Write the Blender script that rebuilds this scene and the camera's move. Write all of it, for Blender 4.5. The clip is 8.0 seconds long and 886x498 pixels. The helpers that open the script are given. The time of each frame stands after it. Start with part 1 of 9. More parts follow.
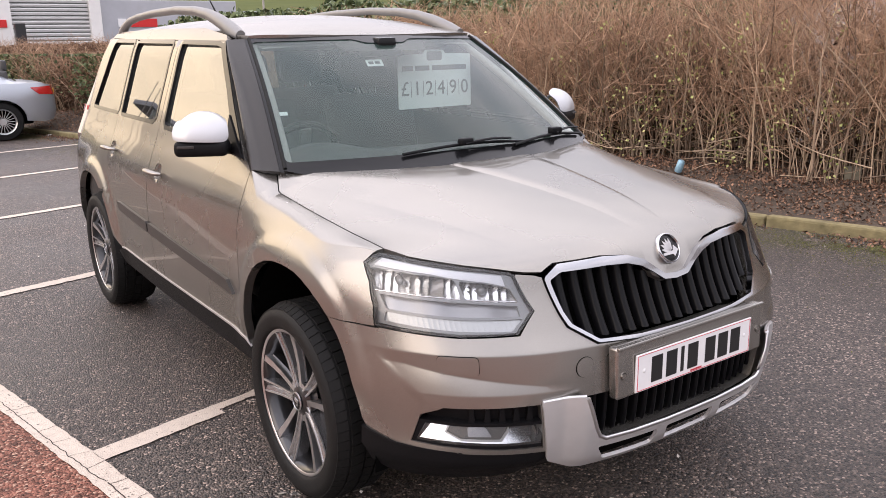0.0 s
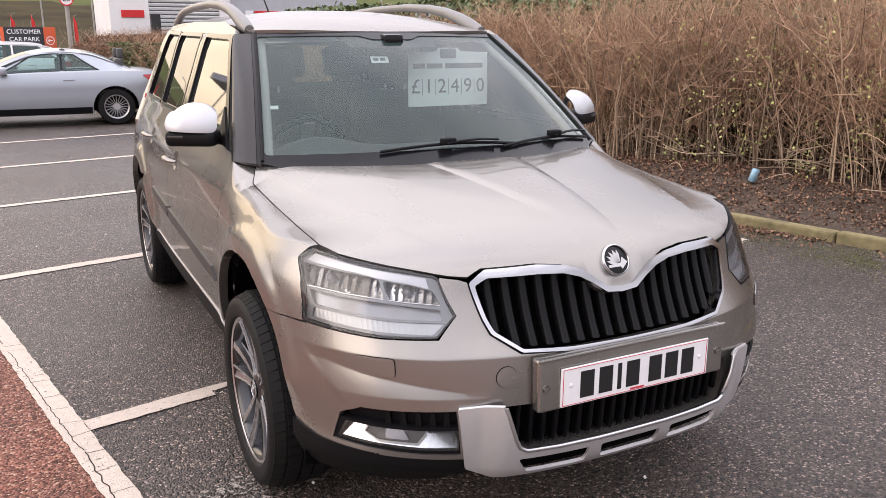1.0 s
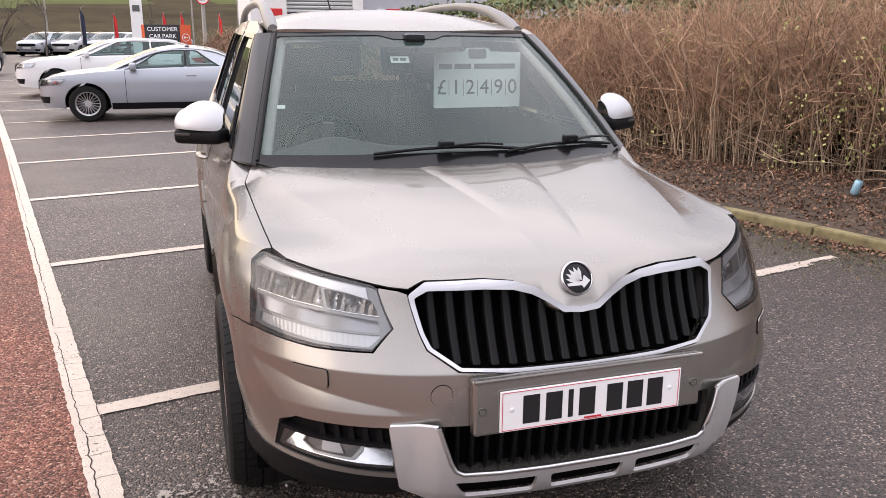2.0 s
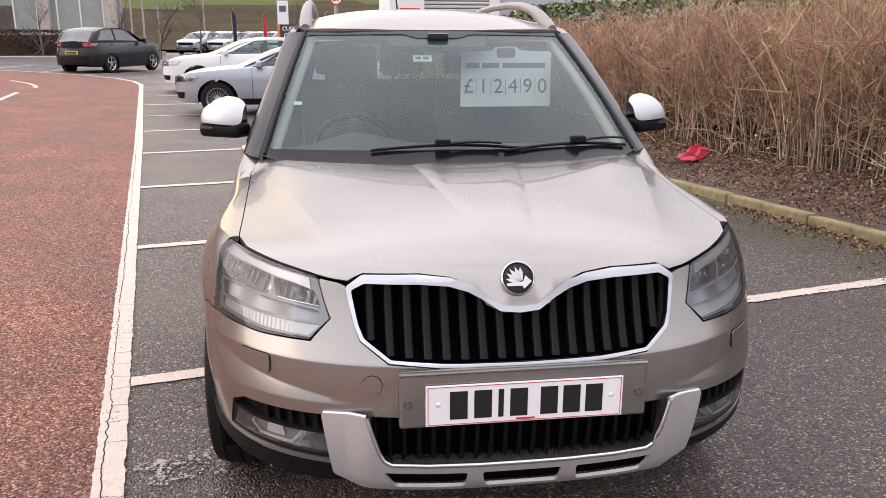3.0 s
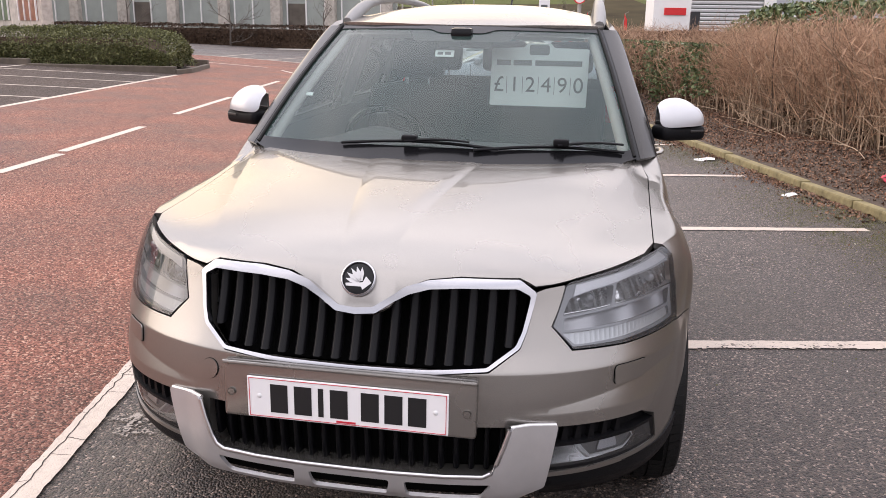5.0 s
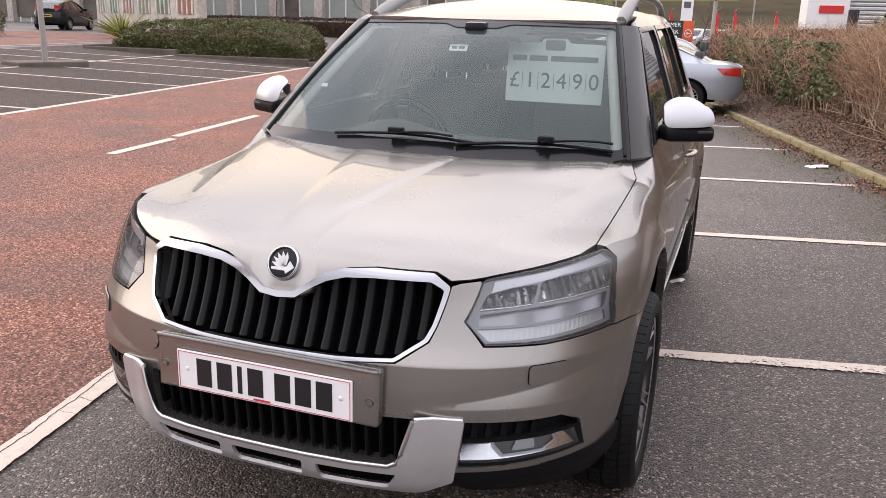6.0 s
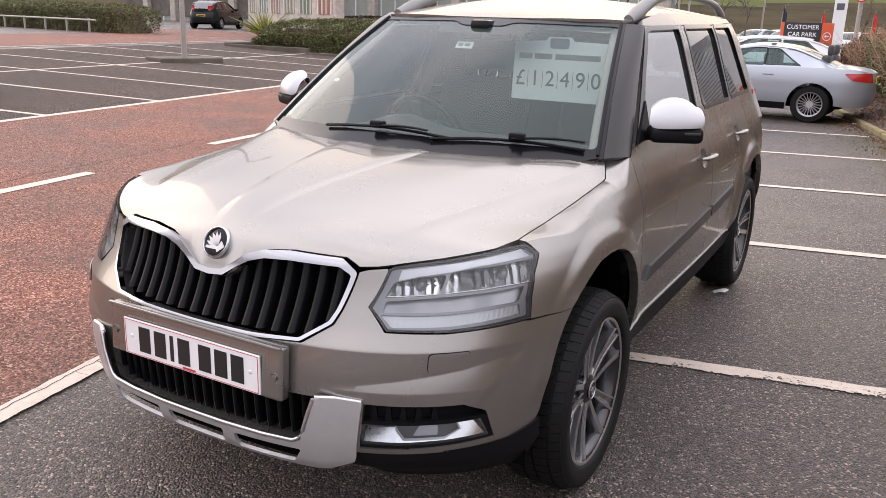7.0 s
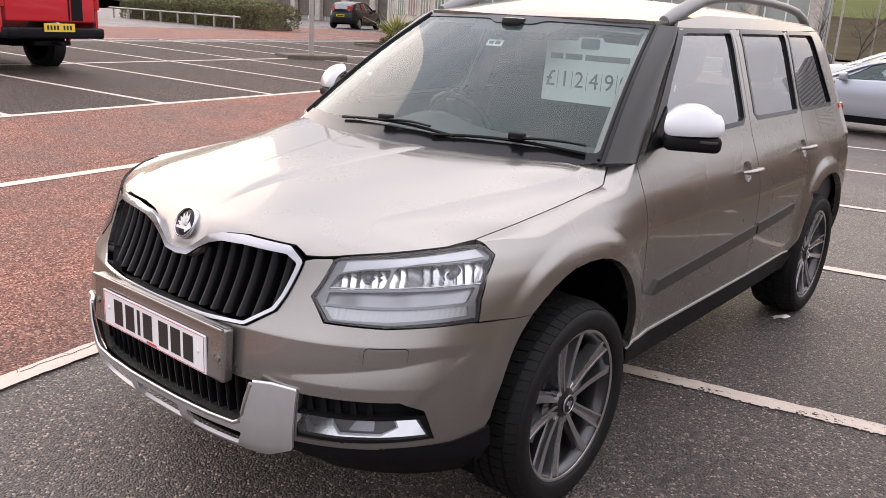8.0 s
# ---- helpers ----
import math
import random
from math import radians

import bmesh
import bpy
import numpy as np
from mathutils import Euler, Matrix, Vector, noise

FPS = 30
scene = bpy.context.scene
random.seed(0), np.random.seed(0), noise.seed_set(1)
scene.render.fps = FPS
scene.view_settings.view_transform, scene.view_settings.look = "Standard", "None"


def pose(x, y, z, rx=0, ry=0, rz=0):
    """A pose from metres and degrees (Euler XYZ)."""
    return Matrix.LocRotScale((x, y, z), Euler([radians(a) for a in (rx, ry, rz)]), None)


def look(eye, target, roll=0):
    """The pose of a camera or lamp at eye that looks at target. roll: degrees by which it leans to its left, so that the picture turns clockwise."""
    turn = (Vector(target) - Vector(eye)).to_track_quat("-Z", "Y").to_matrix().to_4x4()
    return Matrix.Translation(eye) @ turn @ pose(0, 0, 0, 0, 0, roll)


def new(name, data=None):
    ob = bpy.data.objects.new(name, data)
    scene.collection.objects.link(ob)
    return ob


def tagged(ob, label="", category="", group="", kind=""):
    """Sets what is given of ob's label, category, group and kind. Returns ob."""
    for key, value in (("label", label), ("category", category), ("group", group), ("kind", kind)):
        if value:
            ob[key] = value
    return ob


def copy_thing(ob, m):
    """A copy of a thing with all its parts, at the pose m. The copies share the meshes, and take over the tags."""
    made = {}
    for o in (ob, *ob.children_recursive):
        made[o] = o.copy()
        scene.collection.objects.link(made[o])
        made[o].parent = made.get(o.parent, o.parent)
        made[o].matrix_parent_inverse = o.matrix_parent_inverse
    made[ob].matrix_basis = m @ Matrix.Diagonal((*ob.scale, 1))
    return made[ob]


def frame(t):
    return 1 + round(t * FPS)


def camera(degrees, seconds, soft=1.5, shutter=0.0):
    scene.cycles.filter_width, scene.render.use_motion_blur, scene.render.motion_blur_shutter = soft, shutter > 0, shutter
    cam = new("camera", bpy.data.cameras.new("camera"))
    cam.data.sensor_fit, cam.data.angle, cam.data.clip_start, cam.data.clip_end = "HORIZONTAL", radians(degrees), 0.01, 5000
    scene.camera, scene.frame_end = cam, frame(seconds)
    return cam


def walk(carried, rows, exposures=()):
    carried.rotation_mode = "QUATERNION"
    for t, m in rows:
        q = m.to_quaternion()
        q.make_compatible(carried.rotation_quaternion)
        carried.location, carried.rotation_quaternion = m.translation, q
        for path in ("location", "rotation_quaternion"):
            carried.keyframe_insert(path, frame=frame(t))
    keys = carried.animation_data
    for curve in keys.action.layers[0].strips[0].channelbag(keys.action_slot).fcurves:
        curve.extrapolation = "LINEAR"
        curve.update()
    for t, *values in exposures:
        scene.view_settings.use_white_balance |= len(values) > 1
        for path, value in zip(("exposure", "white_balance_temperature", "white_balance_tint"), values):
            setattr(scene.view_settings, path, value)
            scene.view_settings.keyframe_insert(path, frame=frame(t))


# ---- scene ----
cam = camera(56.9, 8.0, soft=0.7)
PATH = [
    (0, (-1.898, -2.289, 1.466), (-0.775, -0.711, 0.968), -1.0),
    (0.5, (-1.679, -2.44, 1.473), (-0.667, -0.79, 0.969), -0.4),
    (1, (-1.461, -2.534, 1.471), (-0.574, -0.814, 0.966), 0.1),
    (1.5, (-1.223, -2.554, 1.476), (-0.472, -0.771, 0.969), 0.3),
    (3, (-0.491, -2.778, 1.482), (-0.213, -0.865, 0.968), 0.2),
    (3.5, (-0.237, -2.765, 1.489), (-0.11, -0.837, 0.976), 0.4),
    (4, (0.068, -2.792, 1.505), (0.045, -0.86, 0.99), 0.5),
    (4.5, (0.314, -2.735, 1.473), (0.13, -0.812, 0.957), 0.7),
    (6, (1.095, -2.553, 1.475), (0.434, -0.743, 0.939), 1.5),
    (6.5, (1.357, -2.422, 1.48), (0.542, -0.677, 0.94), 1.6),
    (7, (1.641, -2.367, 1.476), (0.687, -0.695, 0.934), 1.8),
    (7.5, (1.839, -2.255, 1.466), (0.756, -0.664, 0.923), 2.5),
    (8, (1.995, -2.067, 1.46), (0.787, -0.568, 0.916), 3.3),
]
walk(cam, [(t, look(eye, target, roll)) for t, eye, target, roll in PATH],
     exposures=[(0, 1.40, 6500, 20), (8, 1.36, 6500, 20)])

# world, sun: a hazy bright sky, a low veiled sun ahead and to the left
SUN_AZ, SUN_EL = radians(-86.0), radians(13.0)   # azimuth clockwise from +y
world = bpy.data.worlds.new("sky")
scene.world = world
world.use_nodes = True
wn, wl = world.node_tree.nodes, world.node_tree.links
wn.clear()
w_out = wn.new("ShaderNodeOutputWorld")
w_bg = wn.new("ShaderNodeBackground")
w_sky = wn.new("ShaderNodeTexSky")
w_sky.sky_type = "NISHITA"
w_sky.sun_disc = False
w_sky.sun_elevation, w_sky.sun_rotation = SUN_EL, SUN_AZ
w_sky.air_density, w_sky.dust_density, w_sky.ozone_density = 1.0, 1.5, 1.0
# clouds: the blue is veiled by pale broken cloud
w_tc = wn.new("ShaderNodeTexCoord")
w_map = wn.new("ShaderNodeMapping")
w_map.inputs["Scale"].default_value = (1.0, 1.0, 3.2)
w_noise = wn.new("ShaderNodeTexNoise")
w_noise.inputs["Scale"].default_value, w_noise.inputs["Detail"].default_value = 2.3, 6.0
w_ramp = wn.new("ShaderNodeValToRGB")
w_ramp.color_ramp.elements[0].position, w_ramp.color_ramp.elements[0].color = 0.30, (6.2, 6.6, 7.2, 1)
w_ramp.color_ramp.elements[1].position, w_ramp.color_ramp.elements[1].color = 0.72, (10.4, 10.3, 10.3, 1)
w_mix = wn.new("ShaderNodeMix")
w_mix.data_type = "RGBA"
w_mix.inputs["Factor"].default_value = 0.97
wl.new(w_tc.outputs["Generated"], w_map.inputs["Vector"])
wl.new(w_map.outputs["Vector"], w_noise.inputs["Vector"])
wl.new(w_noise.outputs["Fac"], w_ramp.inputs["Fac"])
wl.new(w_sky.outputs["Color"], w_mix.inputs["A"])
# a golden glow added low in the veil, placed to warm the flank's reflections
w_dot = wn.new("ShaderNodeVectorMath")
w_dot.operation = "DOT_PRODUCT"
w_dot.inputs[1].default_value = (math.sin(radians(-20)), math.cos(radians(-20)), 0.0)
w_near = wn.new("ShaderNodeMapRange")
w_near.interpolation_type = "SMOOTHSTEP"
w_near.inputs["From Min"].default_value, w_near.inputs["From Max"].default_value = 0.84, 1.0
w_gold = wn.new("ShaderNodeMix")
w_gold.data_type, w_gold.blend_type = "RGBA", "MULTIPLY"
w_gold.inputs["B"].default_value = (2.25, 1.86, 1.22, 1)
wl.new(w_tc.outputs["Generated"], w_dot.inputs[0])
wl.new(w_dot.outputs["Value"], w_near.inputs["Value"])
wl.new(w_near.outputs["Result"], w_gold.inputs["Factor"])
wl.new(w_ramp.outputs["Color"], w_gold.inputs["A"])
# the cloud is thicker and greyer on the side away from the sun
w_side = wn.new("ShaderNodeVectorMath")
w_side.operation = "DOT_PRODUCT"
w_side.inputs[1].default_value = (math.sin(radians(-30)), math.cos(radians(-30)), 0.0)
w_fade = wn.new("ShaderNodeMapRange")
w_fade.inputs["From Min"].default_value, w_fade.inputs["From Max"].default_value = -1.0, 0.4
w_fade.inputs["To Min"].default_value, w_fade.inputs["To Max"].default_value = 0.73, 1.0
w_veil = wn.new("ShaderNodeMix")
w_veil.data_type, w_veil.blend_type = "RGBA", "MULTIPLY"
w_veil.inputs["Factor"].default_value = 1.0
wl.new(w_tc.outputs["Generated"], w_side.inputs[0])
wl.new(w_side.outputs["Value"], w_fade.inputs["Value"])
wl.new(w_gold.outputs["Result"], w_veil.inputs["A"])
wl.new(w_fade.outputs["Result"], w_veil.inputs["B"])
# an overcast sky is dimmer at the horizon than overhead
w_sep = wn.new("ShaderNodeSeparateXYZ")
w_high = wn.new("ShaderNodeMapRange")
w_high.inputs["From Min"].default_value, w_high.inputs["From Max"].default_value = 0.0, 0.65
w_high.inputs["To Min"].default_value, w_high.inputs["To Max"].default_value = 0.44, 1.14
w_dome = wn.new("ShaderNodeMix")
w_dome.data_type, w_dome.blend_type = "RGBA", "MULTIPLY"
w_dome.inputs["Factor"].default_value = 1.0
wl.new(w_tc.outputs["Generated"], w_sep.inputs[0])
wl.new(w_sep.outputs["Z"], w_high.inputs["Value"])
wl.new(w_veil.outputs["Result"], w_dome.inputs["A"])
wl.new(w_high.outputs["Result"], w_dome.inputs["B"])
wl.new(w_dome.outputs["Result"], w_mix.inputs["B"])
wl.new(w_mix.outputs["Result"], w_bg.inputs["Color"])
w_bg.inputs["Strength"].default_value = 0.10
wl.new(w_bg.outputs["Background"], w_out.inputs["Surface"])
sun_data = bpy.data.lights.new("sun", "SUN")
sun_data.energy, sun_data.angle, sun_data.color = 0.62, radians(62), (1.0, 0.84, 0.62)
sun = new("sun", sun_data)
sun.matrix_world = look((0, 0, 20), (-math.sin(SUN_AZ) * 40, -math.cos(SUN_AZ) * 40, 20 - 40 * math.tan(SUN_EL)))


# ---- materials ----
def mat(name, color, rough=0.5, metal=0.0, coat=0.0, spread=0.12, scale=30.0, bump=0.0, bump_scale=200.0, spec=0.5, big=1.5, coat_rough=0.03):
    """A principled surface whose colour varies at two scales, with fine relief."""
    m = bpy.data.materials.new(name)
    m.use_nodes = True
    n, l = m.node_tree.nodes, m.node_tree.links
    b = n["Principled BSDF"]
    b.inputs["Roughness"].default_value, b.inputs["Metallic"].default_value = rough, metal
    b.inputs["Coat Weight"].default_value, b.inputs["Coat Roughness"].default_value = coat, coat_rough
    b.inputs["Specular IOR Level"].default_value = spec
    tc = n.new("ShaderNodeTexCoord")
    if spread:
        fine, wide = n.new("ShaderNodeTexNoise"), n.new("ShaderNodeTexNoise")
        fine.inputs["Scale"].default_value, fine.inputs["Detail"].default_value = scale, 5.0
        wide.inputs["Scale"].default_value, wide.inputs["Detail"].default_value = big, 3.0
        add = n.new("ShaderNodeMath")
        add.operation = "ADD"
        ramp = n.new("ShaderNodeMapRange")
        ramp.inputs["From Min"].default_value, ramp.inputs["From Max"].default_value = 0.6, 1.4
        ramp.inputs["To Min"].default_value, ramp.inputs["To Max"].default_value = 1 - spread, 1 + spread
        mul = n.new("ShaderNodeMix")
        mul.data_type, mul.blend_type = "RGBA", "MULTIPLY"
        mul.inputs["Factor"].default_value = 1.0
        mul.inputs["A"].default_value = (*color, 1)
        l.new(tc.outputs["Object"], fine.inputs["Vector"])
        l.new(tc.outputs["Object"], wide.inputs["Vector"])
        l.new(fine.outputs["Fac"], add.inputs[0])
        l.new(wide.outputs["Fac"], add.inputs[1])
        l.new(add.outputs[0], ramp.inputs["Value"])
        l.new(ramp.outputs["Result"], mul.inputs["B"])
        l.new(mul.outputs["Result"], b.inputs["Base Color"])
    else:
        b.inputs["Base Color"].default_value = (*color, 1)
    if bump:
        tex, bp = n.new("ShaderNodeTexNoise"), n.new("ShaderNodeBump")
        tex.inputs["Scale"].default_value, tex.inputs["Detail"].default_value = bump_scale, 4.0
        bp.inputs["Strength"].default_value, bp.inputs["Distance"].default_value = bump, 0.01
        l.new(tc.outputs["Object"], tex.inputs["Vector"])
        l.new(tex.outputs["Fac"], bp.inputs["Height"])
        l.new(bp.outputs["Normal"], b.inputs["Normal"])
    return m


def glass_mat(name, tint, haze=0.0, haze_color=(0.6, 0.66, 0.66), ior=1.5, film=0.0):
    """A thin pane: what is behind shows tinted, and the sky mirrors in it by Fresnel; haze is diffuse colour painted in
    for the glare on it.
    """
    m = bpy.data.materials.new(name)
    m.use_nodes = True
    n, l = m.node_tree.nodes, m.node_tree.links
    n.clear()
    out = n.new("ShaderNodeOutputMaterial")
    tr, gl, mix, fr = n.new("ShaderNodeBsdfTransparent"), n.new("ShaderNodeBsdfGlossy"), n.new("ShaderNodeMixShader"), n.new("ShaderNodeFresnel")
    tr.inputs["Color"].default_value = (*tint, 1)
    gl.inputs["Roughness"].default_value = 0.02
    fr.inputs["IOR"].default_value = ior
    gain = n.new("ShaderNodeMath")
    gain.operation, gain.use_clamp = "MULTIPLY_ADD", True
    gain.inputs[1].default_value, gain.inputs[2].default_value = 1 - film, film
    l.new(fr.outputs["Fac"], gain.inputs[0])
    l.new(gain.outputs[0], mix.inputs["Fac"])
    if haze:
        df, mh, nz, rp = n.new("ShaderNodeBsdfDiffuse"), n.new("ShaderNodeMixShader"), n.new("ShaderNodeTexNoise"), n.new("ShaderNodeMapRange")
        df.inputs["Color"].default_value = (*haze_color, 1)
        nz.inputs["Scale"].default_value, nz.inputs["Detail"].default_value = 3.0, 5.0
        rp.inputs["To Min"].default_value, rp.inputs["To Max"].default_value = haze * 0.6, haze * 1.4
        l.new(nz.outputs["Fac"], rp.inputs["Value"])
        l.new(rp.outputs["Result"], mh.inputs["Fac"])
        l.new(tr.outputs["BSDF"], mh.inputs[1])
        l.new(df.outputs["BSDF"], mh.inputs[2])
        l.new(mh.outputs["Shader"], mix.inputs[1])
    else:
        l.new(tr.outputs["BSDF"], mix.inputs[1])
    l.new(gl.outputs["BSDF"], mix.inputs[2])
    l.new(mix.outputs["Shader"], out.inputs["Surface"])
    return m


def paint_mat(name, color, flake=0.12, metal=0.75, rough=0.32):
    """Metallic car paint: flakes under a clear coat, a little road film."""
    m = mat(name, color, rough=rough, metal=metal, coat=0.5, spread=0.0, coat_rough=0.02)
    n, l = m.node_tree.nodes, m.node_tree.links
    b = n["Principled BSDF"]
    tc, vor, mr, mul = n.new("ShaderNodeTexCoord"), n.new("ShaderNodeTexVoronoi"), n.new("ShaderNodeMapRange"), n.new("ShaderNodeMix")
    b.inputs["Specular Tint"].default_value = (0.62, 0.60, 0.57, 1)
    vor.inputs["Scale"].default_value = 900.0
    mr.inputs["To Min"].default_value, mr.inputs["To Max"].default_value = 1 - flake, 1 + flake
    film = n.new("ShaderNodeTexNoise")
    film.inputs["Scale"].default_value, film.inputs["Detail"].default_value = 2.2, 6.0
    fr = n.new("ShaderNodeMapRange")
    fr.inputs["To Min"].default_value, fr.inputs["To Max"].default_value = rough - 0.05, rough + 0.1
    mul.data_type, mul.blend_type = "RGBA", "MULTIPLY"
    mul.inputs["Factor"].default_value = 1.0
    mul.inputs["A"].default_value = (*color, 1)
    l.new(tc.outputs["Object"], vor.inputs["Vector"])
    l.new(tc.outputs["Object"], film.inputs["Vector"])
    l.new(vor.outputs["Color"], mr.inputs["Value"])
    l.new(mr.outputs["Result"], mul.inputs["B"])
    l.new(mul.outputs["Result"], b.inputs["Base Color"])
    l.new(film.outputs["Fac"], fr.inputs["Value"])
    l.new(fr.outputs["Result"], b.inputs["Roughness"])
    return m


BEIGE = paint_mat("beige_metallic_paint", (0.318, 0.302, 0.280), metal=0.84, rough=0.25)
SILVER = paint_mat("silver_paint", (0.50, 0.505, 0.52), flake=0.05, metal=0.4)
SLAT = mat("glossy_black_slat", (0.005, 0.005, 0.006), rough=0.30, spread=0.0, spec=0.16)
LAMP_GREY = mat("grey_lamp_inside", (0.25, 0.255, 0.265), rough=0.3, metal=0.4, spread=0.05)
LAMP_SHROUD = mat("pale_lamp_shroud", (0.56, 0.56, 0.58), rough=0.36, metal=0.9, spread=0.04)
LAMP_FLUTE = mat("fluted_reflector", (0.93, 0.93, 0.94), rough=0.24, metal=1.0, spread=0.0)
LAMP_BOWL = mat("smooth_lamp_bowl", (0.40, 0.40, 0.42), rough=0.38, metal=0.9, spread=0.04)
LAMP_DARK = mat("dark_lamp_bowl", (0.14, 0.141, 0.144), rough=0.35, spread=0.05)
LAMP_CHROME = mat("lamp_reflector", (0.88, 0.88, 0.89), rough=0.10, metal=1.0, spread=0.0)
RIBBED = mat("ribbed_clear_plastic", (0.50, 0.51, 0.52), rough=0.3, metal=0.5, spread=0.05)
RAIL = mat("grey_satin_rail", (0.22, 0.216, 0.212), rough=0.45, metal=0.4, spread=0.06)
ALLOY = mat("grey_alloy", (0.34, 0.34, 0.35), rough=0.24, metal=0.85, coat=0.5, spread=0.05)
SATIN = mat("satin_silver_plastic", (0.54, 0.53, 0.53), rough=0.36, metal=0.55, spread=0.05)
CHROME = mat("chrome", (0.52, 0.52, 0.54), rough=0.12, metal=1.0, spread=0.0)
BLACK = mat("black_plastic", (0.006, 0.006, 0.007), rough=0.5, spec=0.13, spread=0.2, bump=0.15, bump_scale=900)
GLOSS_BLACK = mat("gloss_black", (0.008, 0.008, 0.009), rough=0.16, spec=0.25, spread=0.0)
PILLAR = mat("gloss_dark_pillar_trim", (0.030, 0.028, 0.027), rough=0.2, metal=0.3, spec=0.4, spread=0.05)
RUBBER = mat("rubber", (0.008, 0.008, 0.008), rough=0.62, spec=0.22, spread=0.25, scale=60, bump=0.2, bump_scale=300)
STRIP = mat("grey_moulding", (0.034, 0.031, 0.029), rough=0.42, spread=0.1)
# near-black for real liners, and for shade painted in behind openings
LINER_SHADE = mat("liner_and_shade", (0.003, 0.003, 0.003), rough=0.9, spread=0.2, spec=0.05)
RIM_DARK = mat("anthracite_alloy", (0.045, 0.045, 0.048), rough=0.3, metal=0.8, coat=0.6, spread=0.06)
RIM_BRIGHT = mat("machined_alloy", (0.66, 0.66, 0.67), rough=0.28, metal=1.0, spread=0.05, scale=400)
CABIN = mat("grey_cabin_plastic", (0.055, 0.054, 0.054), rough=0.6, spread=0.12, bump=0.2, bump_scale=700)
FABRIC = mat("grey_seat_fabric", (0.026, 0.026, 0.027), rough=0.95, spread=0.15, scale=300, bump=0.3, bump_scale=900)
LINING = mat("pale_headlining", (0.42, 0.41, 0.39), rough=0.95, spread=0.06)
CARD = mat("white_card", (0.78, 0.84, 0.82), rough=0.5, spread=0.03)
PLATE = mat("white_plate", (0.86, 0.85, 0.85), rough=0.25, coat=0.6, spread=0.02)
INK = mat("black_ink", (0.015, 0.015, 0.016), rough=0.35, spread=0.0)
GREY_INK = mat("grey_ink", (0.10, 0.11, 0.11), rough=0.5, spread=0.0)
RED_INK = mat("red_ink", (0.55, 0.03, 0.05), rough=0.4, spread=0.0)
WHITE_PLASTIC = mat("white_plastic", (0.75, 0.75, 0.75), rough=0.4, spread=0.02)
MIRROR = mat("mirror", (0.85, 0.85, 0.85), rough=0.02, metal=1.0, spread=0.0)
# the teal haze paints in the pale veil of reflected sky
SCREEN_GLASS = glass_mat("windscreen_glass", (0.80, 0.88, 0.86), haze=0.043, haze_color=(0.42, 0.74, 0.65))
SIDE_GLASS = glass_mat("side_glass", (0.62, 0.70, 0.68), haze=0.02, ior=1.55, film=0.23)
DARK_GLASS = glass_mat("privacy_glass", (0.30, 0.32, 0.32), haze=0.01, ior=1.55, film=0.15)
LAMP_GLASS = glass_mat("lamp_lens", (0.92, 0.94, 0.95), haze=0.04, haze_color=(0.8, 0.8, 0.8), ior=1.55)
RED_LENS = mat("red_lens", (0.42, 0.012, 0.012), rough=0.12, coat=0.8, spread=0.0)


# ---- building helpers ----
def curve(xs, ys):
    """A smooth monotone curve through knots."""
    xs, ys = np.array(xs, float), np.array(ys, float)
    d = np.diff(ys) / np.diff(xs)
    m = np.concatenate(([d[0]], np.where(d[:-1] * d[1:] > 0, 2 * d[:-1] * d[1:] / (d[:-1] + d[1:] + 1e-12), 0.0), [d[-1]]))

    def at(x):
        x = np.clip(np.asarray(x, float), xs[0], xs[-1])
        i = np.clip(np.searchsorted(xs, x) - 1, 0, len(xs) - 2)
        h = xs[i + 1] - xs[i]
        t = (x - xs[i]) / h
        return (ys[i] * (1 + 2 * t) * (1 - t) ** 2 + ys[i + 1] * t * t * (3 - 2 * t)
                + h * m[i] * t * (1 - t) ** 2 + h * m[i + 1] * t * t * (t - 1))
    return at


def smooth(t):
    t = np.clip(t, 0, 1)
    return t * t * (3 - 2 * t)


def mesh_from(name, verts, faces, material=None, smooth_faces=False, normals=None):
    me = bpy.data.meshes.new(name)
    me.from_pydata([tuple(float(c) for c in v) for v in verts], [], [tuple(int(i) for i in f) for f in faces])
    me.validate()
    if smooth_faces or normals is not None:
        me.polygons.foreach_set("use_smooth", [True] * len(me.polygons))
    if normals is not None and len(normals) == len(me.vertices):
        me.normals_split_custom_set_from_vertices([tuple(float(c) for c in v) for v in normals])
    if material:
        me.materials.append(material)
    me.update()
    return me


def thing(name, label, category, at=(0, 0, 0), turn=0.0, group="", kind=""):
    ob = new(name)
    ob.matrix_world = pose(*at, 0, 0, turn)
    return tagged(ob, label, category, group, kind)


def put(name, me, parent=None, label=""):
    ob = new(name, me)
    if parent is not None:
        ob.parent = parent
    return tagged(ob, label)


def part(name, bm, material, parent=None, label="", smooth_angle=None):
    me = bpy.data.meshes.new(name)
    bm.to_mesh(me)
    bm.free()
    me.materials.append(material)
    if smooth_angle is not None:
        me.polygons.foreach_set("use_smooth", [True] * len(me.polygons))
        me.set_sharp_from_angle(angle=radians(smooth_angle))
    return put(name, me, parent, label)


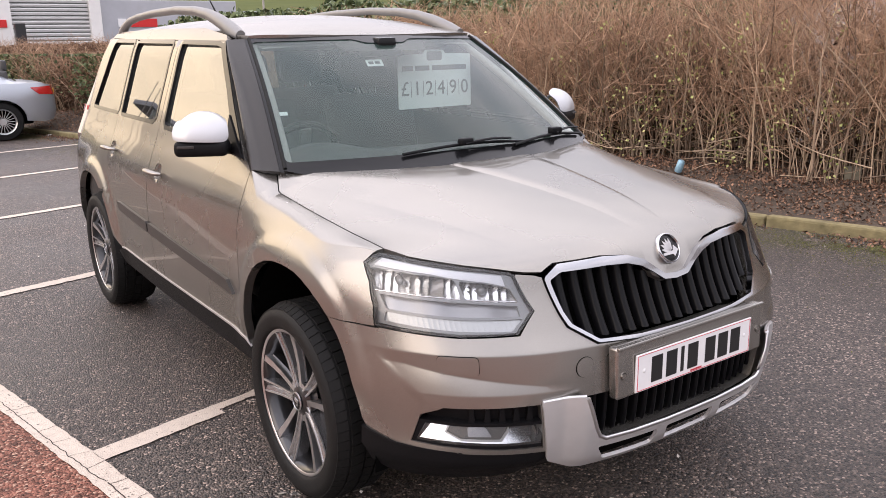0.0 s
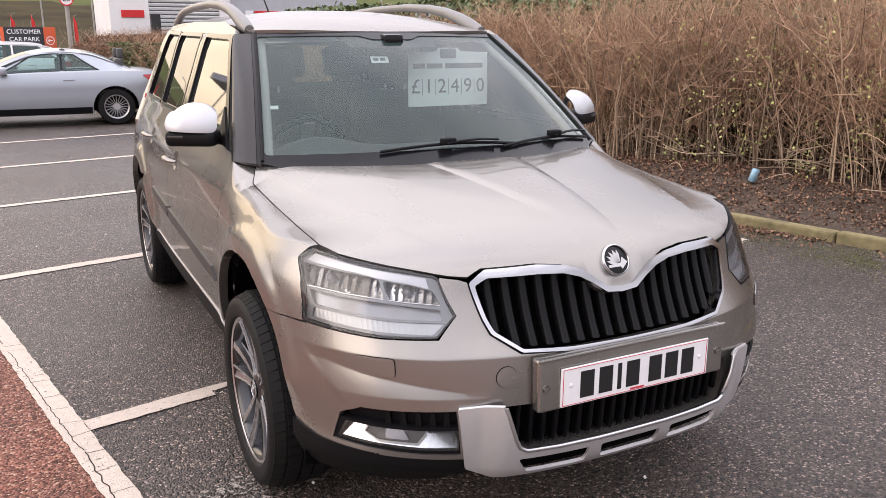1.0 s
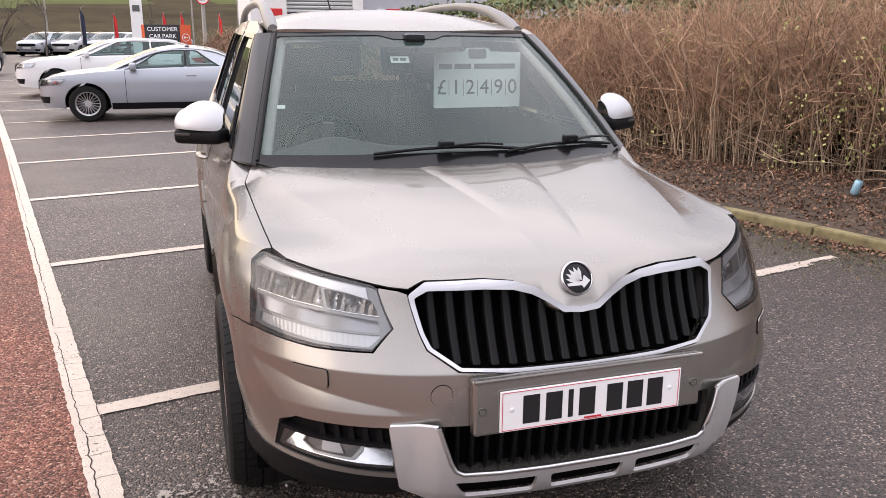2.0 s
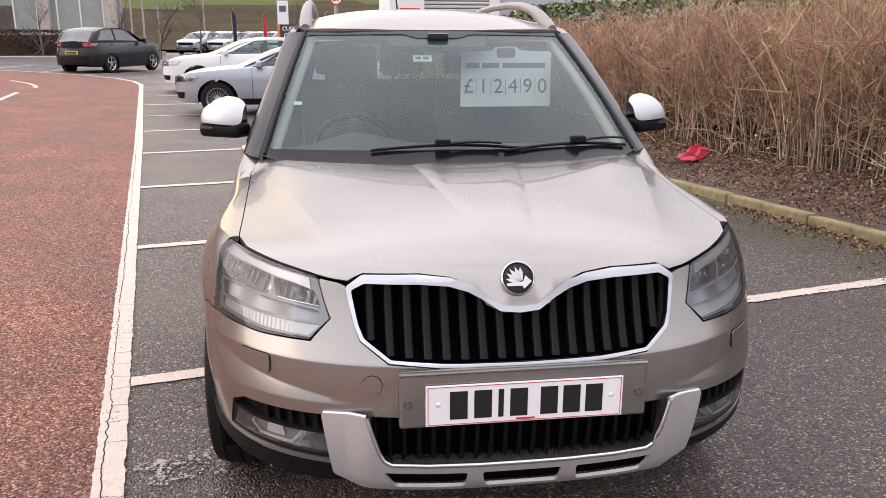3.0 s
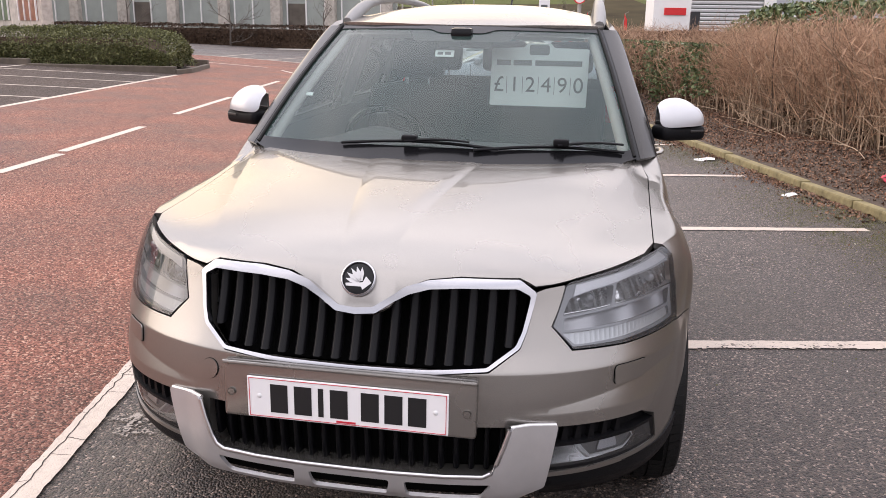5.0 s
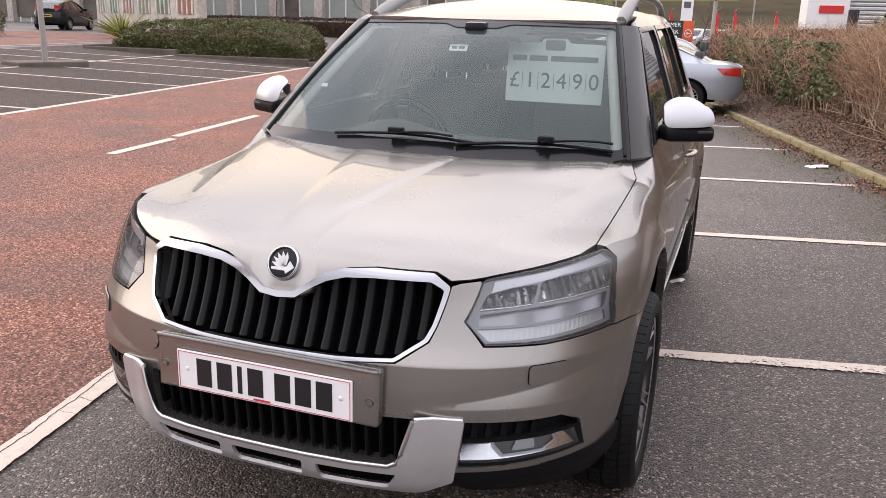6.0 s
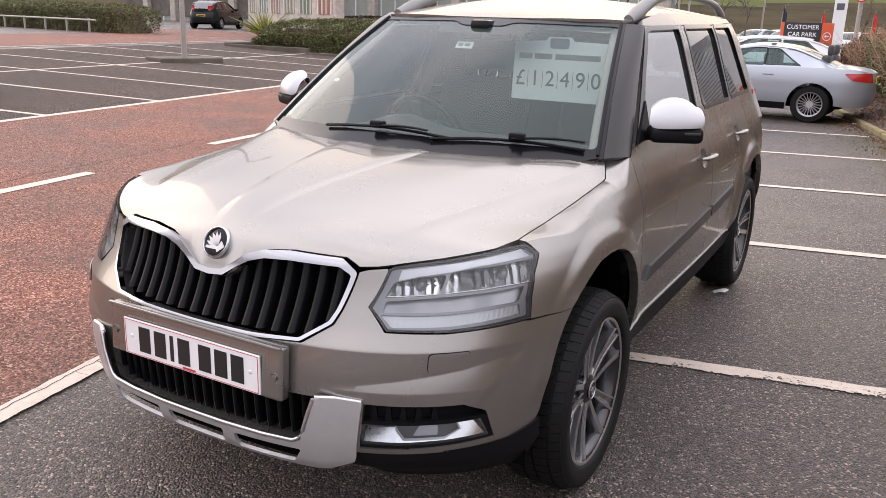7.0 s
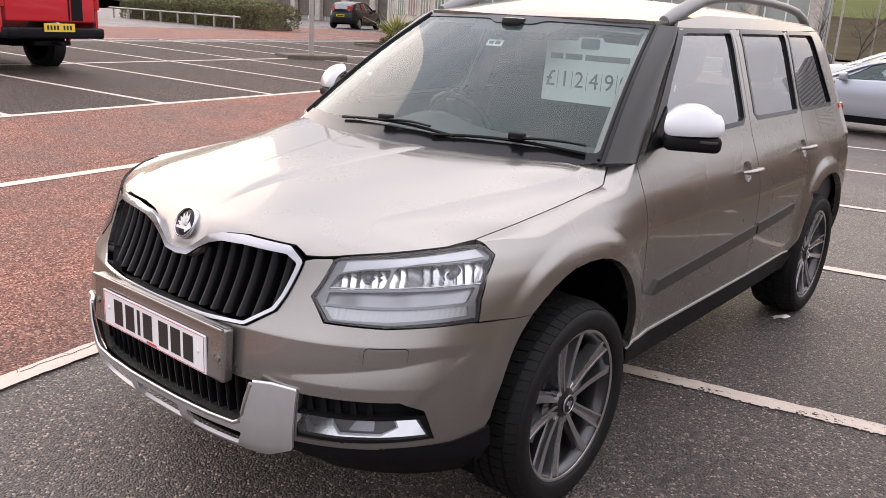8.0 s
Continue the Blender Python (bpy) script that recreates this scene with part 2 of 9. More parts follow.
def box_bm(size, at=(0, 0, 0), bevel=0.0, rot=None, segments=2):
    bm = bmesh.new()
    bmesh.ops.create_cube(bm, size=1.0)
    bmesh.ops.scale(bm, vec=size, verts=bm.verts)
    if bevel:
        bmesh.ops.bevel(bm, geom=list(bm.edges), offset=bevel, segments=segments, affect="EDGES", profile=0.6)
    m = Matrix.Translation(at) @ (rot if rot is not None else Matrix())
    bmesh.ops.transform(bm, matrix=m, verts=bm.verts)
    return bm


def outline_bm(poly, z0=0.0, thick=0.002):
    bm = bmesh.new()
    f = bm.faces.new([bm.verts.new((x, y, z0)) for x, y in poly])
    r = bmesh.ops.extrude_face_region(bm, geom=[f])
    bmesh.ops.translate(bm, vec=(0, 0, thick), verts=[v for v in r["geom"] if isinstance(v, bmesh.types.BMVert)])
    bmesh.ops.recalc_face_normals(bm, faces=bm.faces)
    return bm


def join_bm(*bms):
    out = bmesh.new()
    for b in bms:
        me = bpy.data.meshes.new("tmp")
        b.to_mesh(me)
        b.free()
        out.from_mesh(me)
        bpy.data.meshes.remove(me)
    return out


def lathe_bm(profile, segments=48, axis="x"):
    """Turns a list of (radius, height) about an axis."""
    vs, fs = [], []
    k = len(profile)
    for i in range(segments):
        a = 2 * math.pi * i / segments
        for r, h in profile:
            p = (h, r * math.cos(a), r * math.sin(a))
            vs.append(p if axis == "x" else (p[1], p[2], p[0]))
    for i in range(segments):
        for j in range(k - 1):
            a, b = i * k + j, ((i + 1) % segments) * k + j
            fs.append((a, b, b + 1, a + 1))
    bm = bmesh.new()
    bv = [bm.verts.new(v) for v in vs]
    for f in fs:
        bm.faces.new([bv[i] for i in f])
    bmesh.ops.remove_doubles(bm, verts=bm.verts, dist=1e-5)
    bmesh.ops.recalc_face_normals(bm, faces=bm.faces)
    return bm


def tube_bm(points, radius, sides=8, closed=False, flat=1.0):
    """A round bar along points; radius may be a list. flat squeezes it in height."""
    pts = [Vector(p) for p in points]
    rad = radius if isinstance(radius, (list, tuple)) else [radius] * len(pts)
    bm = bmesh.new()
    rings = []
    for i, p in enumerate(pts):
        a, b = pts[max(0, i - 1)], pts[min(len(pts) - 1, i + 1)]
        if closed:
            a, b = pts[i - 1], pts[(i + 1) % len(pts)]
        t = (b - a).normalized()
        ref = Vector((0, 0, 1)) if abs(t.z) < 0.9 else Vector((1, 0, 0))
        s = t.cross(ref).normalized()
        w = s.cross(t)
        rings.append([bm.verts.new(p + rad[i] * (math.cos(2 * math.pi * k / sides) * s + flat * math.sin(2 * math.pi * k / sides) * w)) for k in range(sides)])
    n = len(rings)
    for i in range(n if closed else n - 1):
        for k in range(sides):
            bm.faces.new((rings[i][k], rings[i][(k + 1) % sides], rings[(i + 1) % n][(k + 1) % sides], rings[(i + 1) % n][k]))
    if not closed:
        bm.faces.new(rings[0][::-1])
        bm.faces.new(rings[-1])
    bmesh.ops.recalc_face_normals(bm, faces=bm.faces)
    return bm


def inside(poly, pts):
    poly, x, y = np.asarray(poly, float), pts[:, 0], pts[:, 1]
    res = np.zeros(len(pts), bool)
    for (x1, y1), (x2, y2) in zip(poly, np.roll(poly, -1, axis=0)):
        if y1 == y2:
            continue
        hit = ((y1 > y) != (y2 > y)) & (x < (x2 - x1) * (y - y1) / (y2 - y1) + x1)
        res ^= hit
    return res


def dense(poly, step):
    out = []
    for p, q in zip(poly, list(poly[1:]) + [poly[0]]):
        k = max(1, int(math.ceil(math.hypot(q[0] - p[0], q[1] - p[1]) / step)))
        out += [(p[0] + (q[0] - p[0]) * i / k, p[1] + (q[1] - p[1]) * i / k) for i in range(k)]
    return out


def rounded(poly, r, k=4):
    """A polygon with its corners rounded."""
    out, n = [], len(poly)
    for i in range(n):
        p = Vector(poly[i]).to_2d()
        a, b = Vector(poly[i - 1]).to_2d() - p, Vector(poly[(i + 1) % n]).to_2d() - p
        d = min(r, a.length * 0.45, b.length * 0.45)
        p0, p1 = p + a.normalized() * d, p + b.normalized() * d
        for j in range(k + 1):
            t = j / k
            q = p0 * (1 - t) ** 2 + p * 2 * t * (1 - t) + p1 * t * t
            out.append((q.x, q.y))
    return out


def mirrored(half):
    """Half an outline (x >= 0), closed over the middle line."""
    return list(half) + [(-x, z) for x, z in reversed(half) if abs(x) > 1e-6]


from mathutils.geometry import delaunay_2d_cdt


def sheet(name, fun, outline, material, parent, holes=(), step=0.03, thick=0.012, lift=0.0, core=(0, 1.2, 0.75), label="", flange=True, core_y=None, extra=()):
    """A curved panel: the part of the surface fun(u, v) within outline and outside holes, with its edges turned inwards by thick."""
    rings = [dense(outline, step)] + [dense(h, step) for h in holes]
    vs, es = [], []
    for ring in rings:
        k = len(vs)
        vs += ring
        es += [(k + i, k + (i + 1) % len(ring)) for i in range(len(ring))]
    o = np.array(rings[0])
    lo, hi = o.min(0), o.max(0)
    gx, gy = np.meshgrid(np.arange(lo[0] + step * 0.53, hi[0], step), np.arange(lo[1] + step * 0.47, hi[1], step))
    pts = np.stack([gx.ravel(), gy.ravel()], 1)
    ex = np.array(extra, float).reshape(-1, 2)
    if len(ex):
        # rows of points along folds take the place of the grid there
        far = np.ones(len(pts), bool)
        for i in range(0, len(ex), 200):
            far &= np.sqrt(((pts[:, None, :] - ex[None, i:i + 200, :]) ** 2).sum(2)).min(1) > step * 0.35
        pts = np.concatenate([pts[far], ex])
    keep = inside(rings[0], pts)
    for h in rings[1:]:
        keep &= ~inside(h, pts)
    pts, fold = pts[keep], (np.arange(len(pts)) >= len(pts) - len(ex))[keep]
    edge = np.array(vs)
    if len(pts):
        d = np.sqrt(((pts[:, None, :] - edge[None, :, :]) ** 2).sum(2)).min(1)
        pts = pts[(d > step * 0.45) | (fold & (d > 0.004))]
    allp = [Vector(p) for p in vs] + [Vector((float(a), float(b))) for a, b in pts]
    res = delaunay_2d_cdt(allp, es, [], 0, 1e-6)
    uv = np.array([(p.x, p.y) for p in res[0]])
    tri = np.array([f for f in res[2] if len(f) == 3])
    cen = uv[tri].mean(1)
    keep = inside(rings[0], cen)
    for h in rings[1:]:
        keep &= ~inside(h, cen)
    tri = tri[keep]
    e = 1e-4
    P = np.array(fun(uv[:, 0], uv[:, 1])).T
    Pu = np.array(fun(uv[:, 0] + e, uv[:, 1])).T - np.array(fun(uv[:, 0] - e, uv[:, 1])).T
    Pv = np.array(fun(uv[:, 0], uv[:, 1] + e)).T - np.array(fun(uv[:, 0], uv[:, 1] - e)).T
    N = np.cross(Pu, Pv)
    N /= np.linalg.norm(N, axis=1, keepdims=True) + 1e-12
    c = np.array(core, float)
    out = P - c
    if core_y is not None:
        out = P - np.stack([np.zeros(len(P)), np.clip(P[:, 1], *core_y), np.full(len(P), c[2])], 1)
    if (N * out).sum() < 0:
        N = -N
    P = P + N * lift
    fn = np.cross(P[tri[:, 1]] - P[tri[:, 0]], P[tri[:, 2]] - P[tri[:, 0]])
    flip = (fn * N[tri].mean(1)).sum(1) < 0
    tri[flip] = tri[flip][:, ::-1]
    verts, norms, faces = [*P], [*N], [tuple(t) for t in tri]
    if flange:
        count = {}
        for a, b, d in tri:
            for p, q in ((a, b), (b, d), (d, a)):
                count[(p, q)] = 1
        border = [(p, q) for p, q in count if (q, p) not in count]
        for p, q in border:
            k = len(verts)
            w = np.cross(P[q] - P[p], N[p])
            w /= np.linalg.norm(w) + 1e-12
            verts += [P[p], P[q], P[q] - N[q] * thick, P[p] - N[p] * thick]
            norms += [w] * 4
            faces.append((k + 1, k, k + 3, k + 2))
    me = mesh_from(name, verts, faces, material, True, norms)
    return put(name, me, parent, label)


# ---- ground ----
ORIGIN, ACROSS, ALONG = np.array((-1.37, 0.67)), np.array((0.977, 0.215)), np.array((-0.19, 0.982))
INVERSE = np.linalg.inv(np.array([ACROSS, ALONG]).T)
KERB_A, KERB_SLOPE = 5.13, -0.065


def bay(a, b):
    """The plan of the car park: a across the bays, b along the row."""
    return ORIGIN[0] + a * ACROSS[0] + b * ALONG[0], ORIGIN[1] + a * ACROSS[1] + b * ALONG[1]


def ground_z(a, b):
    """The lot is level, and the lane beside it climbs gently away; far hills close the view."""
    up = np.interp(-a, [0, 10, 14, 40], [0, 0.37, 0.50, 0.64])
    far = np.hypot(a, b - 10)
    return up + (14.0 + 0.035 * np.clip(-a + 10, 0, 250)) * smooth((far - 62) / 200.0)


def stone_mat(name, base, speck, lift=0.0, scale=150.0, rough=0.82, patch=0.25, patch_scale=0.8, bump=0.5, light=0.86, low=0.28, high=1.75, spec=0.3):
    """Asphalt: aggregate of two tones in a binder, worn patches and damp stains."""
    m = bpy.data.materials.new(name)
    m.use_nodes = True
    n, l = m.node_tree.nodes, m.node_tree.links
    b = n["Principled BSDF"]
    tc = n.new("ShaderNodeTexCoord")
    v, big, fine = n.new("ShaderNodeTexVoronoi"), n.new("ShaderNodeTexNoise"), n.new("ShaderNodeTexNoise")
    v.inputs["Scale"].default_value = scale
    big.inputs["Scale"].default_value, big.inputs["Detail"].default_value = patch_scale, 6.0
    fine.inputs["Scale"].default_value, fine.inputs["Detail"].default_value = scale * 0.35, 4.0
    for t in (v, big, fine):
        l.new(tc.outputs["Object"], t.inputs["Vector"])
    sep = n.new("ShaderNodeSeparateColor")
    l.new(v.outputs["Color"], sep.inputs["Color"])
    ramp = n.new("ShaderNodeValToRGB")
    e = ramp.color_ramp.elements
    e[0].position, e[0].color = 0.15, (*[c * low for c in base], 1)
    e[1].position, e[1].color = 0.99, (*speck, 1)
    mid = ramp.color_ramp.elements.new(light)
    mid.color = (*[c * high for c in base], 1)
    l.new(sep.outputs["Red"], ramp.inputs["Fac"])
    mr = n.new("ShaderNodeMapRange")
    mr.inputs["From Min"].default_value, mr.inputs["From Max"].default_value = 0.3, 0.7
    mr.inputs["To Min"].default_value, mr.inputs["To Max"].default_value = 1 - patch, 1 + patch
    l.new(big.outputs["Fac"], mr.inputs["Value"])
    mul = n.new("ShaderNodeMix")
    mul.data_type, mul.blend_type = "RGBA", "MULTIPLY"
    mul.inputs["Factor"].default_value = 1.0
    l.new(ramp.outputs["Color"], mul.inputs["A"])
    l.new(mr.outputs["Result"], mul.inputs["B"])
    l.new(mul.outputs["Result"], b.inputs["Base Color"])
    rr = n.new("ShaderNodeMapRange")
    rr.inputs["From Min"].default_value, rr.inputs["From Max"].default_value = 0.35, 0.65
    rr.inputs["To Min"].default_value, rr.inputs["To Max"].default_value = rough - 0.2, rough
    l.new(big.outputs["Fac"], rr.inputs["Value"])
    l.new(rr.outputs["Result"], b.inputs["Roughness"])
    b.inputs["Specular IOR Level"].default_value = spec
    bp = n.new("ShaderNodeBump")
    bp.inputs["Strength"].default_value, bp.inputs["Distance"].default_value = bump, 0.006
    inv = n.new("ShaderNodeMath")
    inv.operation = "MULTIPLY_ADD"
    inv.inputs[1].default_value, inv.inputs[2].default_value = -1.6, 1.0
    l.new(v.outputs["Distance"], inv.inputs[0])
    add = n.new("ShaderNodeMath")
    add.operation = "ADD"
    l.new(inv.outputs[0], add.inputs[0])
    l.new(fine.outputs["Fac"], add.inputs[1])
    l.new(add.outputs[0], bp.inputs["Height"])
    l.new(bp.outputs["Normal"], b.inputs["Normal"])
    return m


def line_mat(name, paint, under, keep=0.90, cracks=0.5):
    """Thermoplastic road paint, cracked and worn through to the stone in places."""
    m = mat(name, paint, rough=0.7, spread=0.12, scale=25, bump=0.5, bump_scale=160)
    n, l = m.node_tree.nodes, m.node_tree.links
    b = n["Principled BSDF"]
    src = b.inputs["Base Color"].links[0].from_socket
    tc, v, nz, big = n.new("ShaderNodeTexCoord"), n.new("ShaderNodeTexVoronoi"), n.new("ShaderNodeTexNoise"), n.new("ShaderNodeTexNoise")
    v.feature = "DISTANCE_TO_EDGE"
    v.inputs["Scale"].default_value = 19.0
    nz.inputs["Scale"].default_value, nz.inputs["Detail"].default_value = 70.0, 5.0
    big.inputs["Scale"].default_value, big.inputs["Detail"].default_value = 1.3, 4.0
    warp, wm = n.new("ShaderNodeTexNoise"), n.new("ShaderNodeMix")
    warp.inputs["Scale"].default_value = 7.0
    wm.data_type = "RGBA"
    wm.inputs["Factor"].default_value = 0.12
    for t in (warp, nz, big):
        l.new(tc.outputs["Object"], t.inputs["Vector"])
    l.new(tc.outputs["Object"], wm.inputs["A"])
    l.new(warp.outputs["Color"], wm.inputs["B"])
    l.new(wm.outputs["Result"], v.inputs["Vector"])
    crack = n.new("ShaderNodeMath")
    crack.operation = "LESS_THAN"
    crack.inputs[1].default_value = 0.028
    l.new(v.outputs["Distance"], crack.inputs[0])
    wear = n.new("ShaderNodeMath")
    wear.operation = "MULTIPLY_ADD"
    wear.inputs[1].default_value = 0.55
    l.new(big.outputs["Fac"], wear.inputs[0])
    l.new(nz.outputs["Fac"], wear.inputs[2])
    gone = n.new("ShaderNodeMapRange")
    gone.inputs["From Min"].default_value, gone.inputs["From Max"].default_value = keep, keep + 0.08
    l.new(wear.outputs[0], gone.inputs["Value"])
    both = n.new("ShaderNodeMath")
    both.operation = "MAXIMUM"
    l.new(gone.outputs["Result"], both.inputs[0])
    half = n.new("ShaderNodeMath")
    half.operation = "MULTIPLY"
    half.inputs[1].default_value = cracks
    l.new(crack.outputs[0], half.inputs[0])
    l.new(half.outputs[0], both.inputs[1])
    mix = n.new("ShaderNodeMix")
    mix.data_type = "RGBA"
    mix.inputs["B"].default_value = (*under, 1)
    l.new(both.outputs[0], mix.inputs["Factor"])
    l.new(src, mix.inputs["A"])
    l.new(mix.outputs["Result"], b.inputs["Base Color"])
    return m


ASPHALT = stone_mat("damp_asphalt", (0.059, 0.044, 0.0365), (0.40, 0.305, 0.25), scale=126, bump=1.0, rough=0.62, light=0.90, patch=0.30, spec=0.75, low=0.09, high=1.9)
RED_ASPHALT = stone_mat("red_asphalt", (0.205, 0.084, 0.058), (0.47, 0.30, 0.22), scale=110, patch=0.34, patch_scale=1.1, light=0.85, bump=0.9, low=0.38, high=1.5, spec=0.34)
DARK_ASPHALT = stone_mat("old_dark_asphalt", (0.080, 0.063, 0.054), (0.28, 0.22, 0.18), scale=120, bump=0.7, rough=0.9, light=0.93, patch=0.3, patch_scale=0.5, spec=0.12)
LINE = line_mat("white_road_paint", (0.57, 0.485, 0.41), (0.10, 0.085, 0.07), 0.93, 0.12)
WORN_LINE = line_mat("worn_road_paint", (0.36, 0.315, 0.275), (0.06, 0.055, 0.05), 0.74)
MOSS_KERB = mat("mossy_concrete", (0.24, 0.20, 0.10), rough=0.9, spread=0.45, scale=14, big=2.5, bump=0.6, bump_scale=60)


def flat(name, outline, material, lift, kind="structure", label="", step=2.0, parent=None):
    def fun(a, b):
        x, y = bay(a, b)
        return x, y, ground_z(a, b) + lift
    ob = sheet(name, fun, outline, material, parent, step=step, flange=False, core=(0, 0, -1e4))
    return tagged(ob, label, kind=kind)


def ground():
    ga = np.unique(np.concatenate([np.linspace(-40, 0, 21), np.linspace(0, 14, 15), -np.geomspace(42, 1500, 26), np.geomspace(15, 1500, 26)]))
    gb = np.unique(np.concatenate([np.linspace(-12, 45, 58), -np.geomspace(13, 1200, 20), np.geomspace(46, 1500, 32)]))
    A, B = np.meshgrid(ga, gb)
    x, y = bay(A, B)
    v = np.stack([x.ravel(), y.ravel(), (ground_z(A, B) - 3.0 * smooth((np.hypot(A, B - 10) - 66) / 20)).ravel()], 1)
    k = len(ga)
    f = [(j * k + i, j * k + i + 1, (j + 1) * k + i + 1, (j + 1) * k + i) for j in range(len(gb) - 1) for i in range(k - 1)]
    ob = put("ground", mesh_from("ground", v, f, ASPHALT, True))
    return tagged(ob, "dark damp asphalt of a car park", "ground", kind="structure")


def stripe(name, a0, b0, a1, b1, width=0.10, lift=0.009, parent=None, ragged=0.0):
    d = Vector((a1 - a0, b1 - b0))
    ln = d.length
    d.normalize()
    n = Vector((-d.y, d.x))
    if not ragged:
        w = n * width / 2
        out = [(a0 + w.x, b0 + w.y), (a1 + w.x, b1 + w.y), (a1 - w.x, b1 - w.y), (a0 - w.x, b0 - w.y)]
    else:
        # worn, crumbled edges
        k = int(ln / 0.035)
        rows = []
        for s in (1, -1):
            row = []
            for i in range(k + 1):
                t = ln * i / k
                p = Vector((a0 + d.x * t, b0 + d.y * t, s * 7.0))
                bite = ragged * (0.2 * noise.noise(p * 1.7) + 0.6 * noise.noise(p * 14.0) + 0.5 * random.uniform(-1, 1)) - ragged * 1.4 * max(0.0, noise.noise(p * 3.1) - 0.25)
                w = s * (width / 2 + bite)
                row.append((a0 + d.x * t + n.x * w, b0 + d.y * t + n.y * w))
            rows.append(row)
        out = rows[0] + rows[1][::-1]
    return flat(name, out, LINE, lift, step=1.0, parent=parent)


def arc_stripe(name, pts, width=0.10, lift=0.009, parent=None):
    left, right = [], []
    for i, p in enumerate(pts):
        a, b = Vector(pts[max(0, i - 1)]), Vector(pts[min(len(pts) - 1, i + 1)])
        t = (b - a).normalized()
        n = Vector((-t.y, t.x)) * width / 2
        left.append((p[0] + n.x, p[1] + n.y))
        right.append((p[0] - n.x, p[1] - n.y))
    return flat(name, left + right[::-1], LINE, lift, step=1.0, parent=parent)


ground()
# the red lane beside the bays, which swings away to the left at its end
bend = [(-0.06, 20.6), (-0.12, 21.4), (-0.4, 22.8), (-0.9, 24.2), (-1.8, 25.6), (-3.2, 27.0), (-5.0, 28.2), (-7.5, 29.3), (-12.0, 30.4)]
road = flat("road", [(-0.10, -30)] + bend + [(-24, 33), (-24, 25.5), (-9.2, 24.2), (-6.6, 22.6), (-5.45, 20.4), (-5.35, 18.0), (-5.35, -30)], RED_ASPHALT, 0.005, step=1.5)
tagged(road, "worn red asphalt lane with pale aggregate", "road")
far_road = flat("road_2", [(-14.3, -20), (-14.3, 23.9), (-21.0, 24.7), (-21.0, -20)], RED_ASPHALT, 0.0045, step=2.5)
tagged(far_road, "red asphalt lane beyond the far bays", "road")

far_bays = flat("pavement", [(-14.3, -20), (-14.3, 23.9), (-9.2, 23.9), (-6.6, 22.4), (-5.5, 20.4), (-5.38, 18.0), (-5.38, -20)], DARK_ASPHALT, 0.003, step=2.0)
tagged(far_bays, "old dark asphalt of the bays across the lane", "pavement")

marks = thing("bay_markings", "worn and cracked white bay lines on asphalt", "road marking", kind="structure")
stripe("edge_line", -0.045, -30, -0.045, -4.5, 0.10, parent=marks)
stripe("edge_line", -0.045, -4.5, -0.045, 8.0, 0.102, parent=marks, ragged=0.006)
stripe("edge_line", -0.045, 8.0, -0.11, 20.7, 0.105, parent=marks)
arc_stripe("edge_line", [(-0.11, 20.7), (-0.13, 21.4), (-0.35, 22.9), (-0.85, 24.3), (-1.75, 25.7), (-3.15, 27.1), (-5.0, 28.3), (-7.5, 29.4)], 0.13, parent=marks)
for i in range(-3, 9):
    b = 2.42 * i
    if b < -5 or b > 20.5:
        continue
    if i == 0:
        # whole near the lane, then broken along its edge
        stripe("bay_line", 0.009, b, 0.52, b, lift=0.0055, parent=marks, ragged=0.006)
        stripe("bay_line", 0.52, b + 0.021, 4.75, b + 0.021, 0.05, lift=0.0055, parent=marks, ragged=0.008)
        continue
    ln = stripe("bay_line", 0.009, b, 4.75 + KERB_SLOPE * b * 0.6, b, lift=0.0055, parent=marks, ragged=0.010 if -2 <= i <= 3 else 0.0)
    if i == -1:
        ln.data.materials[0] = WORN_LINE
stripe("edge_line", -5.38, -30, -5.38, 17.9, 0.11, parent=marks)
stripe("edge_line", -14.3, -20, -14.3, 23.0, 0.10, parent=marks)
stripe("bay_line", -9.58, -20, -9.58, 19.0, 0.10, parent=marks)
for i in range(-6, 8):
    b = 2.29 + 2.13 * i
    stripe("bay_line", -5.43, b, -14.25, b - 0.2, 0.09, lift=0.0055, parent=marks)
for b0, b1 in ((-3.2, -1.7), (0.0, 2.1), (3.94, 5.14), (5.30, 7.65), (9.3, 12.6), (14.4, 17.6)):
    stripe("centre_dash", -2.80, b0, -2.74, b1, 0.11, parent=marks)
arc_stripe("centre_dash", [(-2.55, 19.3), (-2.68, 20.2), (-2.95, 21.1), (-3.5, 22.2)], 0.11, parent=marks)
arc_stripe("centre_dash", [(-4.2, 23.4), (-6.2, 24.5), (-8.5, 25.4)], 0.11, parent=marks)


CRACK = mat("tarred_crack", (0.03, 0.022, 0.018), rough=0.9, spread=0.3)
for pts in ([(-3.02, -2.0), (-2.97, 0.4), (-3.03, 1.6), (-2.98, 3.1), (-3.04, 4.6), (-2.99, 6.4), (-3.05, 8.8), (-3.0, 11.5)],):
    fine = []
    for p, q in zip(pts, pts[1:]):
        for i in range(8):
            t = i / 8
            b = p[1] + (q[1] - p[1]) * t
            fine.append((p[0] + (q[0] - p[0]) * t + 0.02 * math.sin(b * 9) + 0.012 * math.sin(b * 23), b))
    c = arc_stripe("road_crack", fine, 0.007, 0.0075)
    c.data.materials[0] = CRACK
    tagged(c, "dark open joint in the red asphalt lane", "road", kind="structure")


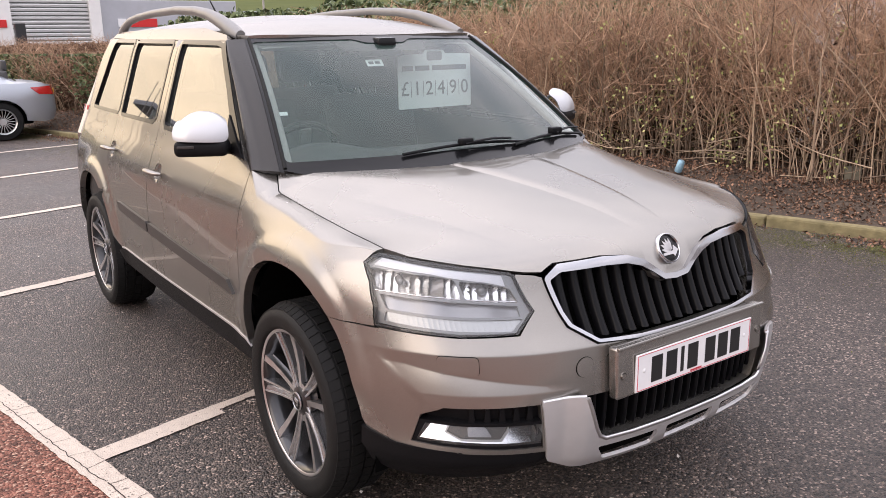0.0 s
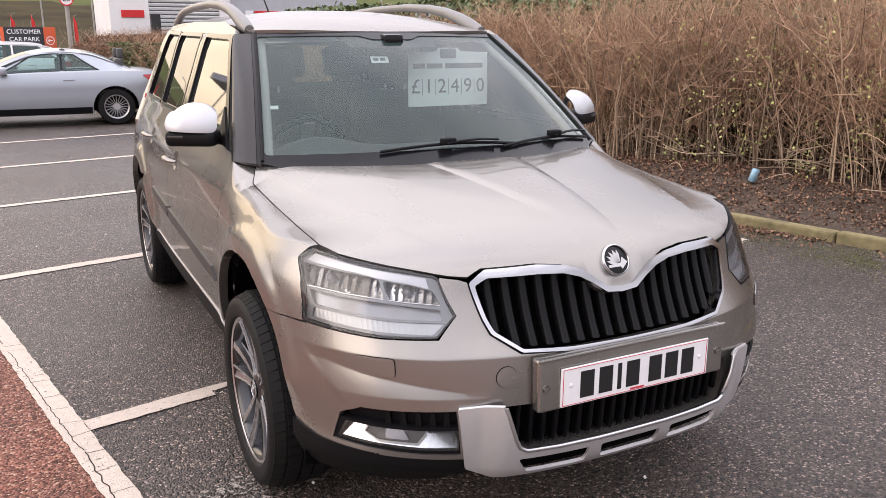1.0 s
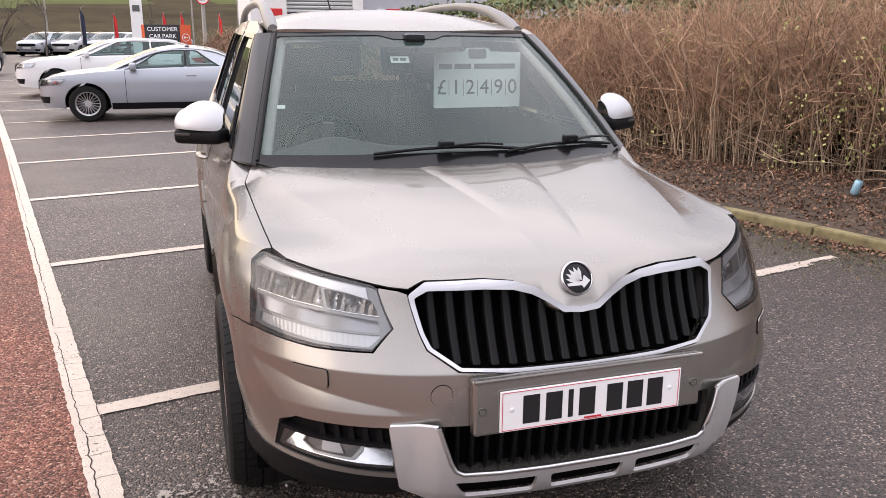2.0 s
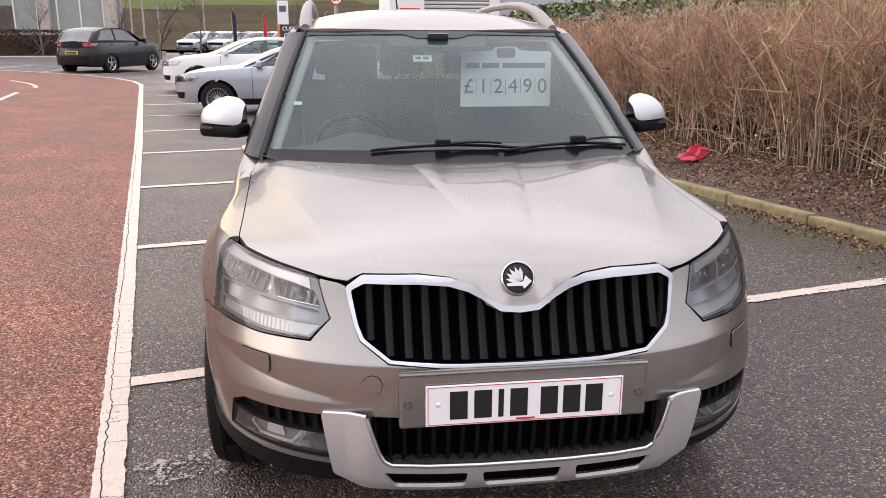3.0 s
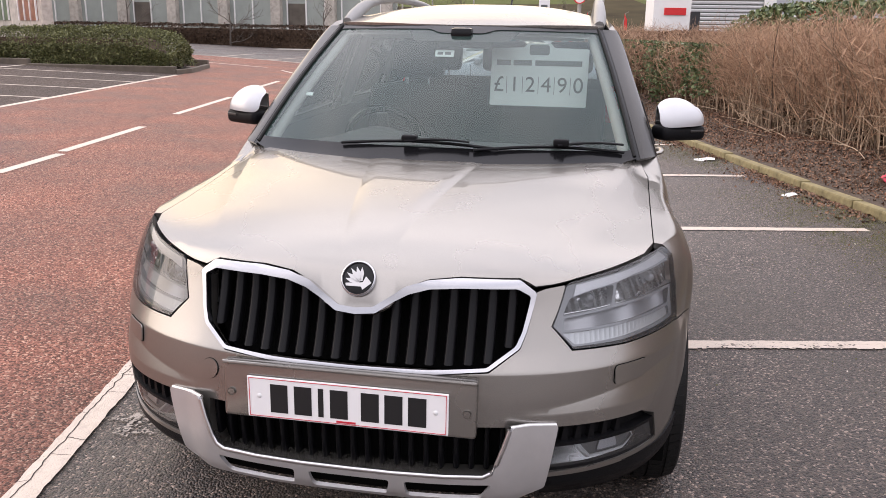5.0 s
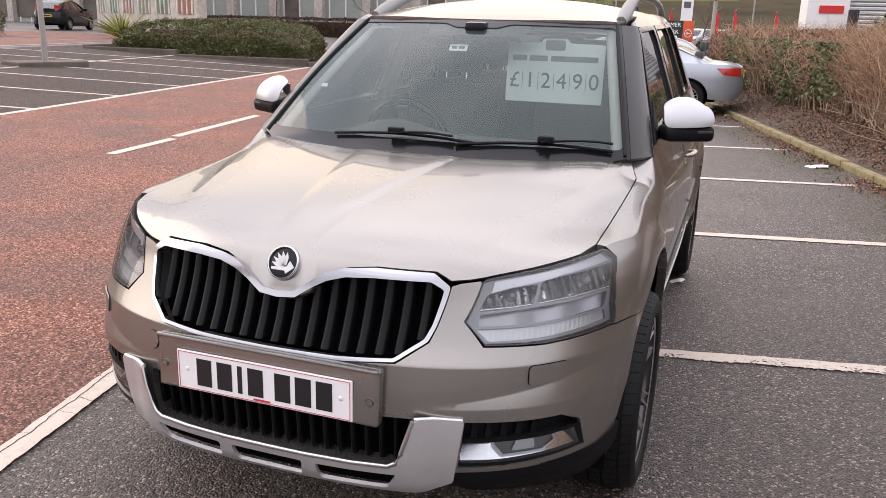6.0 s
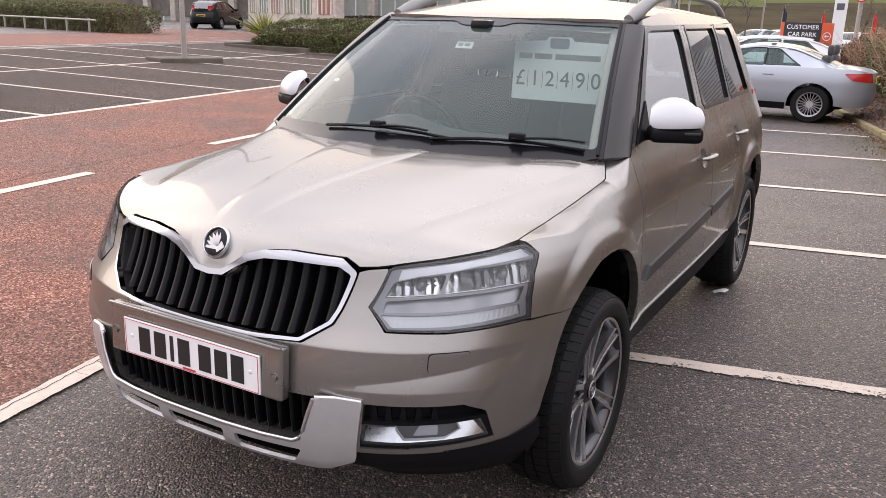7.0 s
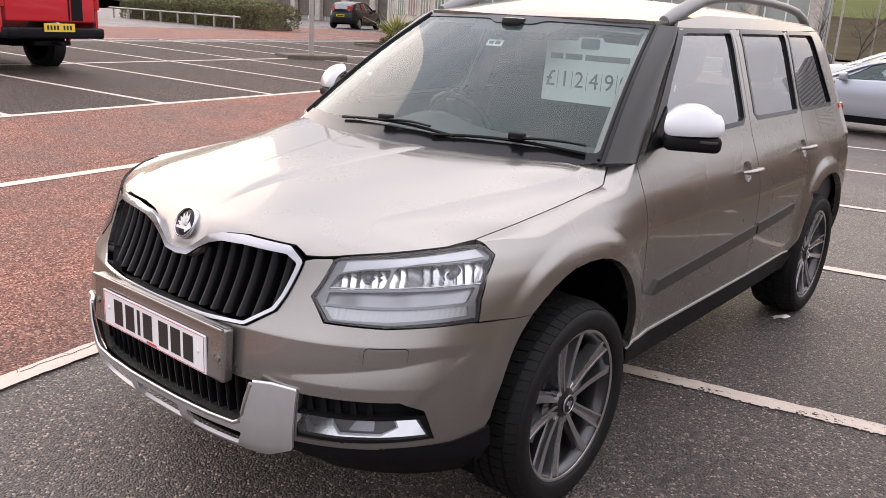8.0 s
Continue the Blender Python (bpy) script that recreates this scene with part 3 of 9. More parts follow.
def line_cracks():
    """The edge line has split lengthwise along the joint below it, with short cracks across to its edges."""
    rng = random.Random(12)

    def run(b):
        p = Vector((b * 1.3, 4.0, 0.0))
        return -0.066 + 0.012 * noise.noise(p) + 0.010 * noise.noise(p * 4.7) + 0.009 * noise.noise(p * 17.0)
    b = -4.4
    while b < 8.0:
        ln = rng.uniform(0.5, 1.6)
        pts = [(run(v), v) for v in np.arange(b, min(b + ln, 8.0), 0.012)]
        if len(pts) > 3:
            arc_stripe("line_crack", pts, rng.uniform(0.003, 0.0055), 0.0102, marks).data.materials[0] = CRACK
        b += ln + rng.choice((0.0, 0.0, 0.05, 0.12))
    b = -3.0
    while b < 5.0:
        side = rng.random() < 0.55
        a0, a1 = (run(b), 0.004) if side else (-0.094, run(b))
        d = rng.uniform(-0.02, 0.02)
        pts = [(a0 + (a1 - a0) * t, b + d * t + 0.006 * noise.noise(Vector((b * 9, t * 5, 1)))) for t in np.linspace(0, 1, 8)]
        arc_stripe("line_crack", pts, rng.uniform(0.0015, 0.003), 0.0102, marks).data.materials[0] = CRACK
        b += rng.uniform(0.06, 0.22)


line_cracks()


def worn_paint(name, a0, b0, a1, b1, cover, seed, cell=0.008, material=LINE):
    """What is left of an old line: crumbs of paint between the stones."""
    vs, fs, seen = [], [], {}
    na, nb = int((a1 - a0) / cell), int((b1 - b0) / cell)
    for i in range(na):
        for j in range(nb):
            u, v = i / na, j / nb
            p = Vector((a0 + i * cell, b0 + j * cell, seed))
            rim = min(1.0, 6 * u, 6 * (1 - u)) * min(1.0, 5 * v, 5 * (1 - v))
            n = 0.55 * noise.noise(Vector((p.x * 5, p.y * 11, seed))) + 0.5 * noise.noise(p * 38) + 0.45 * noise.noise(p * 95)
            if n + cover + 0.5 * (rim - 1) < 0.2:
                continue
            quad = []
            for di, dj in ((0, 0), (1, 0), (1, 1), (0, 1)):
                k = (i + di, j + dj)
                if k not in seen:
                    seen[k] = len(vs)
                    jog = Vector((noise.noise(Vector((k[0] * 1.7, k[1] * 2.3, seed))), noise.noise(Vector((k[0] * 2.9, k[1] * 1.3, seed + 5))), 0)) * cell * 0.45
                    a, b = a0 + k[0] * cell + jog.x, b0 + k[1] * cell + jog.y
                    vs.append((*bay(a, b), float(ground_z(np.array(a), np.array(b))) + 0.0065))
                quad.append(seen[k])
            fs.append(quad)
    put(name, mesh_from(name, vs, fs, material), marks, "crumbling remains of an old white line")


worn_paint("worn_line", 0.0, -0.96, 0.66, -0.72, 0.10, 3.0, material=WORN_LINE)
worn_paint("worn_line", 0.50, -0.060, 4.75, 0.004, 0.52, 8.0, 0.010)


def kerb_a(b):
    return KERB_A + KERB_SLOPE * b


def kerbs():
    """Concrete kerb stones of 0.9 m along the bed."""
    run = thing("kerb", "mossy yellowed concrete kerb with leaf litter", "kerb", kind="structure")
    bm = box_bm((0.115, 0.905, 0.20), bevel=0.018)
    for v in bm.verts:
        v.co.z += noise.noise(v.co * 9) * 0.006
    me = bpy.data.meshes.new("kerb_stone")
    bm.to_mesh(me)
    bm.free()
    me.materials.append(MOSS_KERB)
    for i in range(-5, 28):
        b = i * 0.92
        x, y = bay(kerb_a(b) + 0.06, b)
        ob = put("kerb_stone", me, run)
        ang = math.degrees(math.atan2(ALONG[1] + KERB_SLOPE * ACROSS[1], ALONG[0] + KERB_SLOPE * ACROSS[0])) - 90
        ob.matrix_basis = pose(x, y, -0.018 + random.uniform(-0.006, 0.006), random.uniform(-0.5, 0.5), random.uniform(-1.5, 1.5), ang + random.uniform(-0.4, 0.4))


kerbs()


# ---- the car in front: axle of the front wheels at y = 0, nose towards -y ----
YC = -0.10
W_SIDE = curve([0.20, 0.30, 0.42, 0.55, 0.70, 0.80, 0.90, 0.97, 1.05, 1.12, 1.30, 1.46, 1.50, 1.56], [0.815, 0.835, 0.850, 0.860, 0.866, 0.863, 0.846, 0.822, 0.790, 0.766, 0.700, 0.637, 0.610, 0.56])
W_NOSE = curve([0.20, 0.30, 0.42, 0.55, 0.70, 0.80, 0.85, 0.90, 0.945, 0.97, 1.03, 1.10], [0.84, 0.86, 0.872, 0.878, 0.874, 0.867, 0.855, 0.830, 0.803, 0.792, 0.775, 0.757])
NOSE_UP = curve([0.650, 0.70, 0.75, 0.80, 0.86, 0.90, 0.94, 1.0], [-0.8565, -0.829, -0.807, -0.790, -0.775, -0.745, -0.71, -0.66])
NOSE_MID = curve([0.20, 0.28, 0.34, 0.42, 0.50, 0.56, 0.650], [-0.74, -0.80, -0.845, -0.862, -0.867, -0.8645, -0.8565])


def folded(low):
    """A bumper outline with crisp folds: the upper slope, and below the fold what low gives."""
    def at(z):
        z = np.asarray(z, float)
        return sum(np.where(z + o > 0.650, NOSE_UP(z + o), low(z + o)) for o in (-0.0028, -0.0014, 0.0, 0.0014, 0.0028)) / 5
    return at


NOSE_PLAIN = folded(NOSE_MID)


def facet_top(q):
    """The upper edge of the wedge-shaped facet over the fog lamp: it climbs towards the bumper's corner."""
    return 0.549 + 0.068 * np.clip((np.abs(q) - 0.42) / 0.47, 0, 1)


def facet_end(z):
    """The q at which the facet is cut off."""
    return QE + 1.05 * (z - 0.543)


def facet(q, z):
    """How far the nose is pressed in (+) or drawn out (-) round the facet."""
    s, top = np.clip((q - 0.42) / 0.47, 0, 1), facet_top(q)
    out = 0.0
    for o in (-0.003, -0.0015, 0.0, 0.0015, 0.003):
        zz = z + o
        above = 0.015 * s * np.clip((0.650 - zz) / (0.650 - top), 0, 1)
        below = -0.011 * s * smooth((zz - 0.37) / 0.12)
        t = np.clip((zz - 0.543) / (top - 0.543), 0, 1)
        out = out + (below * (1 - t) + np.where(zz < top, 0.015 * s, above) * t) / 5
    return out * (1 - smooth((q - facet_end(z)) / 0.05))


QE = 0.855
NOSE_N = curve([0.2, 0.55, 0.85, 1.0], [2.75, 2.7, 2.3, 2.25])


def flare(y, z):
    r0, r1 = np.hypot(y * 1.04, z - 0.335), np.hypot((y - 2.578) * 1.04, z - 0.335)
    up = smooth((z - 0.30) / 0.15)
    return up * (0.014 * np.exp(-((r0 - 0.44) / 0.09) ** 2) + 0.024 * np.exp(-((r1 - 0.44) / 0.075) ** 2))


def arch_lip(y, z):
    """The raised band round each wheel opening, with a soft step at its outer edge."""
    out = 0.0
    for y0, half, high in ((-0.005, 0.395, 0.462), (2.578, 0.405, 0.445)):
        r = ((np.abs(y - y0) / half) ** 2.35 + (np.maximum(z - 0.335, 0) / high) ** 2.35) ** (1 / 2.35)
        out = out + 0.008 * (1 - smooth((r - 1.09) / 0.11))
    return out * smooth((z - 0.42) / 0.12)


def side_x(y, z):
    k = smooth((y - 0.05) / 0.36)
    w = W_NOSE(z) * (1 - k) + W_SIDE(z) * k
    tail = np.clip((y - 1.4) / 1.9, 0, 1)
    w = w - 0.070 * tail ** 1.6 * (0.80 + 0.20 * smooth((z - 0.8) / 0.4)) - 0.10 * smooth((y - 2.95) / 0.5) ** 2
    return w + flare(y, z)


_phi = np.linspace(0, math.pi / 2, 400)
_ref = np.stack([0.878 * np.sin(_phi) ** (2 / 2.6), YC - 0.76 * np.cos(_phi) ** (2 / 2.6)], 1)
_arc = np.concatenate(([0], np.cumsum(np.hypot(*np.diff(_ref, axis=0).T))))
Q0 = _arc[-1]


def body_skin(q, z):
    """The car's flank and nose in one: q runs from the middle of the nose round the corner (its sign is the side), then along the flank."""
    q, z = np.asarray(q, float), np.asarray(z, float)
    s, q = np.sign(q), np.abs(q)
    phi = np.interp(q, _arc, _phi)
    n = NOSE_N(z)
    y_side = YC + np.maximum(q - Q0, 0)
    a, b = side_x(np.full_like(z, YC), z), YC - (NOSE_PLAIN(z) + facet(q, z))
    x = np.where(q < Q0, a * np.sin(phi) ** (2 / n), side_x(y_side, z))
    y = np.where(q < Q0, YC - b * np.clip(np.cos(phi), 0, 1) ** (2 / n), y_side)
    x = x + arch_lip(y, z) * smooth((q - 0.75) / 0.2)
    return s * x, y, z


def q_of_x(x, z):
    """The q at which the nose is x wide at height z."""
    a, n = float(side_x(np.array(YC), np.array(z))), float(NOSE_N(z))
    phi = math.asin(min(1.0, (abs(x) / a)) ** (n / 2))
    return math.copysign(float(np.interp(phi, _phi, _arc)), x)


def q_of_y(y, z=0.75):
    """The q at which the flank stands at y."""
    if y >= YC:
        return Q0 + (y - YC)
    lo, hi = 0.0, float(Q0)
    for _ in range(40):
        q = (lo + hi) / 2
        if float(body_skin(np.array(q), np.array(z))[1]) < y:
            lo = q
        else:
            hi = q
    return (lo + hi) / 2


def nose(pts):
    return [(q_of_x(x, z), z) for x, z in pts]


def arch(y0, half, top, n=2.35, k=22, low=0.40, start=0.0, end=1.0):
    """The wheel opening as q, z points, from the front foot over the top to the rear foot."""
    out = []
    for i in range(k + 1):
        t = math.pi * (start + (end - start) * i / k)
        c, s = -math.cos(t), math.sin(t)
        y = y0 + half * math.copysign(abs(c) ** (2 / n), c)
        z = 0.335 + (top - 0.335) * abs(s) ** (2 / n)
        if z >= low - 1e-6:
            out.append((y, z))
    return out


CORE = dict(core=(0, 1.2, 0.72), core_y=(-0.2, 3.0))
GAP = 0.0022

car = thing("estate_car", "beige metallic compact off-road estate car with roof rails, parked across bays", "car")

GRILLE_OUT = [(0, 0.787), (0.045, 0.791), (0.085, 0.818), (0.125, 0.846), (0.18, 0.862), (0.26, 0.868), (0.405, 0.864), (0.447, 0.834), (0.428, 0.74), (0.415, 0.705), (0.345, 0.656), (0.20, 0.648), (0, 0.646)]
GRILLE_IN = [(0, 0.771), (0.052, 0.776), (0.097, 0.807), (0.135, 0.828), (0.185, 0.842), (0.26, 0.846), (0.400, 0.844), (0.433, 0.826), (0.418, 0.742), (0.405, 0.710), (0.340, 0.6635), (0.20, 0.6555), (0, 0.6535)]
LIGHT = [(0.518, 0.846), (0.492, 0.753), (0.548, 0.699), (0.68, 0.697), (0.822, 0.709)]
FOG = [(0.522, 0.512), (0.735, 0.508), (0.772, 0.478), (0.784, 0.392), (0.60, 0.379), (0.505, 0.377)]
LOWER = [(0.0, 0.515), (0.395, 0.515), (0.40, 0.46), (0.385, 0.364), (0.0, 0.364)]

LAMP_EDGE = [(-0.452, 0.708), (-0.440, 0.76), (-0.412, 0.82), (-0.372, 0.868)]
lamp_side = [(q_of_y(y, z), z) for y, z in LAMP_EDGE]


def bonnet_edge(y):
    return curve([-0.60, -0.397, -0.2, 0.0, 0.23, 0.4], [0.868, 0.900, 0.925, 0.946, 0.974, 0.99])(y)


def skin_x(y, z):
    """Half the body's width at y and z."""
    a, b, n = side_x(np.full_like(z, YC), z), YC - NOSE_PLAIN(z), NOSE_N(z)
    front = a * np.clip(1 - np.clip((YC - y) / b, 0, 1) ** n, 1e-6, 1) ** (1 / n)
    return np.where(y < YC, front, side_x(y, z))


def edge_x(y):
    """Half the bonnet's width: its sides run straight back."""
    return 0.7525 + 0.0215 * (np.maximum(y, -0.40) + 0.38)


def bonnet_side(y):
    """The height of the bonnet along its sides."""
    x = edge_x(y) - 0.0055
    return bonnet_skin(x, y - nose_line(x))[2]


def shut_line(v):
    """The bonnet's shut line beside the flank's y = v, with its hook towards the windscreen."""
    ya = np.interp(v, [-0.40, -0.385, 0.25, 0.405], [-0.40, -0.385, 0.262, 0.340])
    h = np.clip((ya - 0.262) / 0.078, 0, 1)
    return edge_x(np.minimum(ya, 0.262)) * (1 - h) + 0.7325 * h - 0.002, ya, bonnet_side(np.minimum(ya, 0.262)) * (1 - h) + 1.021 * h - 0.001


def wing_top(v):
    """The height at which the flank turns over into the wing's shoulder."""
    front = bonnet_edge(np.minimum(v, 0.31)) - 0.004 - 0.030 * smooth((v + 0.385) / 0.22)
    return np.where(v > 0.31, np.interp(v, [0.31, 0.36, 0.405], [float(bonnet_edge(0.31)) - 0.034, 0.994, 1.037]), front)


HOOD = curve([-0.02, 0, 0.010, 0.03, 0.07, 0.15, 0.30, 0.50, 0.70, 0.95, 1.2], [0.76, 0.797, 0.836, 0.872, 0.902, 0.934, 0.968, 0.997, 1.019, 1.037, 1.05])


def nose_line(x):
    return YC - 0.675 * np.clip(1 - np.clip(np.abs(x) / 0.855, 0, 1) ** 2.3, 1e-6, 1) ** (1 / 2.3) - 0.012


def bonnet_skin(x, d):
    x, d = np.asarray(x, float), np.asarray(d, float)
    y = nose_line(x) + d
    xe = edge_x(np.maximum(y, -0.42))
    r = np.clip(np.abs(x) / xe, 0, 1.05)
    zc = HOOD(d)
    edge = bonnet_edge(np.minimum(y, 0.262)) + 0.047 * np.clip((y - 0.245) / 0.09, 0, 1) ** 1.4
    z = zc - (zc - edge) * r ** (2.6 + 2.4 * smooth((d - 0.3) / 0.5) + 13 * smooth((d - 0.55) / 0.42) ** 1.5)
    c = 0.055 + 0.145 * np.clip(d / 0.9, 0, 1)
    z = z + 0.0060 * (1 - (1 - np.clip((c - np.abs(x)) / 0.045, 0, 1)) ** 2) * smooth((d - 0.02) / 0.25)
    fold = 0.43 + 0.32 * np.clip(d / 0.9, 0, 1)
    z = z - 0.0090 * (1 - (1 - np.clip((np.abs(x) - fold) / 0.10, 0, 1)) ** 2) * smooth((d - 0.06) / 0.25)
    return x, y, z


def bonnet_front(x):
    """How far behind the nose the bonnet's front edge lies beside the lamps."""
    return 0.016 + 0.059 * ((x - 0.523) / 0.255) ** 1.25


def over_lamp(x):
    z = float(bonnet_skin(np.array(x), np.array(bonnet_front(x)))[2]) - 0.004
    return q_of_x(x, z), z


lamp_outline = nose(LIGHT[:-1]) + lamp_side + [(q_of_y(-0.386, 0.888), 0.888), (q_of_y(-0.400, 0.8945), 0.8945)] + [over_lamp(x) for x in (0.74, 0.69, 0.64, 0.58, 0.53)]


def bonnet():
    half = [(0.0, -0.012), (0.045, -0.011), (0.085, -0.002), (0.125, 0.012), (0.18, 0.023), (0.26, 0.029), (0.405, 0.026), (0.445, 0.012), (0.49, 0.013), (0.523, 0.016)]
    ys = np.linspace(-0.388, 0.262, 12)
    side = []
    for y in ys:
        xe = float(edge_x(np.array(y))) - 0.0055
        side.append((xe, y - float(nose_line(np.array(xe)))))
    half += [(x, bonnet_front(x)) for x in (0.57, 0.62, 0.67, 0.72)]
    rear = [(x, y - float(nose_line(np.array(x)))) for x, y in ((0.728, 0.335), (0.69, 0.290), (0.60, 0.210), (0.45, 0.130), (0.30, 0.080), (0.15, 0.052), (0.0, 0.043))]
    out = mirrored(half + side + rear)
    return sheet("bonnet", bonnet_skin, out, BEIGE, car, step=0.028, thick=0.02, core=(0, 0.3, 0.2),
                 extra=[(s * (0.055 + 0.145 * min(d / 0.9, 1) + o), d) for s in (-1, 1) for d in np.arange(0.03, 0.86, 0.022) for o in (-0.016, -0.005, 0.0, 0.005, 0.016)]
                 + [(s * (0.43 + 0.32 * min(d / 0.9, 1) + o), d) for s in (-1, 1) for d in np.arange(0.06, 0.74, 0.022) for o in (-0.018, -0.005, 0.0, 0.005, 0.018)])


bonnet()


def arch_rows(y0, half, high):
    """Rows of q, z points along the outer edge of the band round a wheel opening."""
    rows = []
    for k in (1.06, 1.09, 1.118, 1.145, 1.172, 1.20, 1.23):
        for y, z in arch(y0, half * k, 0.335 + high * k, k=150, low=0.45):
            rows.append((q_of_y(y, z), z))
    return rows


arch_f = arch(-0.005, 0.395, 0.797)
seam_i = min(range(len(arch_f)), key=lambda i: abs(arch_f[i][1] - 0.698) + (arch_f[i][0] > 0))
for side in (1, -1):
    def flank(q, z, side=side):
        x, y, z = body_skin(np.abs(q), z)
        return side * x, y, z
    q_bon = [(q_of_y(float(y), float(wing_top(y))), float(wing_top(y))) for y in np.linspace(-0.386, 0.36, 20)]
    af = [(q_of_y(y, z), z) for y, z in arch_f]
    wing = ([(lamp_side[0][0] + 0.006, 0.706), (af[seam_i][0], 0.698 + GAP)] + af[seam_i + 1:] + [(q_of_y(0.375), 0.405), (q_of_y(0.408), 0.43), (q_of_y(0.408), 0.60), (q_of_y(0.418), 0.85), (q_of_y(0.405), 1.037)]
            + q_bon[::-1] + [(q_of_y(-0.381, 0.892), 0.892)] + [(q + 0.005, z) for q, z in lamp_side[:0:-1]])
    panel = sheet("front_wing", flank, wing, BEIGE, car, step=0.024, thick=0.03, extra=arch_rows(-0.005, 0.395, 0.462), **CORE)

    def shoulder(u, v, side=side):
        """The wing's top, rounded from the flank in to the bonnet's shut line; v is y along the flank."""
        u, v = np.asarray(u, float) / 0.06, np.asarray(v, float)
        xa, ya, za = shut_line(v)
        zb = wing_top(v)
        xb = skin_x(v, zb)
        up = 0.75 * (za - zb)
        xc = np.maximum(xb + (xb - skin_x(v, zb - 0.01)) / 0.01 * up, xa + 0.15 * (xb - xa))
        x = (1 - u) ** 2 * xb + 2 * u * (1 - u) * xc + u ** 2 * xa
        y = v + (ya - v) * u
        z = (1 - u) ** 2 * zb + 2 * u * (1 - u) * (zb + up) + u ** 2 * za
        return side * x, y, z
    sheet("wing_shoulder", shoulder, [(0.0, -0.386), (0.0, 0.404), (0.06, 0.404), (0.06, -0.386)], BEIGE, panel, step=0.012, thick=0.015, core=(0, 0.3, 0.2))
    vs = np.linspace(-0.384, 0.402, 44)
    line = [(side * (x - 0.0018), y, z - 0.0026) for x, y, z in zip(*shut_line(vs))]
    part("bonnet_gap", tube_bm([tuple(float(c) for c in p) for p in line], 0.0016, 6), LINER_SHADE, panel, smooth_angle=80)

# the bumper is one panel from arch to arch
half = [(0.0, 0.6435), (0.20, 0.6455), (0.347, 0.6535), (0.418, 0.7035), (0.431, 0.74), (0.450, 0.835), (0.470, 0.842), (0.515, 0.848)]
half = nose(half) + [(q + 0.004 * (1 if i < 2 else 0), z - 0.001 * (i >= 2)) for i, (q, z) in enumerate(nose([(0.515, 0.838), (0.486, 0.753), (0.545, 0.696), (0.68, 0.694), (0.815, 0.705)]))]
half += [(lamp_side[0][0] + 0.006, 0.703 - GAP)]
half += [(q_of_y(y, z), z) for y, z in arch_f[:seam_i + 1][::-1]]
half += [(q_of_y(-0.412, 0.395), 0.395), (q_of_y(-0.45, 0.385), 0.385)] + nose([(0.80, 0.372), (0.60, 0.365), (0.30, 0.36), (0.0, 0.36)])
fog_holes = [nose(FOG), [(-q, z) for q, z in nose(FOG)]]
lower_hole = mirrored(nose(LOWER))
bumper = sheet("front_bumper", body_skin, mirrored(half), BEIGE, car, holes=fog_holes + [lower_hole], step=0.024, thick=0.05,
               extra=[(q, z) for q in np.arange(-1.29, 1.3, 0.009) for z in (0.645, 0.6485, 0.652, 0.656, 0.660, 0.667)]
               + [(s * q, z) for s in (-1, 1) for q in np.arange(0.42, 0.95, 0.009) for z in (0.536, 0.5395, 0.543, 0.5465)]
               + [(s * q, float(facet_top(q)) + o) for s in (-1, 1) for q in np.arange(0.50, 0.98, 0.009) for o in (-0.0035, 0.0, 0.0035)]
               + [(s * (float(facet_end(z)) + o), z) for s in (-1, 1) for z in np.arange(0.53, 0.645, 0.008) for o in (0.0, 0.0125, 0.025, 0.0375, 0.05)], **CORE)

# radiator grille
frame_ring = rounded(mirrored(nose(GRILLE_OUT)), 0.007, 3)
inner_ring = rounded(mirrored(nose(GRILLE_IN)), 0.006, 3)
grille = sheet("grille_frame", body_skin, frame_ring, CHROME, car, holes=[inner_ring], step=0.016, thick=0.02, lift=0.010, label="chrome grille frame", **CORE)
# a near-black sheet paints the deep shade behind the slats
sheet("grille_backing", body_skin, frame_ring, LINER_SHADE, car, step=0.05, thick=0.0, lift=-0.075, flange=False, **CORE)


def slats(zlow, ztop, xs, depth, width, name, parent, lift):
    for x in xs:
        lo, hi = zlow(abs(x)), ztop(abs(x))
        zz = np.linspace(lo, hi, 7)
        vs, fs = [], []
        for z in zz:
            q = q_of_x(x, z) if x else 0.0
            p0 = np.array(body_skin(np.array(q), np.array(z)))
            for dx, dy in ((-width / 2, 0.03), (-width / 2, 0.006), (-width * 0.25, 0.0), (width * 0.25, 0.0), (width / 2, 0.006), (width / 2, 0.03)):
                vs.append((x + dx, p0[1] + dy + lift, z))
        for i in range(len(zz) - 1):
            for j in range(5):
                fs.append((i * 6 + j, i * 6 + j + 1, (i + 1) * 6 + j + 1, (i + 1) * 6 + j))
        put(name, mesh_from(name, vs, fs, SLAT, True), parent)


g_low = curve([0, 0.20, 0.336, 0.397, 0.43], [0.658, 0.660, 0.667, 0.712, 0.78])
g_top = curve([0, 0.055, 0.10, 0.135, 0.185, 0.26, 0.395, 0.43], [0.771, 0.777, 0.808, 0.832, 0.846, 0.851, 0.848, 0.828])
slats(g_low, g_top, [i * 0.0485 for i in range(-8, 9)], 0.03, 0.024, "slat", grille, 0.020)

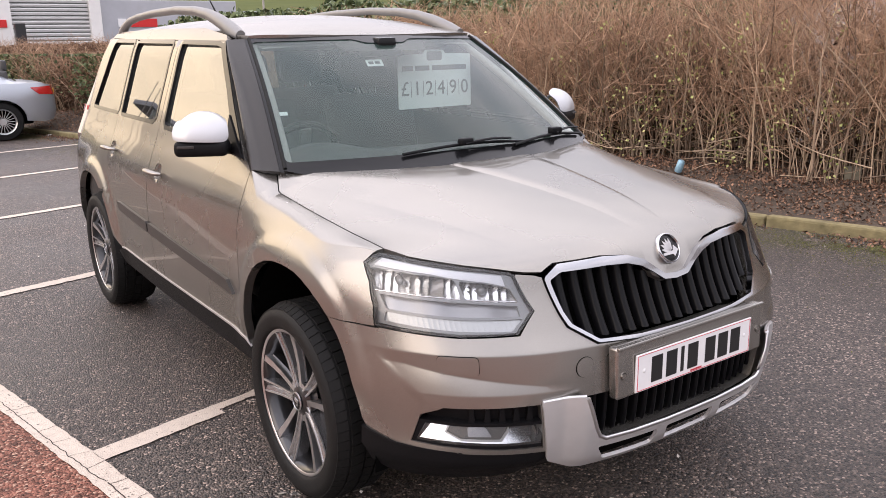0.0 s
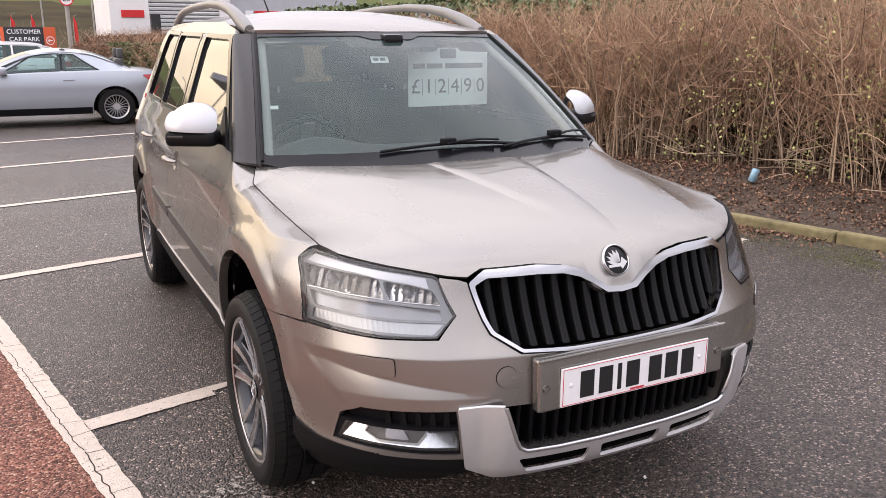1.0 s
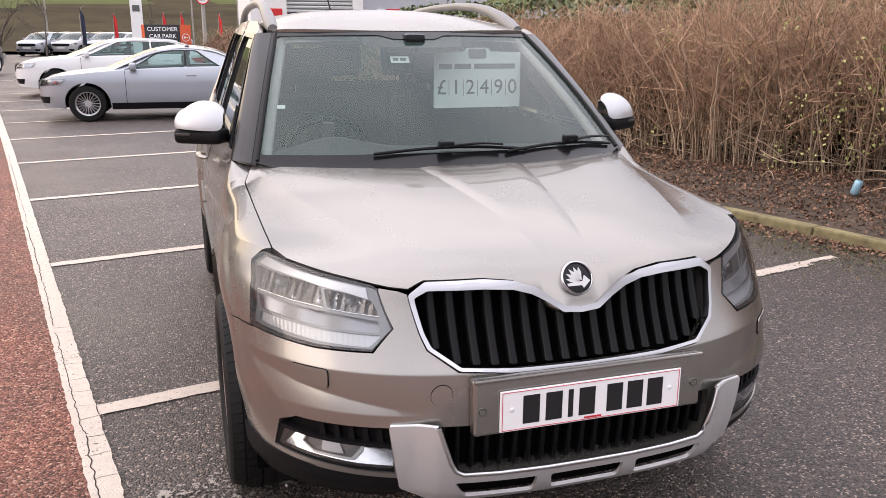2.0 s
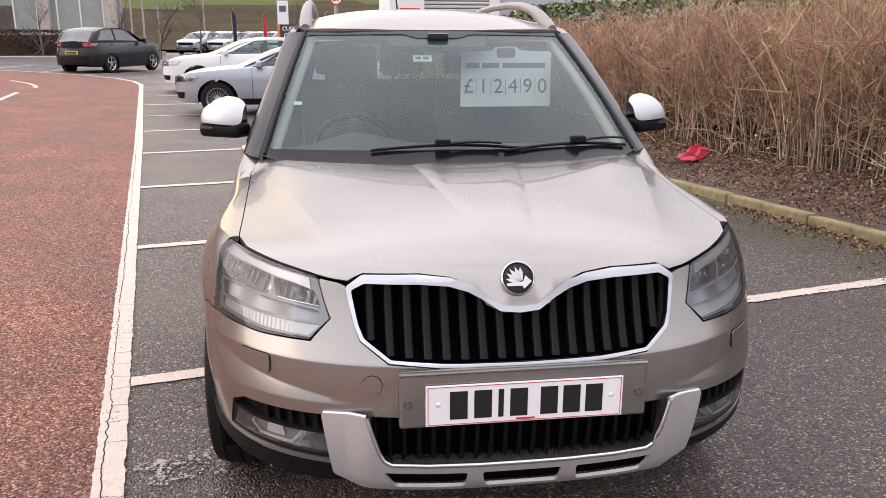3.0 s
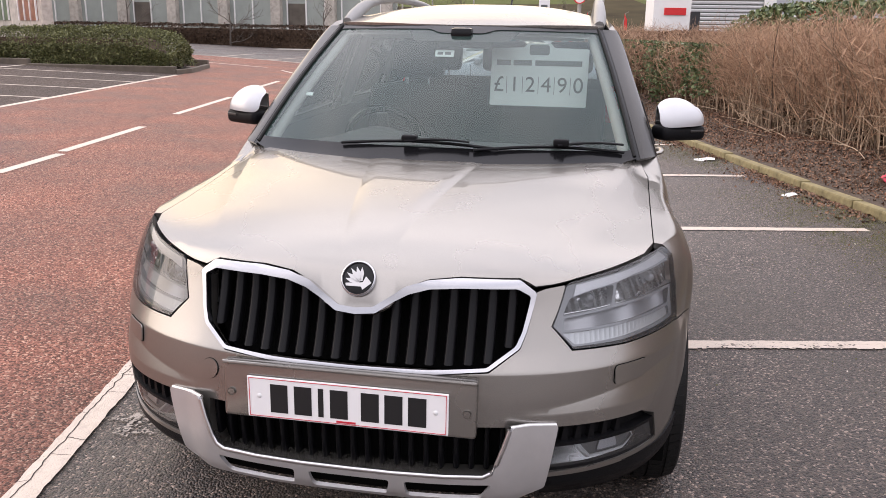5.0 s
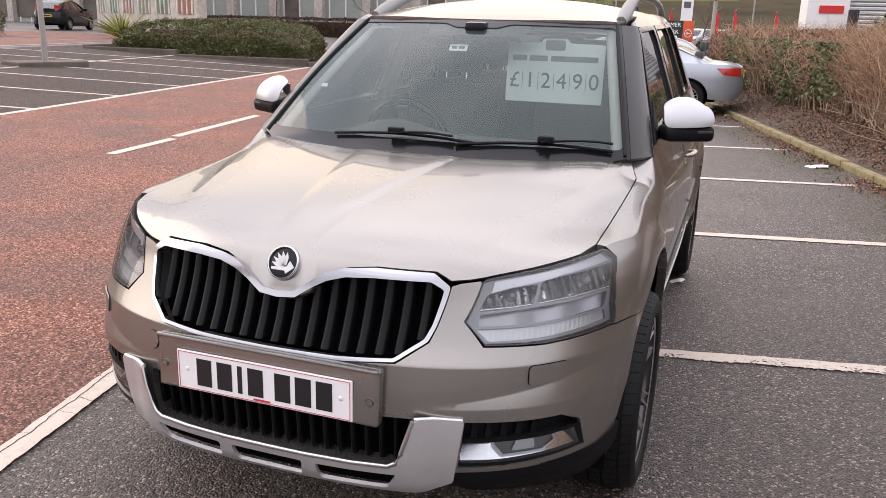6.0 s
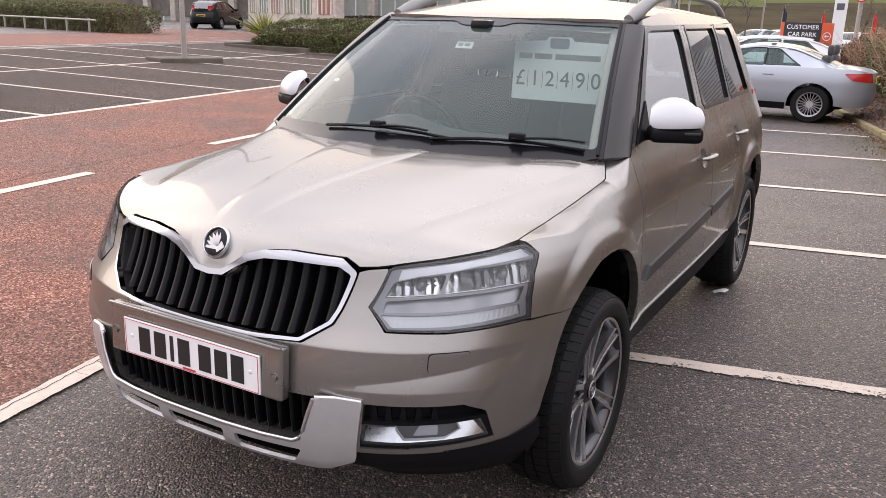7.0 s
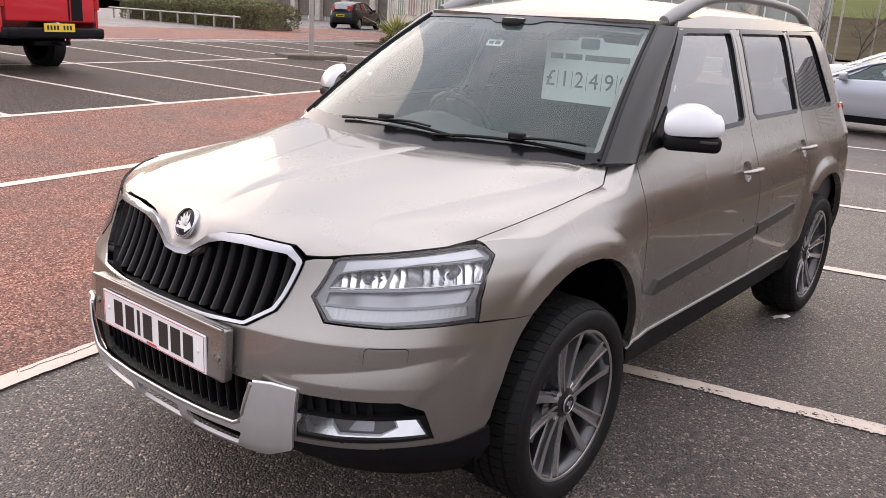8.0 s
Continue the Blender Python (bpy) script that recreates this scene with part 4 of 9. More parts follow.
# flanks
arch_r = arch(2.578, 0.405, 0.780)
F_WIN = [(0.60, 1.088), (0.66, 1.155), (0.80, 1.29), (0.985, 1.452), (1.04, 1.460), (1.475, 1.468), (1.482, 1.455), (1.440, 1.128), (1.415, 1.108), (1.0, 1.096)]
R_WIN = [(1.60, 1.118), (1.575, 1.135), (1.607, 1.460), (1.622, 1.470), (2.235, 1.476), (2.245, 1.46), (2.205, 1.124), (2.18, 1.117)]
Q_WIN = [(2.285, 1.120), (2.268, 1.135), (2.318, 1.468), (2.335, 1.478), (2.76, 1.482), (2.785, 1.47), (2.905, 1.135), (2.895, 1.120)]


def qy(pts):
    return [(q_of_y(y), z) for y, z in pts]


def grow(poly, d):
    """Moves an outline outwards by d."""
    c = np.mean(poly, axis=0)
    out, n = [], len(poly)
    for i in range(n):
        p0, p, p1 = (np.array(poly[k % n], float) for k in (i - 1, i, i + 1))
        t = (p1 - p0) / (np.linalg.norm(p1 - p0) + 1e-9)
        m = np.array([-t[1], t[0]])
        if np.dot(m, p - c) < 0:
            m = -m
        out.append(tuple(p + m * d))
    return out


def handle_bm(side):
    """A bow handle over its recess."""
    bow = tube_bm([(0.012, -0.085, 0), (0.034, -0.07, 0.004), (0.044, -0.03, 0.006), (0.046, 0.02, 0.006), (0.038, 0.065, 0.004), (0.012, 0.085, 0)], [0.008, 0.012, 0.014, 0.014, 0.012, 0.008], 10, flat=0.8)
    bmesh.ops.scale(bow, vec=(side, 1, 1), verts=bow.verts)
    return bow


for side in (1, -1):
    def flank(q, z, side=side):
        x, y, z = body_skin(np.abs(q), z)
        return side * x, y, z

    low = 0.432
    rear_foot = [(y, z) for y, z in arch_r if y < 2.578 and z > low][:]
    f_door = [(0.412, low), (1.486, low + 0.004), (1.490, 0.8), (1.494, 1.09), (1.528, 1.478), (0.955, 1.470), (0.70, 1.245), (0.47, 1.058), (0.409, 1.038), (0.422, 0.85), (0.412, 0.60)]
    r_lead = [(y - 0.004, z) for y, z in rear_foot if z < 0.70]
    r_door = [(1.490, low + 0.004), (2.10, low + 0.004)] + [(y - 0.012, z) for y, z in r_lead] + [(2.245, 0.80), (2.262, 1.08), (2.285, 1.482), (1.534, 1.478), (1.499, 1.09), (1.495, 0.8)]
    cups = [rounded([(yy - 0.046, zz - 0.046), (yy + 0.046, zz - 0.046), (yy + 0.046, zz + 0.036), (yy - 0.046, zz + 0.036)], 0.044, 6) for yy, zz in ((1.36, 0.918), (2.185, 0.945))]
    d1 = sheet("front_door", flank, qy(f_door), BEIGE, car, holes=[qy(F_WIN), qy(cups[0])], step=0.035, thick=0.025, **CORE)
    d2 = sheet("rear_door", flank, qy(r_door), BEIGE, car, holes=[qy(R_WIN), qy(cups[1])], step=0.035, thick=0.025, **CORE)
    back = [(y, z) for y, z in arch_r if z >= 0.70 or y > 2.578]
    quarter = ([(2.205, 0.72)] + back + [(2.985, 0.40), (3.12, 0.42), (3.24, 0.60), (3.25, 0.9), (3.17, 1.12), (3.02, 1.40), (2.94, 1.50), (2.289, 1.486), (2.266, 1.08), (2.250, 0.80)])
    sheet("rear_wing", flank, qy(quarter), BEIGE, car, holes=[qy(Q_WIN)], step=0.035, thick=0.03, extra=arch_rows(2.578, 0.405, 0.445), **CORE)
    # roof side member over the doors
    sheet("roof_side", flank, qy([(0.955, 1.473), (1.528, 1.481), (2.289, 1.489), (2.94, 1.503), (2.90, 1.535), (2.0, 1.538), (1.3, 1.528), (1.0, 1.496)]), BEIGE, car, step=0.03, thick=0.02, **CORE)
    for win, glass, door in ((F_WIN, SIDE_GLASS, d1), (R_WIN, DARK_GLASS, d2), (Q_WIN, DARK_GLASS, car)):
        pane = sheet("window", flank, qy(win), glass, door, step=0.07, flange=False, lift=-0.010, label="tinted side window" if glass is DARK_GLASS else "clear side window", **CORE)
        pane.visible_shadow = False
        sheet("window_seal", flank, qy(grow(win, 0.013)), GLOSS_BLACK, door, holes=[qy(grow(win, -0.006))], step=0.03, thick=0.012, lift=0.002, **CORE)
    sheet("window_corner", flank, qy([(0.50, 1.064), (0.575, 1.086), (0.655, 1.165), (0.80, 1.303), (0.975, 1.458), (0.955, 1.468), (0.70, 1.243), (0.48, 1.060)]), GLOSS_BLACK, d1, step=0.03, thick=0.006, lift=0.005, **CORE)
    # sill, rubbing strips, handles
    sill = [(q_of_y(y), z) for y, z in ((0.385, 0.400), (0.41, 0.426), (2.08, 0.431), (2.17, 0.40), (2.14, 0.335), (0.42, 0.325))]
    sheet("sill", flank, sill, BLACK, car, step=0.05, thick=0.10, lift=-0.004, **CORE)
    sheet("front_lip", flank, [(q_of_y(0.372), 0.404), (q_of_y(0.40), 0.433), (q_of_y(2.09), 0.438), (q_of_y(2.09), 0.431), (q_of_y(0.41), 0.424)], SATIN, car, step=0.04, thick=0.008, lift=0.004, **CORE)
    strip_f = [(0.472, 0.578), (0.53, 0.622), (1.470, 0.672), (1.480, 0.664), (1.480, 0.628), (1.470, 0.622), (0.50, 0.572)]
    strip_r = [(1.502, 0.664), (1.512, 0.674), (1.985, 0.694), (2.03, 0.690), (2.00, 0.652), (1.512, 0.624), (1.502, 0.63)]
    sheet("rubbing_strip", flank, qy(strip_f), STRIP, d1, step=0.03, thick=0.016, lift=0.012, label="dark grey rubbing strip", **CORE)
    sheet("rubbing_strip", flank, qy(strip_r), STRIP, d2, step=0.03, thick=0.016, lift=0.012, label="dark grey rubbing strip", **CORE)
    for yy, zz, door in ((1.36, 0.918, d1), (2.185, 0.945, d2)):
        x0 = float(side_x(np.array(yy), np.array(zz)))
        cup = cups[0] if door is d1 else cups[1]

        def dish(q, z, flank=flank, mid=(q_of_y(yy), zz - 0.005), side=side):
            x, y, z = flank(q, z)
            r = np.clip(((q - mid[0]) / 0.047) ** 2 + ((z - mid[1]) / 0.042) ** 2, 0, 1)
            return x - side * 0.024 * (1 - r) ** 0.7, y, z
        sheet("handle_recess", dish, qy(cup), BEIGE, door, step=0.010, thick=0.004, lift=-0.001, flange=False, **CORE)
        bm = handle_bm(side)
        bmesh.ops.transform(bm, matrix=Matrix.Translation((side * (x0 + 0.000), yy, zz)) @ Euler((0, 0, 0)).to_matrix().to_4x4(), verts=bm.verts)
        part("door_handle", bm, BEIGE, door, smooth_angle=60)


# windscreen and its pillars
def screen_skin(u, t):
    u, t = np.asarray(u, float), np.asarray(t, float)
    x = u * (0.722 + (0.560 - 0.722) * t)
    y = (0.085 + 0.215 * u ** 2) * (1 - t) + (0.835 + 0.085 * u ** 2) * t
    z = (1.040 - 0.012 * u ** 2) * (1 - t) + (1.482 - 0.006 * u ** 2) * t
    bow = 0.020 * np.sin(math.pi * np.clip(t, 0, 1))
    return x, y - bow * 0.5, z + bow * 0.86


SCREEN = dict(core=(0, 1.4, 0.8))
screen = sheet("windscreen", screen_skin, [(-1.0, 0.015), (-0.93, -0.01), (-0.80, -0.10), (0.80, -0.10), (0.93, -0.01), (1.0, 0.015), (0.995, 0.998), (-0.995, 0.998)], SCREEN_GLASS, car, step=0.09, flange=False, **SCREEN)
screen.visible_shadow = False
sheet("windscreen_border", screen_skin, [(-1.0, 0.01), (-0.93, -0.015), (-0.80, -0.11), (0.80, -0.11), (0.93, -0.015), (1.0, 0.01), (0.995, 1.0), (-0.995, 1.0)], GLOSS_BLACK, car, holes=[rounded([(-0.982, 0.055), (0.982, 0.055), (0.978, 0.965), (0.25, 0.965), (0.16, 0.925), (-0.16, 0.925), (-0.25, 0.965), (-0.978, 0.965)], 0.03)], step=0.04, thick=0.004, lift=0.003, flange=False, label="black ceramic windscreen border", **SCREEN)
for side in (1, -1):
    def pillar(u, t, side=side):
        u, t = np.asarray(u, float), np.asarray(t, float)
        x0, y0, z0 = screen_skin(np.ones_like(t), t)
        yd = 0.425 + (0.965 - 0.425) * t
        zd = 1.045 + (1.474 - 1.045) * t + 0.012 * np.sin(math.pi * np.clip(t, 0, 1))
        xd = side_x(yd, zd)
        w = np.sin(u * math.pi / 2)
        k = 1 - np.cos(u * math.pi / 2)
        x, y, z = x0 + (xd - x0) * w, y0 + (yd - y0) * (0.45 * w + 0.55 * k), z0 + (zd - z0) * w
        return side * x, y, z
    sheet("windscreen_pillar", pillar, [(0.10, 0.0), (0.965, -0.03), (0.965, 1.0), (0.10, 1.0)], PILLAR, car, step=0.05, thick=0.012, lift=0.003, label="dark grey windscreen pillar", core=(0, 1.3, 0.9))
    sheet("pillar_seal", pillar, [(-0.02, 0.0), (0.09, 0.0), (0.09, 1.0), (-0.02, 1.0)], GLOSS_BLACK, car, step=0.05, thick=0.012, lift=0.002, core=(0, 1.3, 0.9))
    edge = [tuple(float(c) for c in screen_skin(np.array(side * 0.992), np.array(tt))) for tt in np.linspace(0.02, 1.0, 14)]
    part("screen_seal", tube_bm([(x, y - 0.003, z + 0.003) for x, y, z in edge], 0.0065, 8), RUBBER, car, smooth_angle=70)
    sheet("pillar_edge", pillar, [(0.975, -0.02), (1.03, -0.02), (1.03, 1.0), (0.975, 1.0)], GLOSS_BLACK, car, step=0.05, thick=0.012, lift=0.001, core=(0, 1.3, 0.9))

ROOF_C = curve([0.80, 0.95, 1.10, 1.30, 1.60, 2.20, 2.80, 3.10], [1.478, 1.516, 1.546, 1.573, 1.592, 1.590, 1.565, 1.535])
ROOF_E = curve([0.80, 0.95, 1.3, 2.0, 2.9, 3.1], [1.478, 1.492, 1.520, 1.530, 1.528, 1.51])


def roof_skin(x, y):
    x, y = np.asarray(x, float), np.asarray(y, float)
    xe = np.interp(y, [0.8, 0.95, 1.4, 2.9, 3.1], [0.555, 0.575, 0.585, 0.545, 0.52])
    r = np.abs(x) / xe
    zc, ze = ROOF_C(y), ROOF_E(y)
    return x, y, zc - (zc - ze) * r ** 2.8


sheet("roof", roof_skin, mirrored([(0.0, 0.838), (0.20, 0.845), (0.40, 0.875), (0.553, 0.922), (0.580, 1.0), (0.585, 1.3), (0.575, 2.0), (0.543, 2.9), (0.50, 3.08), (0.0, 3.10)]), BEIGE, car, step=0.05, thick=0.02, core=(0, 1.8, 0.5))


def rail_pts(side):
    ys = [0.99, 1.08, 1.20, 1.34, 1.52, 1.80, 2.20, 2.50, 2.68, 2.80, 2.86, 2.90]
    zs = [1.490, 1.516, 1.553, 1.585, 1.607, 1.621, 1.619, 1.608, 1.592, 1.562, 1.538, 1.505]
    xs = np.interp(ys, [1.1, 1.5, 2.9], [0.558, 0.548, 0.518])
    return [(side * x, y, z) for x, y, z in zip(xs, ys, zs)]


for side in (1, -1):
    part("roof_rail", tube_bm(rail_pts(side), [0.022, 0.029, 0.027, 0.023, 0.020, 0.018, 0.018, 0.018, 0.019, 0.022, 0.024, 0.023], 12, flat=1.1), RAIL, car, "satin grey roof rail", smooth_angle=60)
part("aerial", tube_bm([(0, 2.62, 1.57), (0, 2.66, 1.60), (0, 2.90, 1.80)], [0.012, 0.006, 0.003], 8), BLACK, car)


# tail
def tail_skin(x, z):
    x, z = np.asarray(x, float), np.asarray(z, float)
    y = np.interp(z, [0.3, 0.45, 0.6, 0.95, 1.10, 1.52], [3.25, 3.33, 3.335, 3.29, 3.24, 3.05])
    return x, y - 0.16 * (np.abs(x) / 0.75) ** 3, z


tail_half = [(0, 0.36), (0.74, 0.36), (0.80, 0.6), (0.79, 0.95), (0.72, 1.12), (0.56, 1.50), (0, 1.525)]
tail_win = mirrored([(0, 1.14), (0.58, 1.14), (0.50, 1.44), (0, 1.455)])
gate = sheet("tailgate", tail_skin, mirrored(tail_half), BEIGE, car, holes=[tail_win], step=0.07, thick=0.03, core=(0, 1.5, 0.8))
rear_pane = sheet("rear_window", tail_skin, tail_win, SIDE_GLASS, gate, step=0.1, flange=False, lift=-0.006, core=(0, 1.5, 0.8))
rear_pane.visible_shadow = False
for side in (1, -1):
    part("tail_lamp", box_bm((0.10, 0.13, 0.26), (side * 0.675, 3.12, 0.99), 0.03), RED_LENS, car, "red tail lamp", smooth_angle=50)


# wheels
def make_wheel(name):
    """A broad tyre with shoulder blocks, on an alloy of five paired spokes; its outer face looks to +x."""
    hub = new(name)
    R, w = 0.330, 0.112
    tyre = lathe_bm([(0.244, -w + 0.006), (0.262, -w - 0.004), (0.285, -w - 0.006), (0.308, -w + 0.004), (0.317, -w + 0.018), (R - 0.008, -w + 0.045), (R - 0.008, w - 0.045),
                     (0.317, w - 0.018), (0.308, w - 0.004), (0.296, w + 0.004), (0.285, w + 0.006), (0.266, w + 0.003), (0.254, w + 0.001), (0.248, w - 0.004), (0.244, w - 0.012), (0.236, w - 0.03), (0.236, -w + 0.03), (0.244, -w + 0.006)], 72)
    part("tyre", tyre, RUBBER, hub, "black road tyre", smooth_angle=35)
    # tread: four grooved ribs of raised blocks
    vs, fs = [], []
    for x0, x1, count, r_in, r_out in ((-0.107, -0.074, 64, 0.310, 0.3255), (-0.066, -0.024, 56, 0.318, R), (-0.017, 0.017, 50, 0.320, R), (0.024, 0.066, 56, 0.318, R), (0.074, 0.107, 64, 0.310, 0.3255)):
        for i in range(count):
            a0, a1 = 2 * math.pi * i / count, 2 * math.pi * (i + 0.90) / count
            skew = 0.018 * (1 if x0 > 0 else -1)
            o = len(vs)
            for x, rr_out in ((x0, r_out - (0.012 if x0 < -0.07 else 0.0)), (x1, r_out - (0.012 if x1 > 0.1 else 0.0))):
                for a in (a0, a1):
                    aa = a + skew * (x - x0) / (x1 - x0)
                    vs += [(x, r_in * math.sin(aa), r_in * math.cos(aa)), (x, rr_out * math.sin(aa), rr_out * math.cos(aa))]
            fs += [(o + 1, o + 3, o + 7, o + 5), (o, o + 1, o + 5, o + 4), (o + 2, o + 6, o + 7, o + 3), (o, o + 2, o + 3, o + 1), (o + 4, o + 5, o + 7, o + 6)]
    tagged(put("tread", mesh_from("tread", vs, fs, RUBBER), hub), kind="stuff")
    rim = lathe_bm([(0.216, -0.09), (0.200, -0.08), (0.192, 0.02), (0.196, 0.062), (0.204, 0.088), (0.213, 0.098), (0.221, 0.102), (0.224, 0.098), (0.222, 0.09)], 72)
    part("rim", rim, RIM_DARK, hub, "anthracite alloy rim", smooth_angle=40)
    part("rim_lip", lathe_bm([(0.213, 0.100), (0.2165, 0.1035), (0.2215, 0.1035), (0.2235, 0.100)], 72), RIM_BRIGHT, hub, "bright machined rim lip", smooth_angle=50)
    part("brake_disc", lathe_bm([(0.0, -0.005), (0.14, -0.005), (0.14, 0.008), (0.075, 0.008), (0.07, 0.03), (0.0, 0.03)], 40), RIM_BRIGHT, hub, smooth_angle=30)
    part("inner_drum", lathe_bm([(0.0, -0.06), (0.205, -0.06), (0.205, -0.05)], 32), LINER_SHADE, hub)
    for i in range(5):
        a = 2 * math.pi * i / 5 + 0.31
        rot = Euler((a, 0, 0)).to_matrix()

        def arm(rows, deep, dish=0.0):
            """A bar along the spoke: rows of (radius, offset, half width, height)."""
            vs, fs = [], []
            for r, c, h, x in rows:
                vs += [rot @ Vector(p) for p in ((x - deep, c - h * 1.15, r), (x, c - h, r), (x - dish, c, r), (x, c + h, r), (x - deep, c + h * 1.15, r))]
            for k in range(len(rows) - 1):
                for j in range(4):
                    o = 5 * k + j
                    fs.append((o, o + 1, o + 6, o + 5))
            return vs, fs
        # a pair of blades that part towards the rim: one broad and painted, one slim and machined
        broad = [(0.034, -0.012, 0.010, 0.074), (0.075, -0.019, 0.0110, 0.076), (0.12, -0.027, 0.0130, 0.080), (0.165, -0.035, 0.0155, 0.088), (0.212, -0.043, 0.0185, 0.099)]
        sp = put("spoke", mesh_from("spoke", *arm(broad, 0.045, 0.006), ALLOY, False), hub, "grey alloy spoke with machined edges")
        for s in (-1, 1):
            edge = [(r, c + s * h, 0.0030, x + 0.0012) for r, c, h, x in broad]
            put("blade", mesh_from("blade", *arm(edge, 0.004), RIM_BRIGHT, False), sp, "bright machined spoke edge")
        slim = [(0.034, 0.014, 0.008, 0.074), (0.075, 0.024, 0.0085, 0.076), (0.12, 0.035, 0.0092, 0.080), (0.165, 0.046, 0.0105, 0.088), (0.212, 0.057, 0.0125, 0.099)]
        put("blade", mesh_from("blade", *arm(slim, 0.042), RIM_BRIGHT, False), sp, "bright machined spoke blade")
        put("web", mesh_from("web", *arm([(r, c + 0.010, h * 0.9, x - 0.018) for r, c, h, x in slim], 0.02), RIM_DARK, False), sp)
        put("web", mesh_from("web", *arm([(0.034, 0.0, 0.012, 0.062), (0.10, 0.002, 0.016, 0.060)], 0.02), RIM_DARK, False), sp)
        a2 = a + math.pi / 5
        part("wheel_bolt", tube_bm([(0.05, 0.056 * math.sin(-a2), 0.056 * math.cos(a2)), (0.074, 0.056 * math.sin(-a2), 0.056 * math.cos(a2))], 0.010, 6), RIM_BRIGHT, hub)
    part("hub_plate", lathe_bm([(0.0, 0.082), (0.034, 0.081), (0.040, 0.076), (0.062, 0.068), (0.066, 0.045)], 40), RIM_DARK, hub, smooth_angle=40)
    part("hub_cap", lathe_bm([(0.0, 0.088), (0.026, 0.088), (0.0285, 0.084)], 32), GLOSS_BLACK, hub, "black hub cap with a silver emblem", smooth_angle=40)
    part("hub_emblem", join_bm(lathe_bm([(0.0285, 0.086), (0.0285, 0.089), (0.025, 0.090), (0.0245, 0.0885)], 32), box_bm((0.003, 0.012, 0.022), (0.0890, 0.002, 0.0), 0.001), box_bm((0.003, 0.024, 0.006), (0.0890, 0, -0.008), 0.001)), RIM_BRIGHT, hub)
    # the alloy fills a 17-inch rim
    for ob in [c for c in hub.children if not c.name.startswith(("tyre", "tread"))]:
        for o in (ob, *ob.children):
            for v in o.data.vertices:
                v.co.y, v.co.z = v.co.y * 1.10, v.co.z * 1.10
    return hub


first = make_wheel("wheel")
spots = [(0.778, 0.0, 0), (0.742, 2.565, 0), (-0.778, 0.0, 180), (-0.742, 2.565, 180)]
wheels = [first] + [copy_thing(first, pose(0, 0, 0)) for _ in spots[1:]]
for ob, (x, y, turn) in zip(wheels, spots):
    ob.parent = car
    ob.matrix_basis = pose(x, y, 0.328, random.uniform(0, 70), 0, turn)
    if not ob.name.startswith("wheel"):
        ob.name = "wheel"


# dark tub: wheel housings, floor
def tub():
    bms = [box_bm((1.24, 3.5, 0.16), (0, 1.25, 0.36), 0.03), box_bm((1.2, 0.30, 0.42), (0, -0.52, 0.50), 0.04), box_bm((1.05, 0.9, 0.10), (0, -0.05, 0.78), 0.02), box_bm((1.2, 0.25, 0.4), (0, 3.08, 0.55), 0.03)]
    for y0 in (0.0, 2.578):
        for s in (-1, 1):
            bm = bmesh.new()
            rows = []
            for i in range(19):
                t = math.pi * (-0.06 + 1.12 * i / 18)
                yy, zz = y0 - 0.43 * math.cos(t), 0.335 + 0.475 * math.sin(t)
                rows.append((bm.verts.new((s * 0.50, yy, zz)), bm.verts.new((s * (0.78 if y0 > 1 else 0.825), yy, zz))))
            for (a, b), (c, d) in zip(rows, rows[1:]):
                bm.faces.new((a, b, d, c))
            bm.faces.new([r[0] for r in rows])
            bms.append(bm)
    return join_bm(*bms)


part("underbody", tub(), LINER_SHADE, car, "dark underbody and wheel housings")


